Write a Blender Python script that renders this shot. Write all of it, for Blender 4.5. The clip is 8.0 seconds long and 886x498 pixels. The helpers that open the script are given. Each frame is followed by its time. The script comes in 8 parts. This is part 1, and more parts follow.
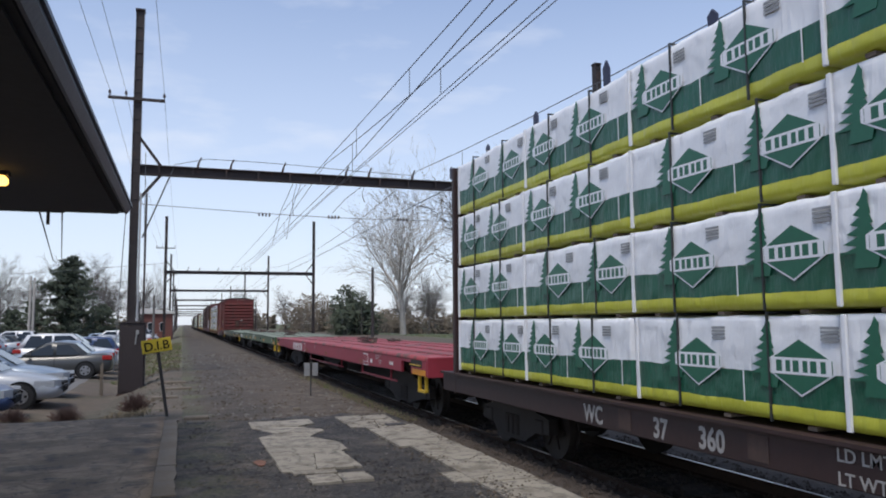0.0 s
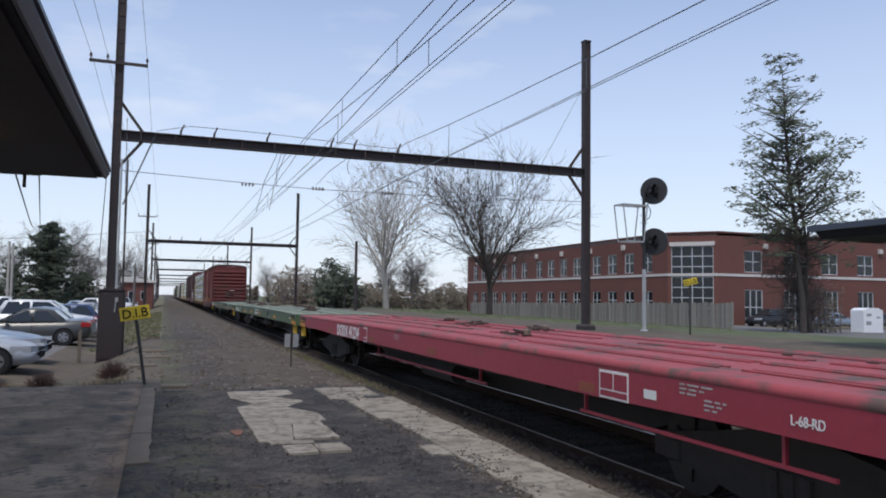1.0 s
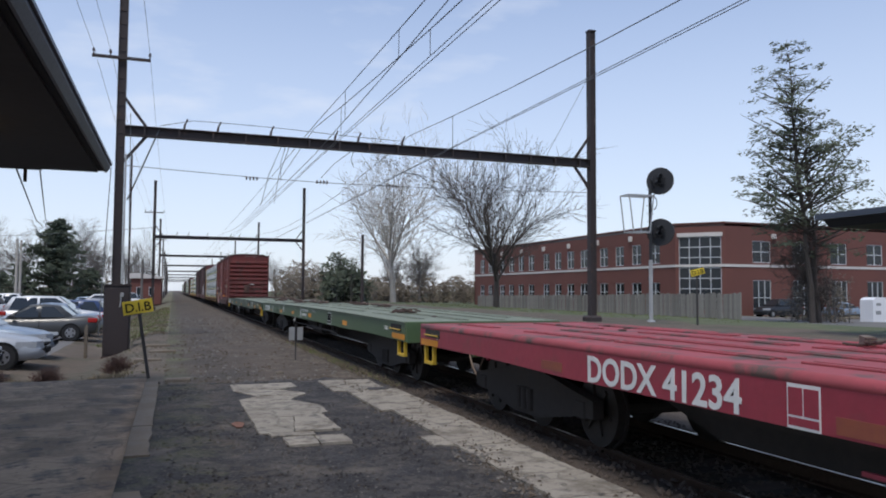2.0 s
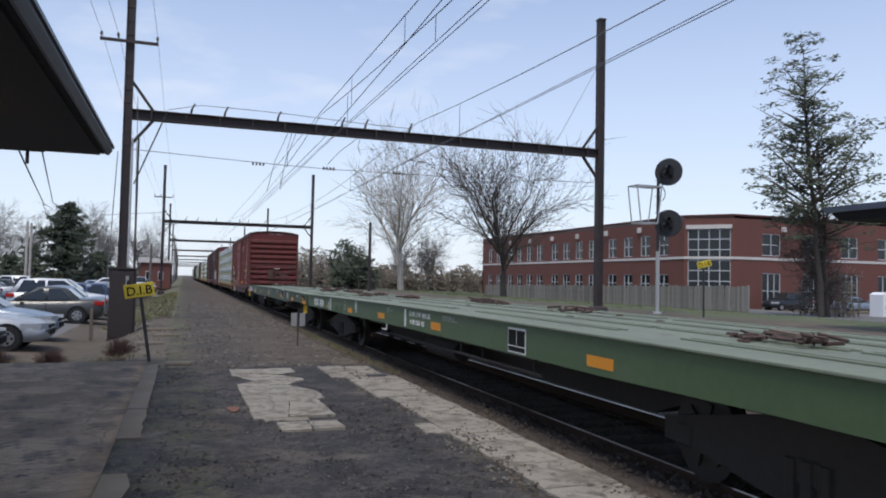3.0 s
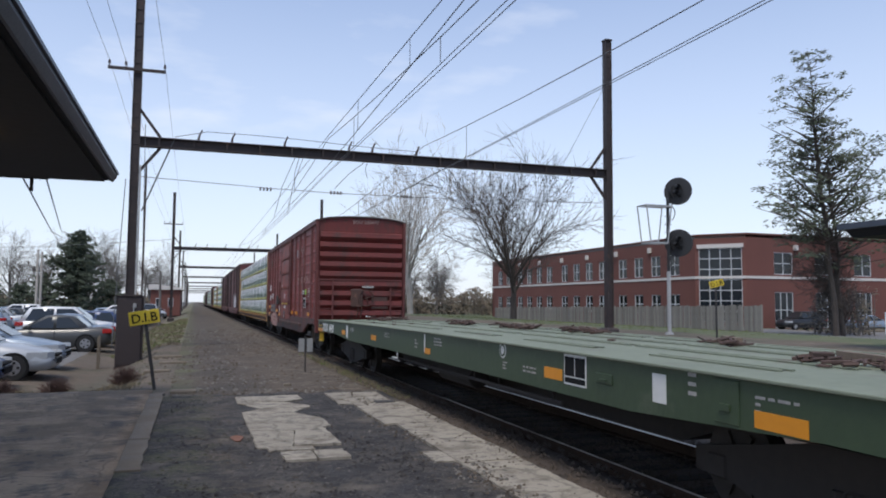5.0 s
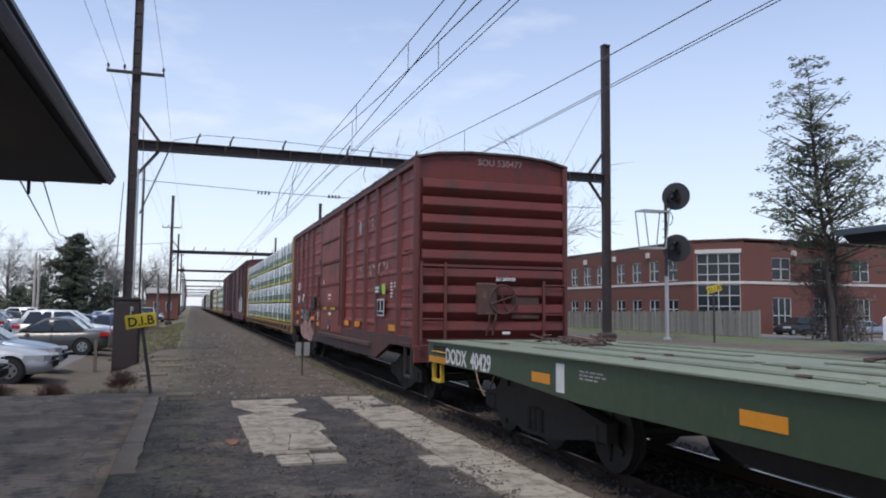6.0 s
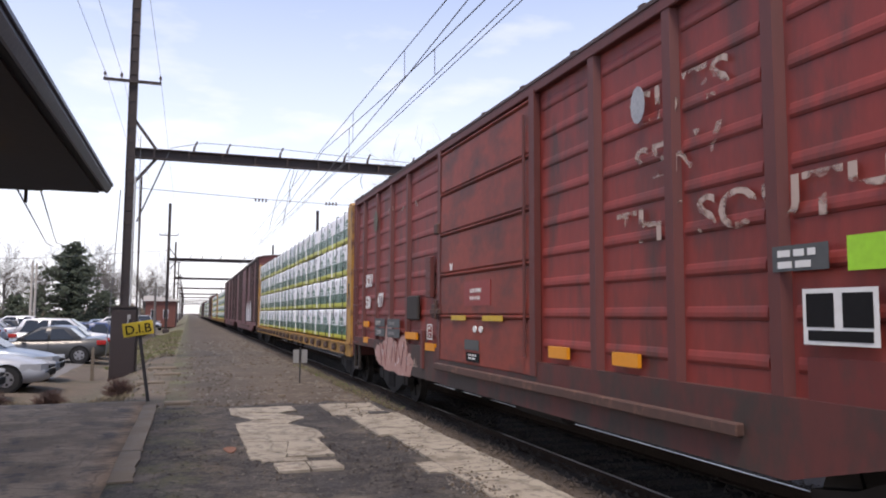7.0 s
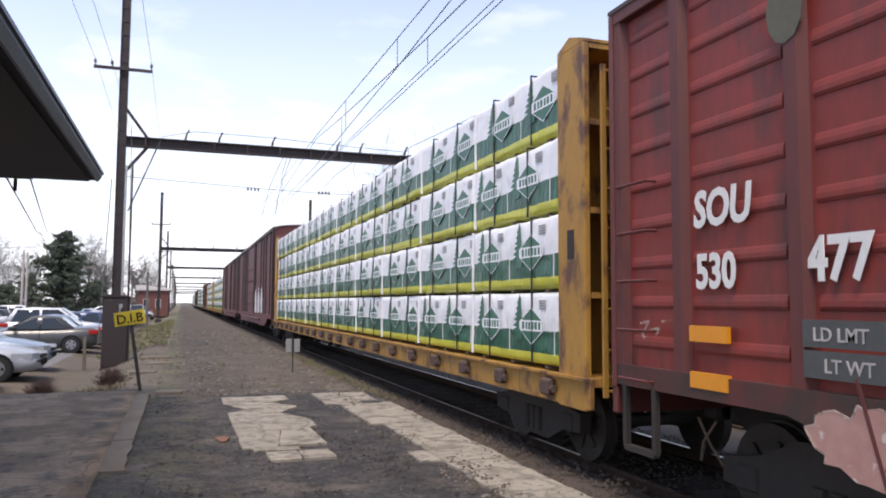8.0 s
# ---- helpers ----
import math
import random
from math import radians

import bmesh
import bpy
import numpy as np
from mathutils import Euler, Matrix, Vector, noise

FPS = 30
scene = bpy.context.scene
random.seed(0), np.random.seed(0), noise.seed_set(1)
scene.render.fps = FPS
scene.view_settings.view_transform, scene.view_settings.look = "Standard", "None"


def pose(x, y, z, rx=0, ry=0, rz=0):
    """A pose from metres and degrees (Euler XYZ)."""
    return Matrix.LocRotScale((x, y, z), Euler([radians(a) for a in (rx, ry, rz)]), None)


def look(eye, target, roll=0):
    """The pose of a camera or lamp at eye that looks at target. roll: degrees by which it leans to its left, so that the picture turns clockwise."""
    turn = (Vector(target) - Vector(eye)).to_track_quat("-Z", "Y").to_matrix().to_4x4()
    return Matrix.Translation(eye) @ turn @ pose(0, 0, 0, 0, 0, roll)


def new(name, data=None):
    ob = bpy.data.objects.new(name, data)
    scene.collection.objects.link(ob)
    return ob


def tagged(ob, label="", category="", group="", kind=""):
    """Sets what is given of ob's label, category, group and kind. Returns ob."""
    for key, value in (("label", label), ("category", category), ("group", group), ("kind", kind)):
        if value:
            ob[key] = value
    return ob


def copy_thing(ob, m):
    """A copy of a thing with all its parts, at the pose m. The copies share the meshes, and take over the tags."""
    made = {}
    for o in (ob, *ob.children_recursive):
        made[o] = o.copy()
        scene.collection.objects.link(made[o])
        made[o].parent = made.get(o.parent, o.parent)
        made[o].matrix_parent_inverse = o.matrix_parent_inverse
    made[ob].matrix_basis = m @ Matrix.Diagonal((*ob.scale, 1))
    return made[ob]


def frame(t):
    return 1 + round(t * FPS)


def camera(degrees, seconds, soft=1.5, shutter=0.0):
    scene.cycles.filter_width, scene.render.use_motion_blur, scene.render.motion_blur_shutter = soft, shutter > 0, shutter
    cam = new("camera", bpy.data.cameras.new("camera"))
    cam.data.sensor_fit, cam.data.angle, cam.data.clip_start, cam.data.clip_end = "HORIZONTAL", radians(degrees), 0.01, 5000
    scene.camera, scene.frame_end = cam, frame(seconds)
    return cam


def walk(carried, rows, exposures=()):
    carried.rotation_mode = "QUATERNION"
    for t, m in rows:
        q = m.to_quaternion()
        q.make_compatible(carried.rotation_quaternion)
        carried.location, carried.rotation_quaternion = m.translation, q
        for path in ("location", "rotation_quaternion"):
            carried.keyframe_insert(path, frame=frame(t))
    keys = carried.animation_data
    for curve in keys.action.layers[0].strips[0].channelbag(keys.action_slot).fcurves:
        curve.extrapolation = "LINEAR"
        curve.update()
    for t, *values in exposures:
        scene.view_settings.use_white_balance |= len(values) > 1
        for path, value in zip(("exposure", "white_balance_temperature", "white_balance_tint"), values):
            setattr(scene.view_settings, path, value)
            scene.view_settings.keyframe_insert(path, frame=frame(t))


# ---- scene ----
cam = camera(61.1, 8.0, soft=1.9)
PATH = [
    (0, (-0.541, -0.073, 1.734), (0.111, 1.808, 1.929), -0.5),
    (0.5, (-0.511, -0.048, 1.718), (0.16, 1.83, 1.867), -0.1),
    (1, (-0.493, 0.013, 1.702), (0.2, 1.885, 1.833), 0.8),
    (1.5, (-0.506, 0.055, 1.678), (0.21, 1.918, 1.805), -0.1),
    (2, (-0.381, 0.075, 1.656), (0.294, 1.954, 1.77), 0.3),
    (3.5, (-0.214, 0.112, 1.644), (0.438, 2.001, 1.722), 1.2),
    (4, (-0.208, 0.193, 1.65), (0.468, 2.073, 1.735), 1.5),
    (4.5, (-0.171, 0.255, 1.647), (0.525, 2.125, 1.782), 0.2),
    (5, (-0.125, 0.263, 1.641), (0.502, 2.157, 1.786), 0.4),
    (6.5, (-0.1, 0.241, 1.637), (0.532, 2.131, 1.804), 0.6),
    (7, (-0.103, 0.226, 1.636), (0.533, 2.114, 1.81), 0.3),
    (7.5, (-0.093, 0.222, 1.63), (0.552, 2.107, 1.796), 0.2),
    (8, (-0.09, 0.241, 1.635), (0.564, 2.125, 1.781), 0.3),
]
walk(cam, [(t, look(eye, target, roll)) for t, eye, target, roll in PATH], exposures=[(0.0, 0.10, 6500, 10), (2.0, 0.05, 6450, 10), (3.5, 0.14, 6500, 10), (5.0, 0.18, 6500, 10), (6.5, 0.37, 6650, 12), (7.0, 0.63, 7200, 18), (7.5, 0.71, 7150, 18), (8.0, 0.78, 7050, 16)])

# ---- light ----
world = bpy.data.worlds.new("sky")
scene.world = world
world.use_nodes = True
wn, wl = world.node_tree.nodes, world.node_tree.links
wn.clear()
SUN_EL, SUN_AZ = radians(64), radians(-146)   # azimuth from +y towards +x
sky = wn.new("ShaderNodeTexSky")
sky.sky_type, sky.sun_disc = "NISHITA", False
sky.sun_elevation, sky.sun_rotation = SUN_EL, SUN_AZ
sky.air_density, sky.dust_density, sky.ozone_density = 1.0, 0.6, 2.0
tc = wn.new("ShaderNodeTexCoord")
mp = wn.new("ShaderNodeMapping")
mp.inputs["Scale"].default_value = (1.0, 1.0, 3.2)
cl = wn.new("ShaderNodeTexNoise")
cl.inputs["Scale"].default_value, cl.inputs["Detail"].default_value, cl.inputs["Roughness"].default_value = 2.3, 9, 0.52
cr = wn.new("ShaderNodeMapRange")
cr.inputs["From Min"].default_value, cr.inputs["From Max"].default_value = 0.44, 0.76
sep = wn.new("ShaderNodeSeparateXYZ")
hz = wn.new("ShaderNodeMapRange")
hz.inputs["From Min"].default_value, hz.inputs["From Max"].default_value = 0.02, 0.46
hz.inputs["To Min"].default_value, hz.inputs["To Max"].default_value = 0.80, 0.17
mx = wn.new("ShaderNodeMath")
mx.operation, mx.use_clamp = "MAXIMUM", True
gain = wn.new("ShaderNodeMix")
gain.data_type, gain.blend_type = "RGBA", "MULTIPLY"
gain.inputs[0].default_value = 1.0
gain.inputs[7].default_value = (0.134, 0.147, 0.166, 1)
mixc = wn.new("ShaderNodeMix")
mixc.data_type = "RGBA"
mixc.inputs[7].default_value = (0.78, 0.83, 0.94, 1)
bg = wn.new("ShaderNodeBackground")
bg.inputs["Strength"].default_value = 1.0
wo = wn.new("ShaderNodeOutputWorld")
wl.new(tc.outputs["Generated"], mp.inputs["Vector"])
wl.new(mp.outputs["Vector"], cl.inputs["Vector"])
wl.new(cl.outputs["Fac"], cr.inputs["Value"])
wl.new(tc.outputs["Generated"], sep.inputs["Vector"])
wl.new(sep.outputs["Z"], hz.inputs["Value"])
wl.new(cr.outputs["Result"], mx.inputs[0])
wl.new(hz.outputs["Result"], mx.inputs[1])
wl.new(sky.outputs["Color"], gain.inputs[6])
wl.new(gain.outputs[2], mixc.inputs[6])
wl.new(mx.outputs["Value"], mixc.inputs[0])
wl.new(mixc.outputs[2], bg.inputs["Color"])
wl.new(bg.outputs["Background"], wo.inputs["Surface"])

sun_data = bpy.data.lights.new("sun", "SUN")
sun_data.energy, sun_data.angle, sun_data.color = 2.4, radians(20), (1.0, 0.93, 0.84)
sun = new("sun", sun_data)
sun.matrix_world = look((30 * math.cos(SUN_EL) * math.sin(SUN_AZ), 30 * math.cos(SUN_EL) * math.cos(SUN_AZ), 30 * math.sin(SUN_EL)), (0, 0, 0))

# ---- materials ----


def surf(name, a, b=None, rough=0.7, metal=0.0, big=0.7, fine=18.0, bump=0.15, c=None, cut=(0.55, 0.7), rand=0.0, coat=0.0, stretch=(1, 1, 1), spec=0.5, cracks=0.0):
    """A worn surface: a and b mixed at two scales, c as stains over the cut, bump from the fine grain."""
    m = bpy.data.materials.new(name)
    m.use_nodes = True
    n, l = m.node_tree.nodes, m.node_tree.links
    p = n["Principled BSDF"]
    b = b or tuple(v * 0.72 for v in a)
    tco = n.new("ShaderNodeTexCoord")
    mpp = n.new("ShaderNodeMapping")
    mpp.inputs["Scale"].default_value = stretch
    l.new(tco.outputs["Object"], mpp.inputs["Vector"])
    n1, n2 = n.new("ShaderNodeTexNoise"), n.new("ShaderNodeTexNoise")
    n1.inputs["Scale"].default_value, n1.inputs["Detail"].default_value, n1.inputs["Roughness"].default_value = big, 6, 0.6
    n2.inputs["Scale"].default_value, n2.inputs["Detail"].default_value = fine, 5
    l.new(mpp.outputs["Vector"], n1.inputs["Vector"])
    l.new(mpp.outputs["Vector"], n2.inputs["Vector"])
    mr = n.new("ShaderNodeMapRange")
    mr.inputs["From Min"].default_value, mr.inputs["From Max"].default_value = 0.3, 0.7
    ad = n.new("ShaderNodeMath")
    ad.operation = "MULTIPLY_ADD"
    ad.inputs[1].default_value, ad.inputs[2].default_value = 0.45, 0.0
    av = n.new("ShaderNodeMath")
    av.operation = "MULTIPLY_ADD"
    av.inputs[1].default_value = 0.55
    l.new(n2.outputs["Fac"], ad.inputs[0])
    l.new(n1.outputs["Fac"], av.inputs[0])
    l.new(ad.outputs[0], av.inputs[2])
    l.new(av.outputs[0], mr.inputs["Value"])
    mc = n.new("ShaderNodeMix")
    mc.data_type = "RGBA"
    mc.inputs[6].default_value, mc.inputs[7].default_value = (*a, 1), (*b, 1)
    l.new(mr.outputs["Result"], mc.inputs[0])
    out = mc.outputs[2]
    if c:
        n3 = n.new("ShaderNodeTexNoise")
        n3.inputs["Scale"].default_value, n3.inputs["Detail"].default_value, n3.inputs["Roughness"].default_value = big * 2.7, 8, 0.65
        l.new(mpp.outputs["Vector"], n3.inputs["Vector"])
        r3 = n.new("ShaderNodeMapRange")
        r3.inputs["From Min"].default_value, r3.inputs["From Max"].default_value = cut
        m3 = n.new("ShaderNodeMix")
        m3.data_type = "RGBA"
        m3.inputs[7].default_value = (*c, 1)
        l.new(n3.outputs["Fac"], r3.inputs["Value"])
        l.new(r3.outputs["Result"], m3.inputs[0])
        l.new(out, m3.inputs[6])
        out = m3.outputs[2]
    if cracks:
        wv = n.new("ShaderNodeVectorMath")
        wv.operation = "MULTIPLY_ADD"
        wv.inputs[1].default_value = (0.35, 0.35, 0.35)
        l.new(n1.outputs["Color"], wv.inputs[0])
        l.new(mpp.outputs["Vector"], wv.inputs[2])
        vo = n.new("ShaderNodeTexVoronoi")
        vo.feature = "DISTANCE_TO_EDGE"
        vo.inputs["Scale"].default_value = cracks
        l.new(wv.outputs["Vector"], vo.inputs["Vector"])
        rk = n.new("ShaderNodeMapRange")
        rk.inputs["From Min"].default_value, rk.inputs["From Max"].default_value = 0.006, 0.022
        rk.inputs["To Min"].default_value, rk.inputs["To Max"].default_value = 0.38, 1.0
        l.new(vo.outputs["Distance"], rk.inputs["Value"])
        kk = n.new("ShaderNodeMix")
        kk.data_type, kk.blend_type = "RGBA", "MULTIPLY"
        kk.inputs[0].default_value = 0.6
        l.new(out, kk.inputs[6])
        l.new(rk.outputs["Result"], kk.inputs[7])
        out = kk.outputs[2]
    if rand:
        oi = n.new("ShaderNodeObjectInfo")
        rr = n.new("ShaderNodeMapRange")
        rr.inputs["To Min"].default_value, rr.inputs["To Max"].default_value = 1 - rand, 1 + rand
        hs = n.new("ShaderNodeHueSaturation")
        l.new(oi.outputs["Random"], rr.inputs["Value"])
        l.new(rr.outputs["Result"], hs.inputs["Value"])
        l.new(out, hs.inputs["Color"])
        out = hs.outputs["Color"]
    l.new(out, p.inputs["Base Color"])
    p.inputs["Roughness"].default_value, p.inputs["Metallic"].default_value = rough, metal
    p.inputs["Coat Weight"].default_value = coat
    p.inputs["Specular IOR Level"].default_value = spec
    if bump:
        bp = n.new("ShaderNodeBump")
        bp.inputs["Strength"].default_value, bp.inputs["Distance"].default_value = bump, 0.02
        l.new(n2.outputs["Fac"], bp.inputs["Height"])
        l.new(bp.outputs["Normal"], p.inputs["Normal"])
    return m


def banded(name):
    """Printed plastic wrap: white above, dark green below, yellow along the foot, creased."""
    m = surf(name, (0.80, 0.81, 0.83), (0.68, 0.69, 0.72), 0.34, big=1.3, fine=5, bump=0.9)
    n, l = m.node_tree.nodes, m.node_tree.links
    p = n["Principled BSDF"]
    src = p.inputs["Base Color"].links[0].from_socket
    tco = n.new("ShaderNodeTexCoord")
    s = n.new("ShaderNodeSeparateXYZ")
    l.new(tco.outputs["Object"], s.inputs["Vector"])
    wob = n.new("ShaderNodeTexNoise")
    wob.inputs["Scale"].default_value = 3.0
    l.new(tco.outputs["Object"], wob.inputs["Vector"])
    zz = n.new("ShaderNodeMath")
    zz.operation = "MULTIPLY_ADD"
    zz.inputs[1].default_value = 0.05
    l.new(wob.outputs["Fac"], zz.inputs[0])
    l.new(s.outputs["Z"], zz.inputs[2])
    for lim, col in ((0.40, (0.012, 0.090, 0.052, 1)), (0.155, (0.54, 0.54, 0.06, 1))):
        lt = n.new("ShaderNodeMath")
        lt.operation = "LESS_THAN"
        lt.inputs[1].default_value = lim
        mm = n.new("ShaderNodeMix")
        mm.data_type = "RGBA"
        mm.inputs[7].default_value = col
        l.new(zz.outputs[0], lt.inputs[0])
        l.new(lt.outputs[0], mm.inputs[0])
        l.new(src, mm.inputs[6])
        src = mm.outputs[2]
    l.new(src, p.inputs["Base Color"])
    # long slanting creases in the film over the fine ones
    cm, cn = n.new("ShaderNodeMapping"), n.new("ShaderNodeTexNoise")
    cm.inputs["Rotation"].default_value = (0.75, 0.0, 0.0)
    cm.inputs["Scale"].default_value = (1.0, 7.0, 1.3)
    cn.inputs["Scale"].default_value, cn.inputs["Detail"].default_value = 1.6, 4
    l.new(tco.outputs["Object"], cm.inputs["Vector"])
    l.new(cm.outputs["Vector"], cn.inputs["Vector"])
    bp = n.new("ShaderNodeBump")
    bp.inputs["Strength"].default_value, bp.inputs["Distance"].default_value = 0.8, 0.03
    l.new(cn.outputs["Fac"], bp.inputs["Height"])
    l.new(p.inputs["Normal"].links[0].from_socket, bp.inputs["Normal"])
    l.new(bp.outputs["Normal"], p.inputs["Normal"])
    return m


M = {}
M["asphalt"] = surf("asphalt", (0.034, 0.031, 0.030), (0.066, 0.056, 0.047), 0.92, big=0.7, fine=26, bump=1.0, c=(0.028, 0.026, 0.027), cut=(0.5, 0.6), cracks=1.2)
# brownish slab, lifted and warmed in colour to offset the canopy's bluish shade
M["old_asphalt"] = surf("old_asphalt", (0.37, 0.265, 0.170), (0.24, 0.172, 0.112), 0.95, big=0.8, fine=30, bump=0.9, c=(0.105, 0.086, 0.070), cut=(0.52, 0.64), cracks=1.3)
M["concrete"] = surf("concrete", (0.31, 0.278, 0.225), (0.21, 0.186, 0.15), 0.9, big=1.8, fine=40, bump=0.5, c=(0.115, 0.102, 0.087), cut=(0.53, 0.64), rand=0.08, cracks=1.1)
M["kerb"] = surf("kerb", (0.175, 0.145, 0.112), (0.105, 0.087, 0.068), 0.92, big=1.4, fine=40, bump=0.4)
M["dirt"] = surf("dirt", (0.125, 0.096, 0.070), (0.070, 0.056, 0.043), 0.97, big=0.35, fine=22, bump=0.8, c=(0.21, 0.17, 0.125), cut=(0.58, 0.72))
M["path"] = surf("path", (0.088, 0.066, 0.047), (0.042, 0.033, 0.025), 0.97, big=0.8, fine=11, bump=1.0, c=(0.125, 0.100, 0.076), cut=(0.54, 0.63))
M["verge"] = surf("verge", (0.13, 0.118, 0.075), (0.075, 0.105, 0.035), 0.97, big=0.5, fine=14, bump=0.8, c=(0.17, 0.15, 0.105), cut=(0.54, 0.64))
M["lawn"] = surf("lawn", (0.056, 0.080, 0.030), (0.085, 0.092, 0.045), 0.97, big=0.25, fine=9, bump=0.8, c=(0.14, 0.125, 0.07), cut=(0.56, 0.7))
M["lot"] = surf("lot", (0.16, 0.155, 0.15), (0.115, 0.112, 0.11), 0.92, big=0.2, fine=20, bump=0.3)
M["ballast"] = surf("ballast", (0.086, 0.066, 0.052), (0.044, 0.035, 0.029), 0.97, big=1.2, fine=24, bump=1.0, c=(0.03, 0.025, 0.022), cut=(0.55, 0.66))
M["gravel"] = surf("gravel", (0.19, 0.175, 0.155), (0.09, 0.085, 0.078), 0.95, big=3, fine=30, bump=0.5)
M["tie"] = surf("tie", (0.036, 0.029, 0.024), (0.02, 0.017, 0.015), 0.95, fine=30, rand=0.2)
M["rail_top"] = surf("rail_top", (0.62, 0.60, 0.57), (0.5, 0.48, 0.45), 0.28, 1.0, bump=0.02)
M["rail_side"] = surf("rail_side", (0.070, 0.045, 0.032), (0.042, 0.029, 0.023), 0.95, spec=0.1)
M["gantry"] = surf("gantry", (0.046, 0.034, 0.034), (0.027, 0.022, 0.023), 0.72, 0.1, big=0.9, fine=14, c=(0.10, 0.055, 0.04), cut=(0.58, 0.72))
M["wire"] = surf("wire", (0.13, 0.135, 0.145), rough=0.6, metal=0.3, bump=0)
M["insulator"] = surf("insulator", (0.07, 0.045, 0.04), rough=0.3, bump=0)
M["cabinet"] = surf("cabinet", (0.032, 0.021, 0.020), (0.022, 0.016, 0.016), 0.6, 0.1, c=(0.085, 0.06, 0.05), cut=(0.6, 0.75))
M["sign_yellow"] = surf("sign_yellow", (0.62, 0.46, 0.02), (0.52, 0.38, 0.025), 0.55, bump=0.03)
M["ink"] = surf("ink", (0.012, 0.012, 0.013), rough=0.8, bump=0, spec=0.15)
M["sign_white"] = surf("sign_white", (0.27, 0.27, 0.265), (0.20, 0.20, 0.195), 0.6, bump=0.03)
M["post_dark"] = surf("post_dark", (0.035, 0.032, 0.032), rough=0.7)
# near black and bluish against ground bounce: the underside's shade is in the colour
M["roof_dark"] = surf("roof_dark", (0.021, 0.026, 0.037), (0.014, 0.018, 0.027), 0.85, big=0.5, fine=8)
M["fascia"] = surf("fascia", (0.070, 0.082, 0.108), (0.048, 0.057, 0.075), 0.45, 0.3, big=0.5)
M["amber"] = bpy.data.materials.new("amber")
M["amber"].use_nodes = True
M["amber"].node_tree.nodes["Principled BSDF"].inputs["Emission Color"].default_value = (1.0, 0.55, 0.12, 1)
M["amber"].node_tree.nodes["Principled BSDF"].inputs["Emission Strength"].default_value = 3.0
M["red_paint"] = surf("red_paint", (0.30, 0.030, 0.050), (0.22, 0.025, 0.040), 0.55, big=0.5, fine=9, c=(0.16, 0.045, 0.042), cut=(0.58, 0.76), stretch=(1, 1, 1))
M["red_deck"] = surf("red_deck", (0.36, 0.060, 0.075), (0.23, 0.050, 0.055), 0.7, big=0.7, fine=8, c=(0.10, 0.062, 0.052), cut=(0.50, 0.62))
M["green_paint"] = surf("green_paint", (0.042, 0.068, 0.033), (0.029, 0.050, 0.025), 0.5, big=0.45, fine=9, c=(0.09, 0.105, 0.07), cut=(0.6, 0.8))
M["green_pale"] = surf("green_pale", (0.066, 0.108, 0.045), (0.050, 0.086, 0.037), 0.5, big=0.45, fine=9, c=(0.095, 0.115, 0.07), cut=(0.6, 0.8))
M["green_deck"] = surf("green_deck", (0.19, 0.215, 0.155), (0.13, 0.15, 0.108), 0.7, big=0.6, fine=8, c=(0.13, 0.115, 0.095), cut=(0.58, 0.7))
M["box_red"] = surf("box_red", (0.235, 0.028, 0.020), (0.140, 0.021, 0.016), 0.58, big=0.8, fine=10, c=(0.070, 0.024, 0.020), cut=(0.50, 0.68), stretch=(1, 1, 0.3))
M["box_rib"] = surf("box_rib", (0.120, 0.027, 0.023), (0.078, 0.022, 0.019), 0.62, big=1.0, fine=10, stretch=(1, 1, 0.3))
M["box_door"] = surf("box_door", (0.250, 0.036, 0.018), (0.140, 0.024, 0.015), 0.6, big=0.7, fine=8, c=(0.062, 0.021, 0.017), cut=(0.46, 0.70), stretch=(1, 0.7, 1))
# boxcar ends: base darker than box_red, the end's shade put into the colour
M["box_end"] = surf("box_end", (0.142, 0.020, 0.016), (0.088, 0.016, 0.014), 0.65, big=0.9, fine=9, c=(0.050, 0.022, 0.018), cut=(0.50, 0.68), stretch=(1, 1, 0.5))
M["rust_track"] = surf("rust_track", (0.085, 0.040, 0.030), (0.045, 0.026, 0.022), 0.8, big=1.5, fine=10, c=(0.15, 0.075, 0.05), cut=(0.55, 0.7))
M["box_roof"] = surf("box_roof", (0.075, 0.045, 0.042), (0.045, 0.032, 0.032), 0.75)
M["box_dark"] = surf("box_dark", (0.12, 0.028, 0.028), (0.085, 0.024, 0.024), 0.6, big=0.7, fine=9, c=(0.06, 0.024, 0.022), cut=(0.56, 0.72), stretch=(1, 1, 0.4))
M["maroon"] = surf("maroon", (0.038, 0.016, 0.015), (0.024, 0.013, 0.012), 0.6, big=0.9, fine=9)
M["car_yellow"] = surf("car_yellow", (0.40, 0.215, 0.035), (0.28, 0.140, 0.030), 0.62, big=1.3, fine=9, c=(0.10, 0.046, 0.028), cut=(0.50, 0.63), stretch=(1, 1, 0.5))
M["under"] = surf("under", (0.032, 0.026, 0.023), (0.019, 0.016, 0.015), 0.85, fine=12)
M["wheel"] = surf("wheel", (0.045, 0.036, 0.030), (0.028, 0.024, 0.022), 0.7, 0.3, fine=12)
M["orange_tape"] = surf("orange_tape", (0.66, 0.26, 0.012), (0.58, 0.22, 0.012), 0.45, bump=0.02)
M["yellow_step"] = surf("yellow_step", (0.60, 0.40, 0.03), (0.42, 0.27, 0.03), 0.55)
M["survey_paint"] = surf("survey_paint", (0.22, 0.085, 0.045), (0.09, 0.055, 0.042), 0.9, big=6, fine=30, bump=0.3)
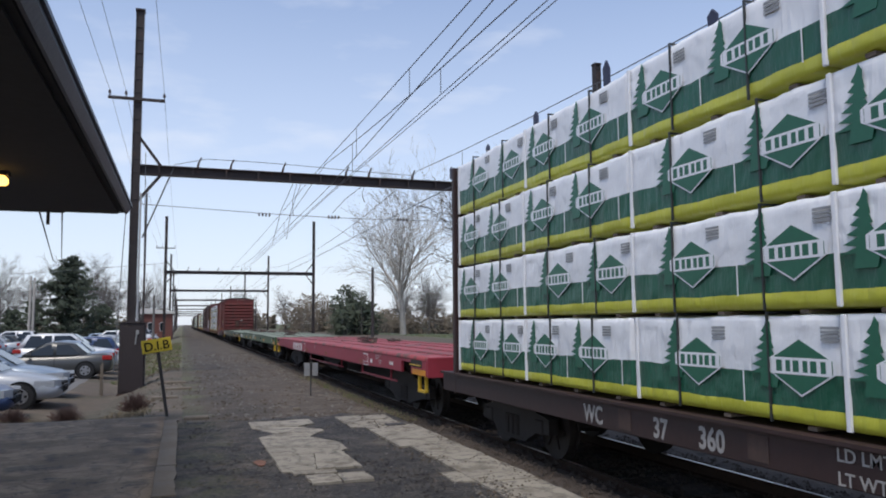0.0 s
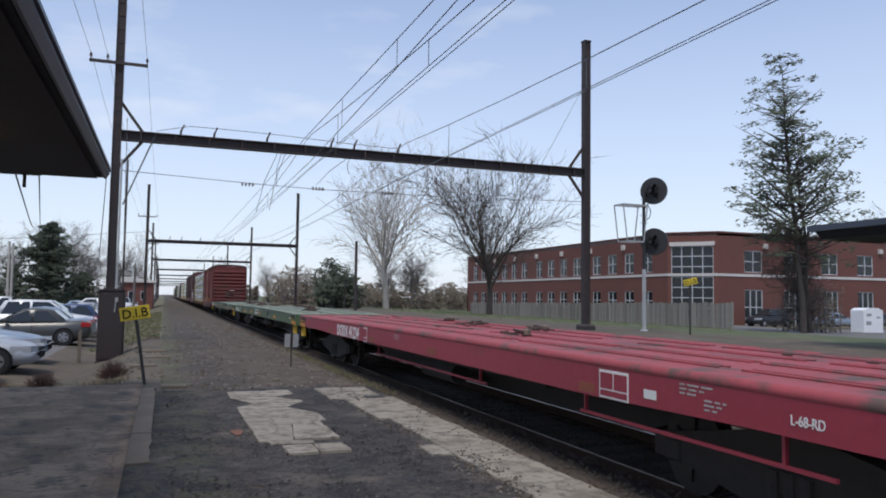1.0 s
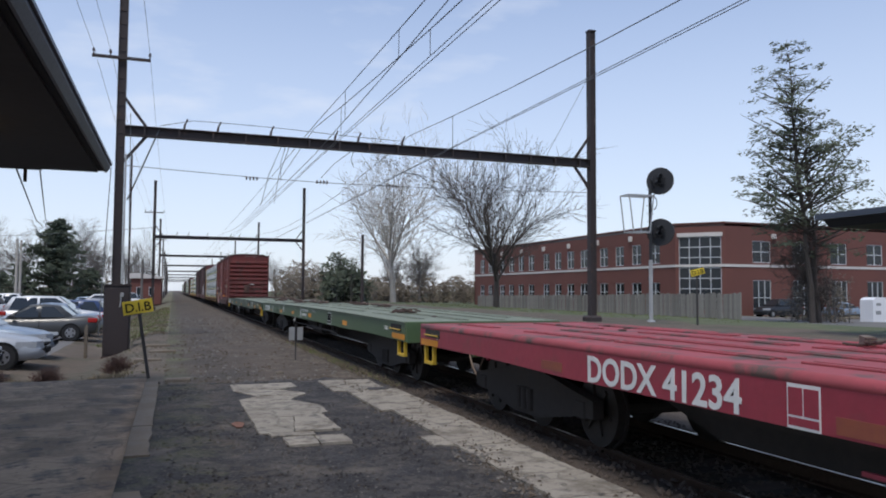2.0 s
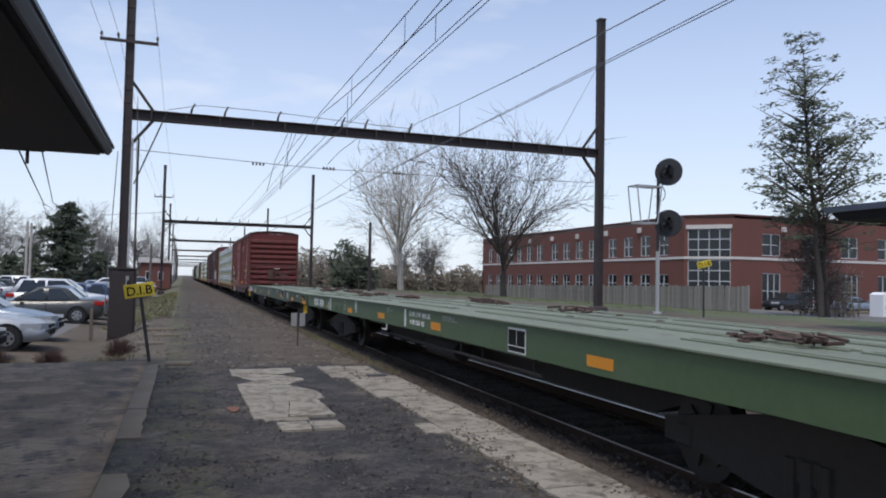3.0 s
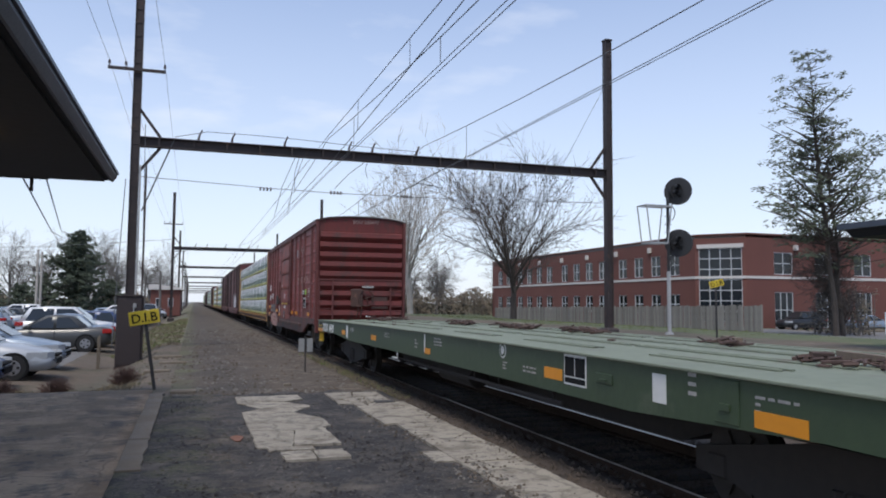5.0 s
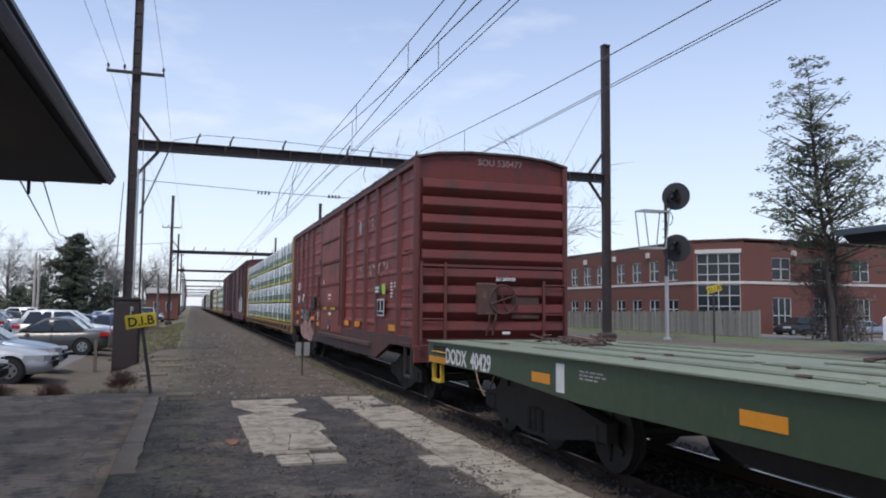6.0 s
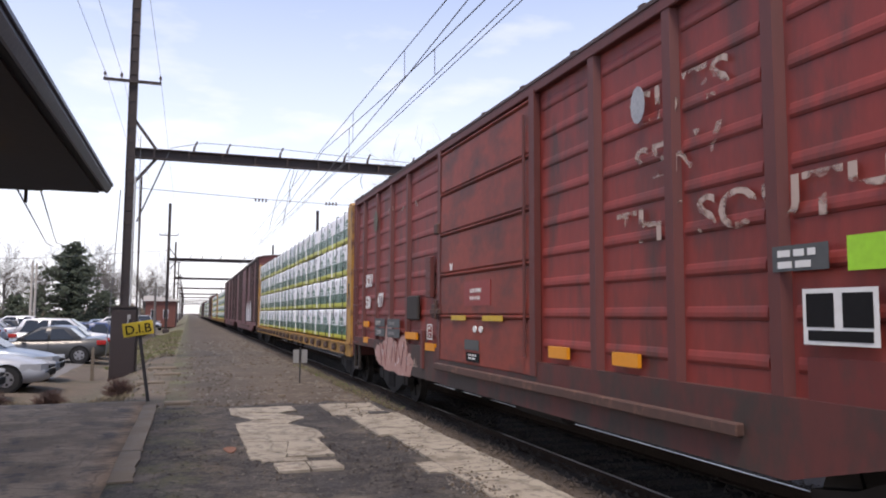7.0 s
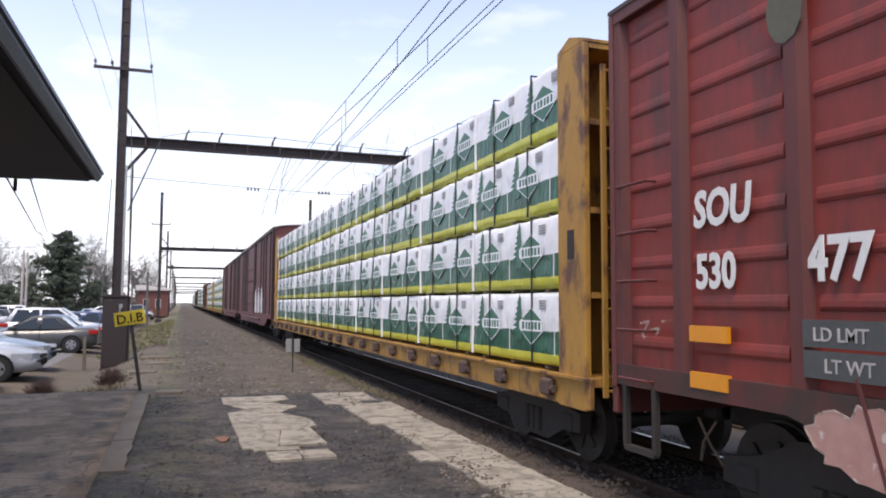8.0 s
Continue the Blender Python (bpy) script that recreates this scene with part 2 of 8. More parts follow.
M["faded_tape"] = surf("faded_tape", (0.24, 0.070, 0.030), (0.19, 0.045, 0.035), 0.6, big=3, bump=0.02)
M["lettering"] = surf("lettering", (0.66, 0.66, 0.64), (0.55, 0.55, 0.53), 0.6, big=2, fine=14, bump=0)
M["letter_worn"] = surf("letter_worn", (0.40, 0.31, 0.26), (0.36, 0.27, 0.23), 0.65, big=1.5, fine=10, bump=0)
_n, _l = M["letter_worn"].node_tree.nodes, M["letter_worn"].node_tree.links
_t = _n.new("ShaderNodeTexNoise")
_t.inputs["Scale"].default_value, _t.inputs["Detail"].default_value = 3.2, 7
_r = _n.new("ShaderNodeMapRange")
_r.inputs["From Min"].default_value, _r.inputs["From Max"].default_value = 0.485, 0.56
_l.new(_n["Texture Coordinate"].outputs["Object"], _t.inputs["Vector"])
_l.new(_t.outputs["Fac"], _r.inputs["Value"])
_l.new(_r.outputs["Result"], _n["Principled BSDF"].inputs["Alpha"])
M["red_field"] = surf("red_field", (0.25, 0.030, 0.026), (0.20, 0.026, 0.022), 0.55, big=1.5, bump=0.02)
M["patch_green"] = surf("patch_green", (0.10, 0.10, 0.07), (0.075, 0.07, 0.05), 0.7, big=3, bump=0.02)
M["letter_dull"] = surf("letter_dull", (0.36, 0.27, 0.25), (0.20, 0.09, 0.08), 0.65, big=4, fine=12, bump=0)
M["slate_mark"] = surf("slate_mark", (0.22, 0.21, 0.20), (0.12, 0.12, 0.12), 0.6, big=5, fine=14, bump=0)
M["letter_grey"] = surf("letter_grey", (0.42, 0.40, 0.38), (0.24, 0.23, 0.22), 0.6, big=5, fine=14, bump=0)
M["box_sill"] = surf("box_sill", (0.105, 0.022, 0.018), (0.066, 0.019, 0.016), 0.68, big=0.6, fine=9, c=(0.036, 0.023, 0.019), cut=(0.40, 0.56), stretch=(1, 1, 0.6))
M["roof_pale"] = surf("roof_pale", (0.42, 0.41, 0.39), (0.28, 0.27, 0.26), 0.6, big=1.2)
M["lime"] = surf("lime", (0.30, 0.62, 0.03), rough=0.5, bump=0)
M["slate_panel"] = surf("slate_panel", (0.07, 0.075, 0.075), (0.05, 0.055, 0.055), 0.6, bump=0.02)
M["graffiti"] = surf("graffiti", (0.40, 0.24, 0.205), (0.30, 0.15, 0.13), 0.6, big=2, fine=8, c=(0.5, 0.42, 0.40), cut=(0.58, 0.62), bump=0.02)
M["graffiti_grey"] = surf("graffiti_grey", (0.36, 0.36, 0.36), (0.22, 0.16, 0.16), 0.6, big=2.2, fine=7, bump=0.02)
M["chain"] = surf("chain", (0.085, 0.050, 0.040), (0.05, 0.034, 0.03), 0.85)
M["wood_scrap"] = surf("wood_scrap", (0.20, 0.15, 0.11), (0.12, 0.09, 0.07), 0.9)
M["hose"] = surf("hose", (0.26, 0.19, 0.14), (0.16, 0.11, 0.085), 0.8)
M["wrap"] = banded("wrap")
M["print_green"] = surf("print_green", (0.018, 0.125, 0.072), (0.014, 0.10, 0.058), 0.4, bump=0.02)
M["print_white"] = surf("print_white", (0.78, 0.79, 0.81), (0.68, 0.69, 0.72), 0.4, bump=0.02)
M["print_grey"] = surf("print_grey", (0.20, 0.21, 0.22), (0.34, 0.35, 0.36), 0.5, big=9, fine=40, bump=0)
M["strap"] = surf("strap", (0.030, 0.035, 0.035), rough=0.5, bump=0)
M["strap_blue"] = surf("strap_blue", (0.018, 0.022, 0.055), rough=0.5, bump=0.02)
M["brick"] = surf("brick", (0.158, 0.059, 0.046), (0.118, 0.047, 0.038), 0.85, big=0.3, fine=7, bump=0.2)
M["trim"] = surf("trim", (0.58, 0.55, 0.52), (0.5, 0.475, 0.45), 0.75, fine=8, bump=0.05)
M["pane"] = surf("pane", (0.014, 0.019, 0.025), (0.009, 0.013, 0.018), 0.12, big=0.4, fine=2, bump=0, spec=0.45)
M["frame_pale"] = surf("frame_pale", (0.60, 0.62, 0.64), rough=0.5, bump=0)
M["fence_wood"] = surf("fence_wood", (0.24, 0.225, 0.20), (0.16, 0.15, 0.135), 0.9, big=1.5, fine=14, rand=0.25, stretch=(1, 1, 0.2))
M["signal"] = surf("signal", (0.022, 0.023, 0.026), rough=0.6)
M["silver"] = surf("silver", (0.45, 0.45, 0.45), (0.34, 0.34, 0.34), 0.5, 0.5)
M["bark_dark"] = surf("bark_dark", (0.085, 0.070, 0.060), (0.05, 0.042, 0.038), 0.95, big=2, fine=12)
M["bark_pale"] = surf("bark_pale", (0.46, 0.43, 0.385), (0.27, 0.24, 0.21), 0.9, big=1.2, fine=8)
M["bark_grey"] = surf("bark_grey", (0.16, 0.145, 0.135), (0.11, 0.10, 0.094), 0.95, big=1.2, fine=8)
M["needles"] = surf("needles", (0.070, 0.086, 0.056), (0.042, 0.056, 0.036), 0.9, big=0.8, fine=6, bump=0)
M["cedar"] = surf("cedar", (0.088, 0.102, 0.062), (0.050, 0.064, 0.040), 0.9, big=0.5, fine=5, bump=0)
M["budding"] = surf("budding", (0.17, 0.135, 0.105), (0.12, 0.105, 0.072), 0.95, big=0.4, fine=4, bump=0)
M["weed"] = surf("weed", (0.085, 0.045, 0.036), (0.05, 0.032, 0.028), 0.95, big=2, fine=10, bump=0)
M["grass"] = surf("grass", (0.085, 0.13, 0.032), (0.16, 0.145, 0.07), 0.95, big=0.6, fine=5, bump=0)

def overlay(name, colour, scale, cut, band=None, lean=0.25, detail=6):
    """Dirt, moss or wear lying over a surface in blotches; band = (x full, x none) thins it out sideways."""
    n, l = M[name].node_tree.nodes, M[name].node_tree.links
    p = n["Principled BSDF"]
    src = p.inputs["Base Color"].links[0].from_socket
    tc, ns, mr, mx = n.new("ShaderNodeTexCoord"), n.new("ShaderNodeTexNoise"), n.new("ShaderNodeMapRange"), n.new("ShaderNodeMix")
    ns.inputs["Scale"].default_value, ns.inputs["Detail"].default_value, ns.inputs["Roughness"].default_value = scale, detail, 0.68
    l.new(tc.outputs["Object"], ns.inputs["Vector"])
    fac = ns.outputs["Fac"]
    if band:
        sp, br, ad = n.new("ShaderNodeSeparateXYZ"), n.new("ShaderNodeMapRange"), n.new("ShaderNodeMath")
        br.interpolation_type = "SMOOTHSTEP"
        br.inputs["From Min"].default_value, br.inputs["From Max"].default_value = min(band), max(band)
        br.inputs["To Min"].default_value, br.inputs["To Max"].default_value = (0.0, -lean) if band[0] < band[1] else (-lean, 0.0)
        l.new(tc.outputs["Object"], sp.inputs["Vector"])
        l.new(sp.outputs["X"], br.inputs["Value"])
        l.new(fac, ad.inputs[0])
        l.new(br.outputs["Result"], ad.inputs[1])
        fac = ad.outputs[0]
    mr.inputs["From Min"].default_value, mr.inputs["From Max"].default_value = cut
    mx.data_type = "RGBA"
    mx.inputs[7].default_value = (*colour, 1)
    l.new(fac, mr.inputs["Value"])
    l.new(mr.outputs["Result"], mx.inputs[0])
    l.new(src, mx.inputs[6])
    l.new(mx.outputs[2], p.inputs["Base Color"])


overlay("asphalt", (0.068, 0.053, 0.037), 1.1, (0.40, 0.56), (0.0, 1.0), 0.20)
overlay("asphalt", (0.050, 0.050, 0.026), 1.5, (0.42, 0.56), (-0.1, 0.7), 0.3)
overlay("asphalt", (0.017, 0.015, 0.015), 2.2, (0.47, 0.56))
overlay("asphalt", (0.012, 0.011, 0.011), 13, (0.54, 0.60), detail=4)
overlay("asphalt", (0.100, 0.082, 0.064), 9, (0.62, 0.68), detail=4)
overlay("asphalt", (0.20, 0.18, 0.155), 38, (0.64, 0.69), detail=3)
overlay("asphalt", (0.115, 0.098, 0.078), 0.8, (0.56, 0.70), (1.4, 2.6), -0.06)
overlay("old_asphalt", (0.165, 0.115, 0.072), 0.9, (0.44, 0.58))
overlay("old_asphalt", (0.070, 0.055, 0.041), 0.55, (0.56, 0.70))
overlay("old_asphalt", (0.060, 0.048, 0.038), 6.0, (0.60, 0.68), detail=4)
overlay("old_asphalt", (0.088, 0.068, 0.052), 2.2, (0.54, 0.66))
overlay("old_asphalt", (0.33, 0.27, 0.21), 30, (0.66, 0.71), detail=3)
overlay("kerb", (0.125, 0.098, 0.068), 1.6, (0.44, 0.58))
overlay("concrete", (0.125, 0.105, 0.080), 2.2, (0.50, 0.66))
overlay("concrete", (0.060, 0.052, 0.044), 7.0, (0.60, 0.68))
overlay("path", (0.044, 0.036, 0.028), 0.5, (0.42, 0.60), (0.4, 2.6), 0.16)
overlay("path", (0.078, 0.076, 0.040), 0.8, (0.42, 0.56), (-0.4, 0.8), 0.3)
overlay("path", (0.135, 0.108, 0.080), 1.5, (0.52, 0.64), (2.8, 1.6), 0.2)
overlay("verge", (0.12, 0.095, 0.07), 0.7, (0.46, 0.58))
overlay("dirt", (0.07, 0.062, 0.042), 0.6, (0.47, 0.60))
M["dry_grass"] = surf("dry_grass", (0.20, 0.165, 0.105), (0.12, 0.10, 0.07), 0.95, big=0.9, fine=5, bump=0)
M["tyre"] = surf("tyre", (0.018, 0.018, 0.019), rough=0.85)
M["rim"] = surf("rim", (0.40, 0.40, 0.41), rough=0.35, metal=0.7, bump=0)
M["car_glass"] = surf("car_glass", (0.022, 0.027, 0.032), rough=0.06, bump=0)
M["tail_lamp"] = surf("tail_lamp", (0.38, 0.016, 0.014), rough=0.2, bump=0)
M["head_lamp"] = surf("head_lamp", (0.42, 0.44, 0.46), rough=0.12, bump=0)
for cname, col in (("grey", (0.060, 0.061, 0.060)), ("silver", (0.35, 0.37, 0.40)), ("white", (0.62, 0.63, 0.64)), ("ice", (0.22, 0.28, 0.36)), ("black", (0.018, 0.019, 0.022)), ("blue", (0.035, 0.06, 0.14)), ("maroon", (0.13, 0.022, 0.024)), ("tan", (0.26, 0.235, 0.20))):
    M["body_" + cname] = surf("body_" + cname, col, tuple(v * 0.93 for v in col), 0.34, 0.1, big=0.6, fine=4, bump=0, coat=0.25, spec=0.4)

# ---- mesh helpers ----


def box(bm, x0, x1, y0, y1, z0, z1, e=0.0):
    """A cuboid, its edges cut by e."""
    if e <= 0:
        v = [bm.verts.new((x, y, z)) for z in (z0, z1) for y in (y0, y1) for x in (x0, x1)]
        for f in ((0, 2, 3, 1), (4, 5, 7, 6), (0, 1, 5, 4), (2, 6, 7, 3), (0, 4, 6, 2), (1, 3, 7, 5)):
            bm.faces.new([v[i] for i in f])
        return
    rings = []
    for z, d in ((z0, e), (z0 + e, 0), (z1 - e, 0), (z1, e)):
        pts = ((x0 + e, y0 + d), (x1 - e, y0 + d), (x1 - d, y0 + e), (x1 - d, y1 - e), (x1 - e, y1 - d), (x0 + e, y1 - d), (x0 + d, y1 - e), (x0 + d, y0 + e))
        rings.append([bm.verts.new((*p, z)) for p in pts])
    for a, b in zip(rings, rings[1:]):
        for i in range(8):
            bm.faces.new((a[i], a[(i + 1) % 8], b[(i + 1) % 8], b[i]))
    bm.faces.new(rings[0][::-1])
    bm.faces.new(rings[-1])


def tube(bm, p0, p1, r0, r1=None, n=8, caps=True):
    p0, p1 = Vector(p0), Vector(p1)
    r1 = r0 if r1 is None else r1
    d = (p1 - p0).normalized()
    u = d.orthogonal().normalized()
    w = d.cross(u)
    ring = []
    for p, r in ((p0, r0), (p1, r1)):
        ring.append([bm.verts.new(p + r * (math.cos(2 * math.pi * i / n) * u + math.sin(2 * math.pi * i / n) * w)) for i in range(n)])
    for i in range(n):
        bm.faces.new((ring[0][i], ring[0][(i + 1) % n], ring[1][(i + 1) % n], ring[1][i]))
    if caps:
        bm.faces.new(ring[0][::-1])
        bm.faces.new(ring[1])


def bar(bm, p0, p1, w, h):
    """A square-edged bar from p0 to p1."""
    p0, p1 = Vector(p0), Vector(p1)
    d = (p1 - p0).normalized()
    up = Vector((0, 0, 1)) if abs(d.z) < 0.95 else Vector((0, 1, 0))
    s = d.cross(up).normalized() * w / 2
    t = s.cross(d).normalized() * h / 2
    v = [bm.verts.new(p + a * s + b * t) for p in (p0, p1) for a, b in ((-1, -1), (1, -1), (1, 1), (-1, 1))]
    for f in ((3, 2, 1, 0), (4, 5, 6, 7), (0, 1, 5, 4), (1, 2, 6, 5), (2, 3, 7, 6), (3, 0, 4, 7)):
        bm.faces.new([v[i] for i in f])


def slab(bm, pts, axis, a, b):
    """A polygon extruded along an axis from a to b; pts are the two other coordinates in x, y, z order."""
    def full(p, c):
        q = list(p)
        q.insert(axis, c)
        return q
    lo = [bm.verts.new(full(p, a)) for p in pts]
    hi = [bm.verts.new(full(p, b)) for p in pts]
    k = len(pts)
    bm.faces.new(lo[::-1])
    bm.faces.new(hi)
    for i in range(k):
        bm.faces.new((lo[i], lo[(i + 1) % k], hi[(i + 1) % k], hi[i]))


def loft_ring(bm, c, r, t, n=20, k=6):
    """A hoop of radius r and thickness t round c, standing across y."""
    g = [[bm.verts.new((c[0] + (r + t * math.cos(b)) * math.cos(a), c[1] + t * math.sin(b), c[2] + (r + t * math.cos(b)) * math.sin(a))) for b in [2 * math.pi * q / k for q in range(k)]] for a in [2 * math.pi * q / n for q in range(n)]]
    for i in range(n):
        for q in range(k):
            bm.faces.new((g[i][q], g[(i + 1) % n][q], g[(i + 1) % n][(q + 1) % k], g[i][(q + 1) % k]))


def mesh_of(bm, name, material, smooth=False):
    bmesh.ops.recalc_face_normals(bm, faces=bm.faces)
    me = bpy.data.meshes.new(name)
    bm.to_mesh(me)
    bm.free()
    if smooth:
        me.polygons.foreach_set("use_smooth", [True] * len(me.polygons))
    for m in material if isinstance(material, (list, tuple)) else [material]:
        me.materials.append(M[m])
    return me


def part(name, bm, material, parent, label="", smooth=False, m=None):
    ob = new(name, mesh_of(bm, name, material, smooth) if isinstance(bm, bmesh.types.BMesh) else bm)
    if parent:
        ob.parent = parent
    if m is not None:
        ob.matrix_basis = m
    return tagged(ob, label)


def made(fn):
    bm = bmesh.new()
    fn(bm)
    return bm


def thing(name, m, label, category, group="", kind=""):
    ob = new(name)
    ob.empty_display_size = 0.2
    ob.matrix_basis = m
    return tagged(ob, label, category, group, kind)


def words(text, size, parent, m, material="lettering", depth=0.002, squeeze=1.0, name="lettering", bold=0.012, slant=0.0):
    cu = bpy.data.curves.new(name, "FONT")
    cu.body, cu.size, cu.extrude, cu.resolution_u = text, size, depth, 3
    cu.offset, cu.shear = size * bold, slant
    cu.materials.append(M[material])
    ob = new(name, cu)
    ob.parent = parent
    ob.matrix_basis = m @ Matrix.Diagonal((squeeze, 1, 1, 1))
    return ob


def facing_platform(x, y, z):
    """The pose of writing on a side that faces -x, reading towards -y."""
    return pose(x, y, z, 90, 0, -90)


def stripes(name, parent, x, y0, z, rows, material="lettering", h=0.035, gap=0.03, lengths=(0.5,)):
    """Plain bars in place of writing too small to read, on a side that faces -x."""
    for i in range(rows):
        n = lengths[i % len(lengths)]
        rnd = random.Random(int(y0 * 100) + i)
        y = y0
        while y > y0 - n + 0.03:
            w = min(rnd.uniform(0.05, 0.16), y - (y0 - n))
            part(name, made(lambda bm: box(bm, x - 0.003, x, y - w, y, z - i * (h + gap) - h, z - i * (h + gap))), material, parent)
            y -= w + 0.03

# ---- ground, track and platform ----
RAIL_Z, TX, TX2 = -0.12, 5.12, 9.02


def smooth(a, b, v):
    s = min(1.0, max(0.0, (v - a) / (b - a)))
    return s * s * (3 - 2 * s)


def ground_z(x, y):
    z = -0.02
    left = smooth(-0.9, -2.6, x) * smooth(15.2, 17.5, y)
    z += left * (-0.50 + 0.15 * smooth(-2.6, -4.5, x))
    bed = smooth(3.2, 3.6, x) * (1 - smooth(10.6, 12.0, x))
    z += bed * -0.275 + smooth(3.2, 3.6, x) * (1 - smooth(4.2, 4.45, x)) * 0.135
    z += smooth(11.0, 15.0, x) * 0.40 - smooth(24, 36, x) * 0.62 - smooth(36, 60, x) * 0.42
    if abs(x) < 60 and y < 140 and not (3.0 < x < 12):
        z += 0.03 * noise.noise((x * 0.6, y * 0.6, 0)) * smooth(15.2, 18, y)
    return z


def ground():
    xs = [-4000, -1500, -600, -250, -120, -70, -45, -32, -24] + [-19 + 0.5 * i for i in range(126)] + [46, 50, 56, 64, 75, 90, 120, 200, 400, 900, 2000, 4000]
    ys = [-1500, -400, -120, -50, -25, -12] + [-6 + 0.5 * i for i in range(100)] + [45 + 1.5 * i for i in range(40)] + [108, 116, 126, 140, 160, 190, 240, 320, 450, 700, 1200, 2200, 4500]
    bm = bmesh.new()
    grid = [[bm.verts.new((x, y, ground_z(x, y))) for x in xs] for y in ys]
    for j in range(len(ys) - 1):
        for i in range(len(xs) - 1):
            f = bm.faces.new((grid[j][i], grid[j][i + 1], grid[j + 1][i + 1], grid[j + 1][i]))
            x, y = (xs[i] + xs[i + 1]) / 2, (ys[j] + ys[j + 1]) / 2
            w = noise.noise((x * 0.25, y * 0.25, 3))
            if 3.3 < x < 11.2:
                k = 3
            elif x >= 11.2:
                k = 2 if x > 21 + 1.5 * w and not (x > 36 and y < 58) else 0
                if x > 36 and y < 58:
                    k = 4
            elif x > -0.5 + 0.4 * w:
                k = 1
            elif x > -3.2 + 0.5 * w:
                k = 5 if w > -0.25 and y > 33 else 0
            elif y < 26 + w or x > -4.0 + 0.4 * w:
                k = 0
            else:
                k = 4
            f.material_index = k
            f.smooth = True
    ob = part("ground", bm, ["dirt", "path", "lawn", "ballast", "lot", "verge"], None)
    tagged(ob, "bare dirt, worn path, spring grass and asphalt lot", "ground", kind="structure")


ground()


def rail_profile():
    return ((-0.07, 0.0), (0.07, 0.0), (0.07, 0.015), (0.012, 0.035), (0.012, 0.115), (0.036, 0.125), (0.036, 0.155), (0.03, 0.16), (-0.03, 0.16), (-0.036, 0.155), (-0.036, 0.125), (-0.012, 0.115), (-0.012, 0.035), (-0.07, 0.015))


def track(cx, label):
    th = thing("track", pose(cx, 0, RAIL_Z), label, "track", kind="structure")
    for s in (-1, 1):
        def rail(bm):
            slab(bm, [(s * 0.755 + x, z - 0.16) for x, z in rail_profile()], 1, -60, 900)
        r = part("rail", made(rail), ["rail_side"], th, "steel rail with brown rusted sides")
        part("railhead", made(lambda bm: box(bm, s * 0.755 - 0.017, s * 0.755 + 0.017, -60, 900, 0.0, 0.004)), "rail_top", r, "polished running surface")
    tie = made(lambda bm: box(bm, -1.3, 1.3, -0.11, 0.11, -0.34, -0.165, 0.012))
    me = mesh_of(tie, "tie", "tie")
    for i in range(150 if cx < 7 else 0):
        part("tie", me, None, th, m=pose(0, -20 + 0.53 * i + random.uniform(-0.02, 0.02), 0, 0, 0, random.uniform(-1, 1)))
    rest = bmesh.new()
    for i in range(500):
        y = -20 + 0.53 * (150 + i)
        box(rest, -1.3, 1.3, y - 0.11, y + 0.11, -0.34, -0.165)
    tagged(part("ties_beyond", rest, "tie", th), kind="stuff")


track(TX, "single railway track in dark ballast beside platform")
track(TX2, "second railway track in dark ballast")


def ballast_stones():
    bm = bmesh.new()
    rnd = random.Random(4)
    for i in range(9000):
        y = rnd.uniform(2, 40) if i % 3 else rnd.uniform(2, 16)
        x = rnd.uniform(3.4, 6.8)
        r = rnd.uniform(0.018, 0.045)
        z = ground_z(x, y) + 0.012 + r * 0.3
        v = [bm.verts.new((x + rnd.uniform(0.6, 1.2) * r * a, y + rnd.uniform(0.6, 1.2) * r * b, z + rnd.uniform(0.5, 1) * r * c)) for a, b, c in ((1, 0, 0), (0, 1, 0), (-1, 0, 0), (0, -1, 0), (0, 0, 1))]
        for q in range(4):
            bm.faces.new((v[q], v[(q + 1) % 4], v[4]))
    tagged(part("ballast", bm, "ballast", None), "dark oily crushed stone round the rails", "ballast", kind="stuff")


ballast_stones()


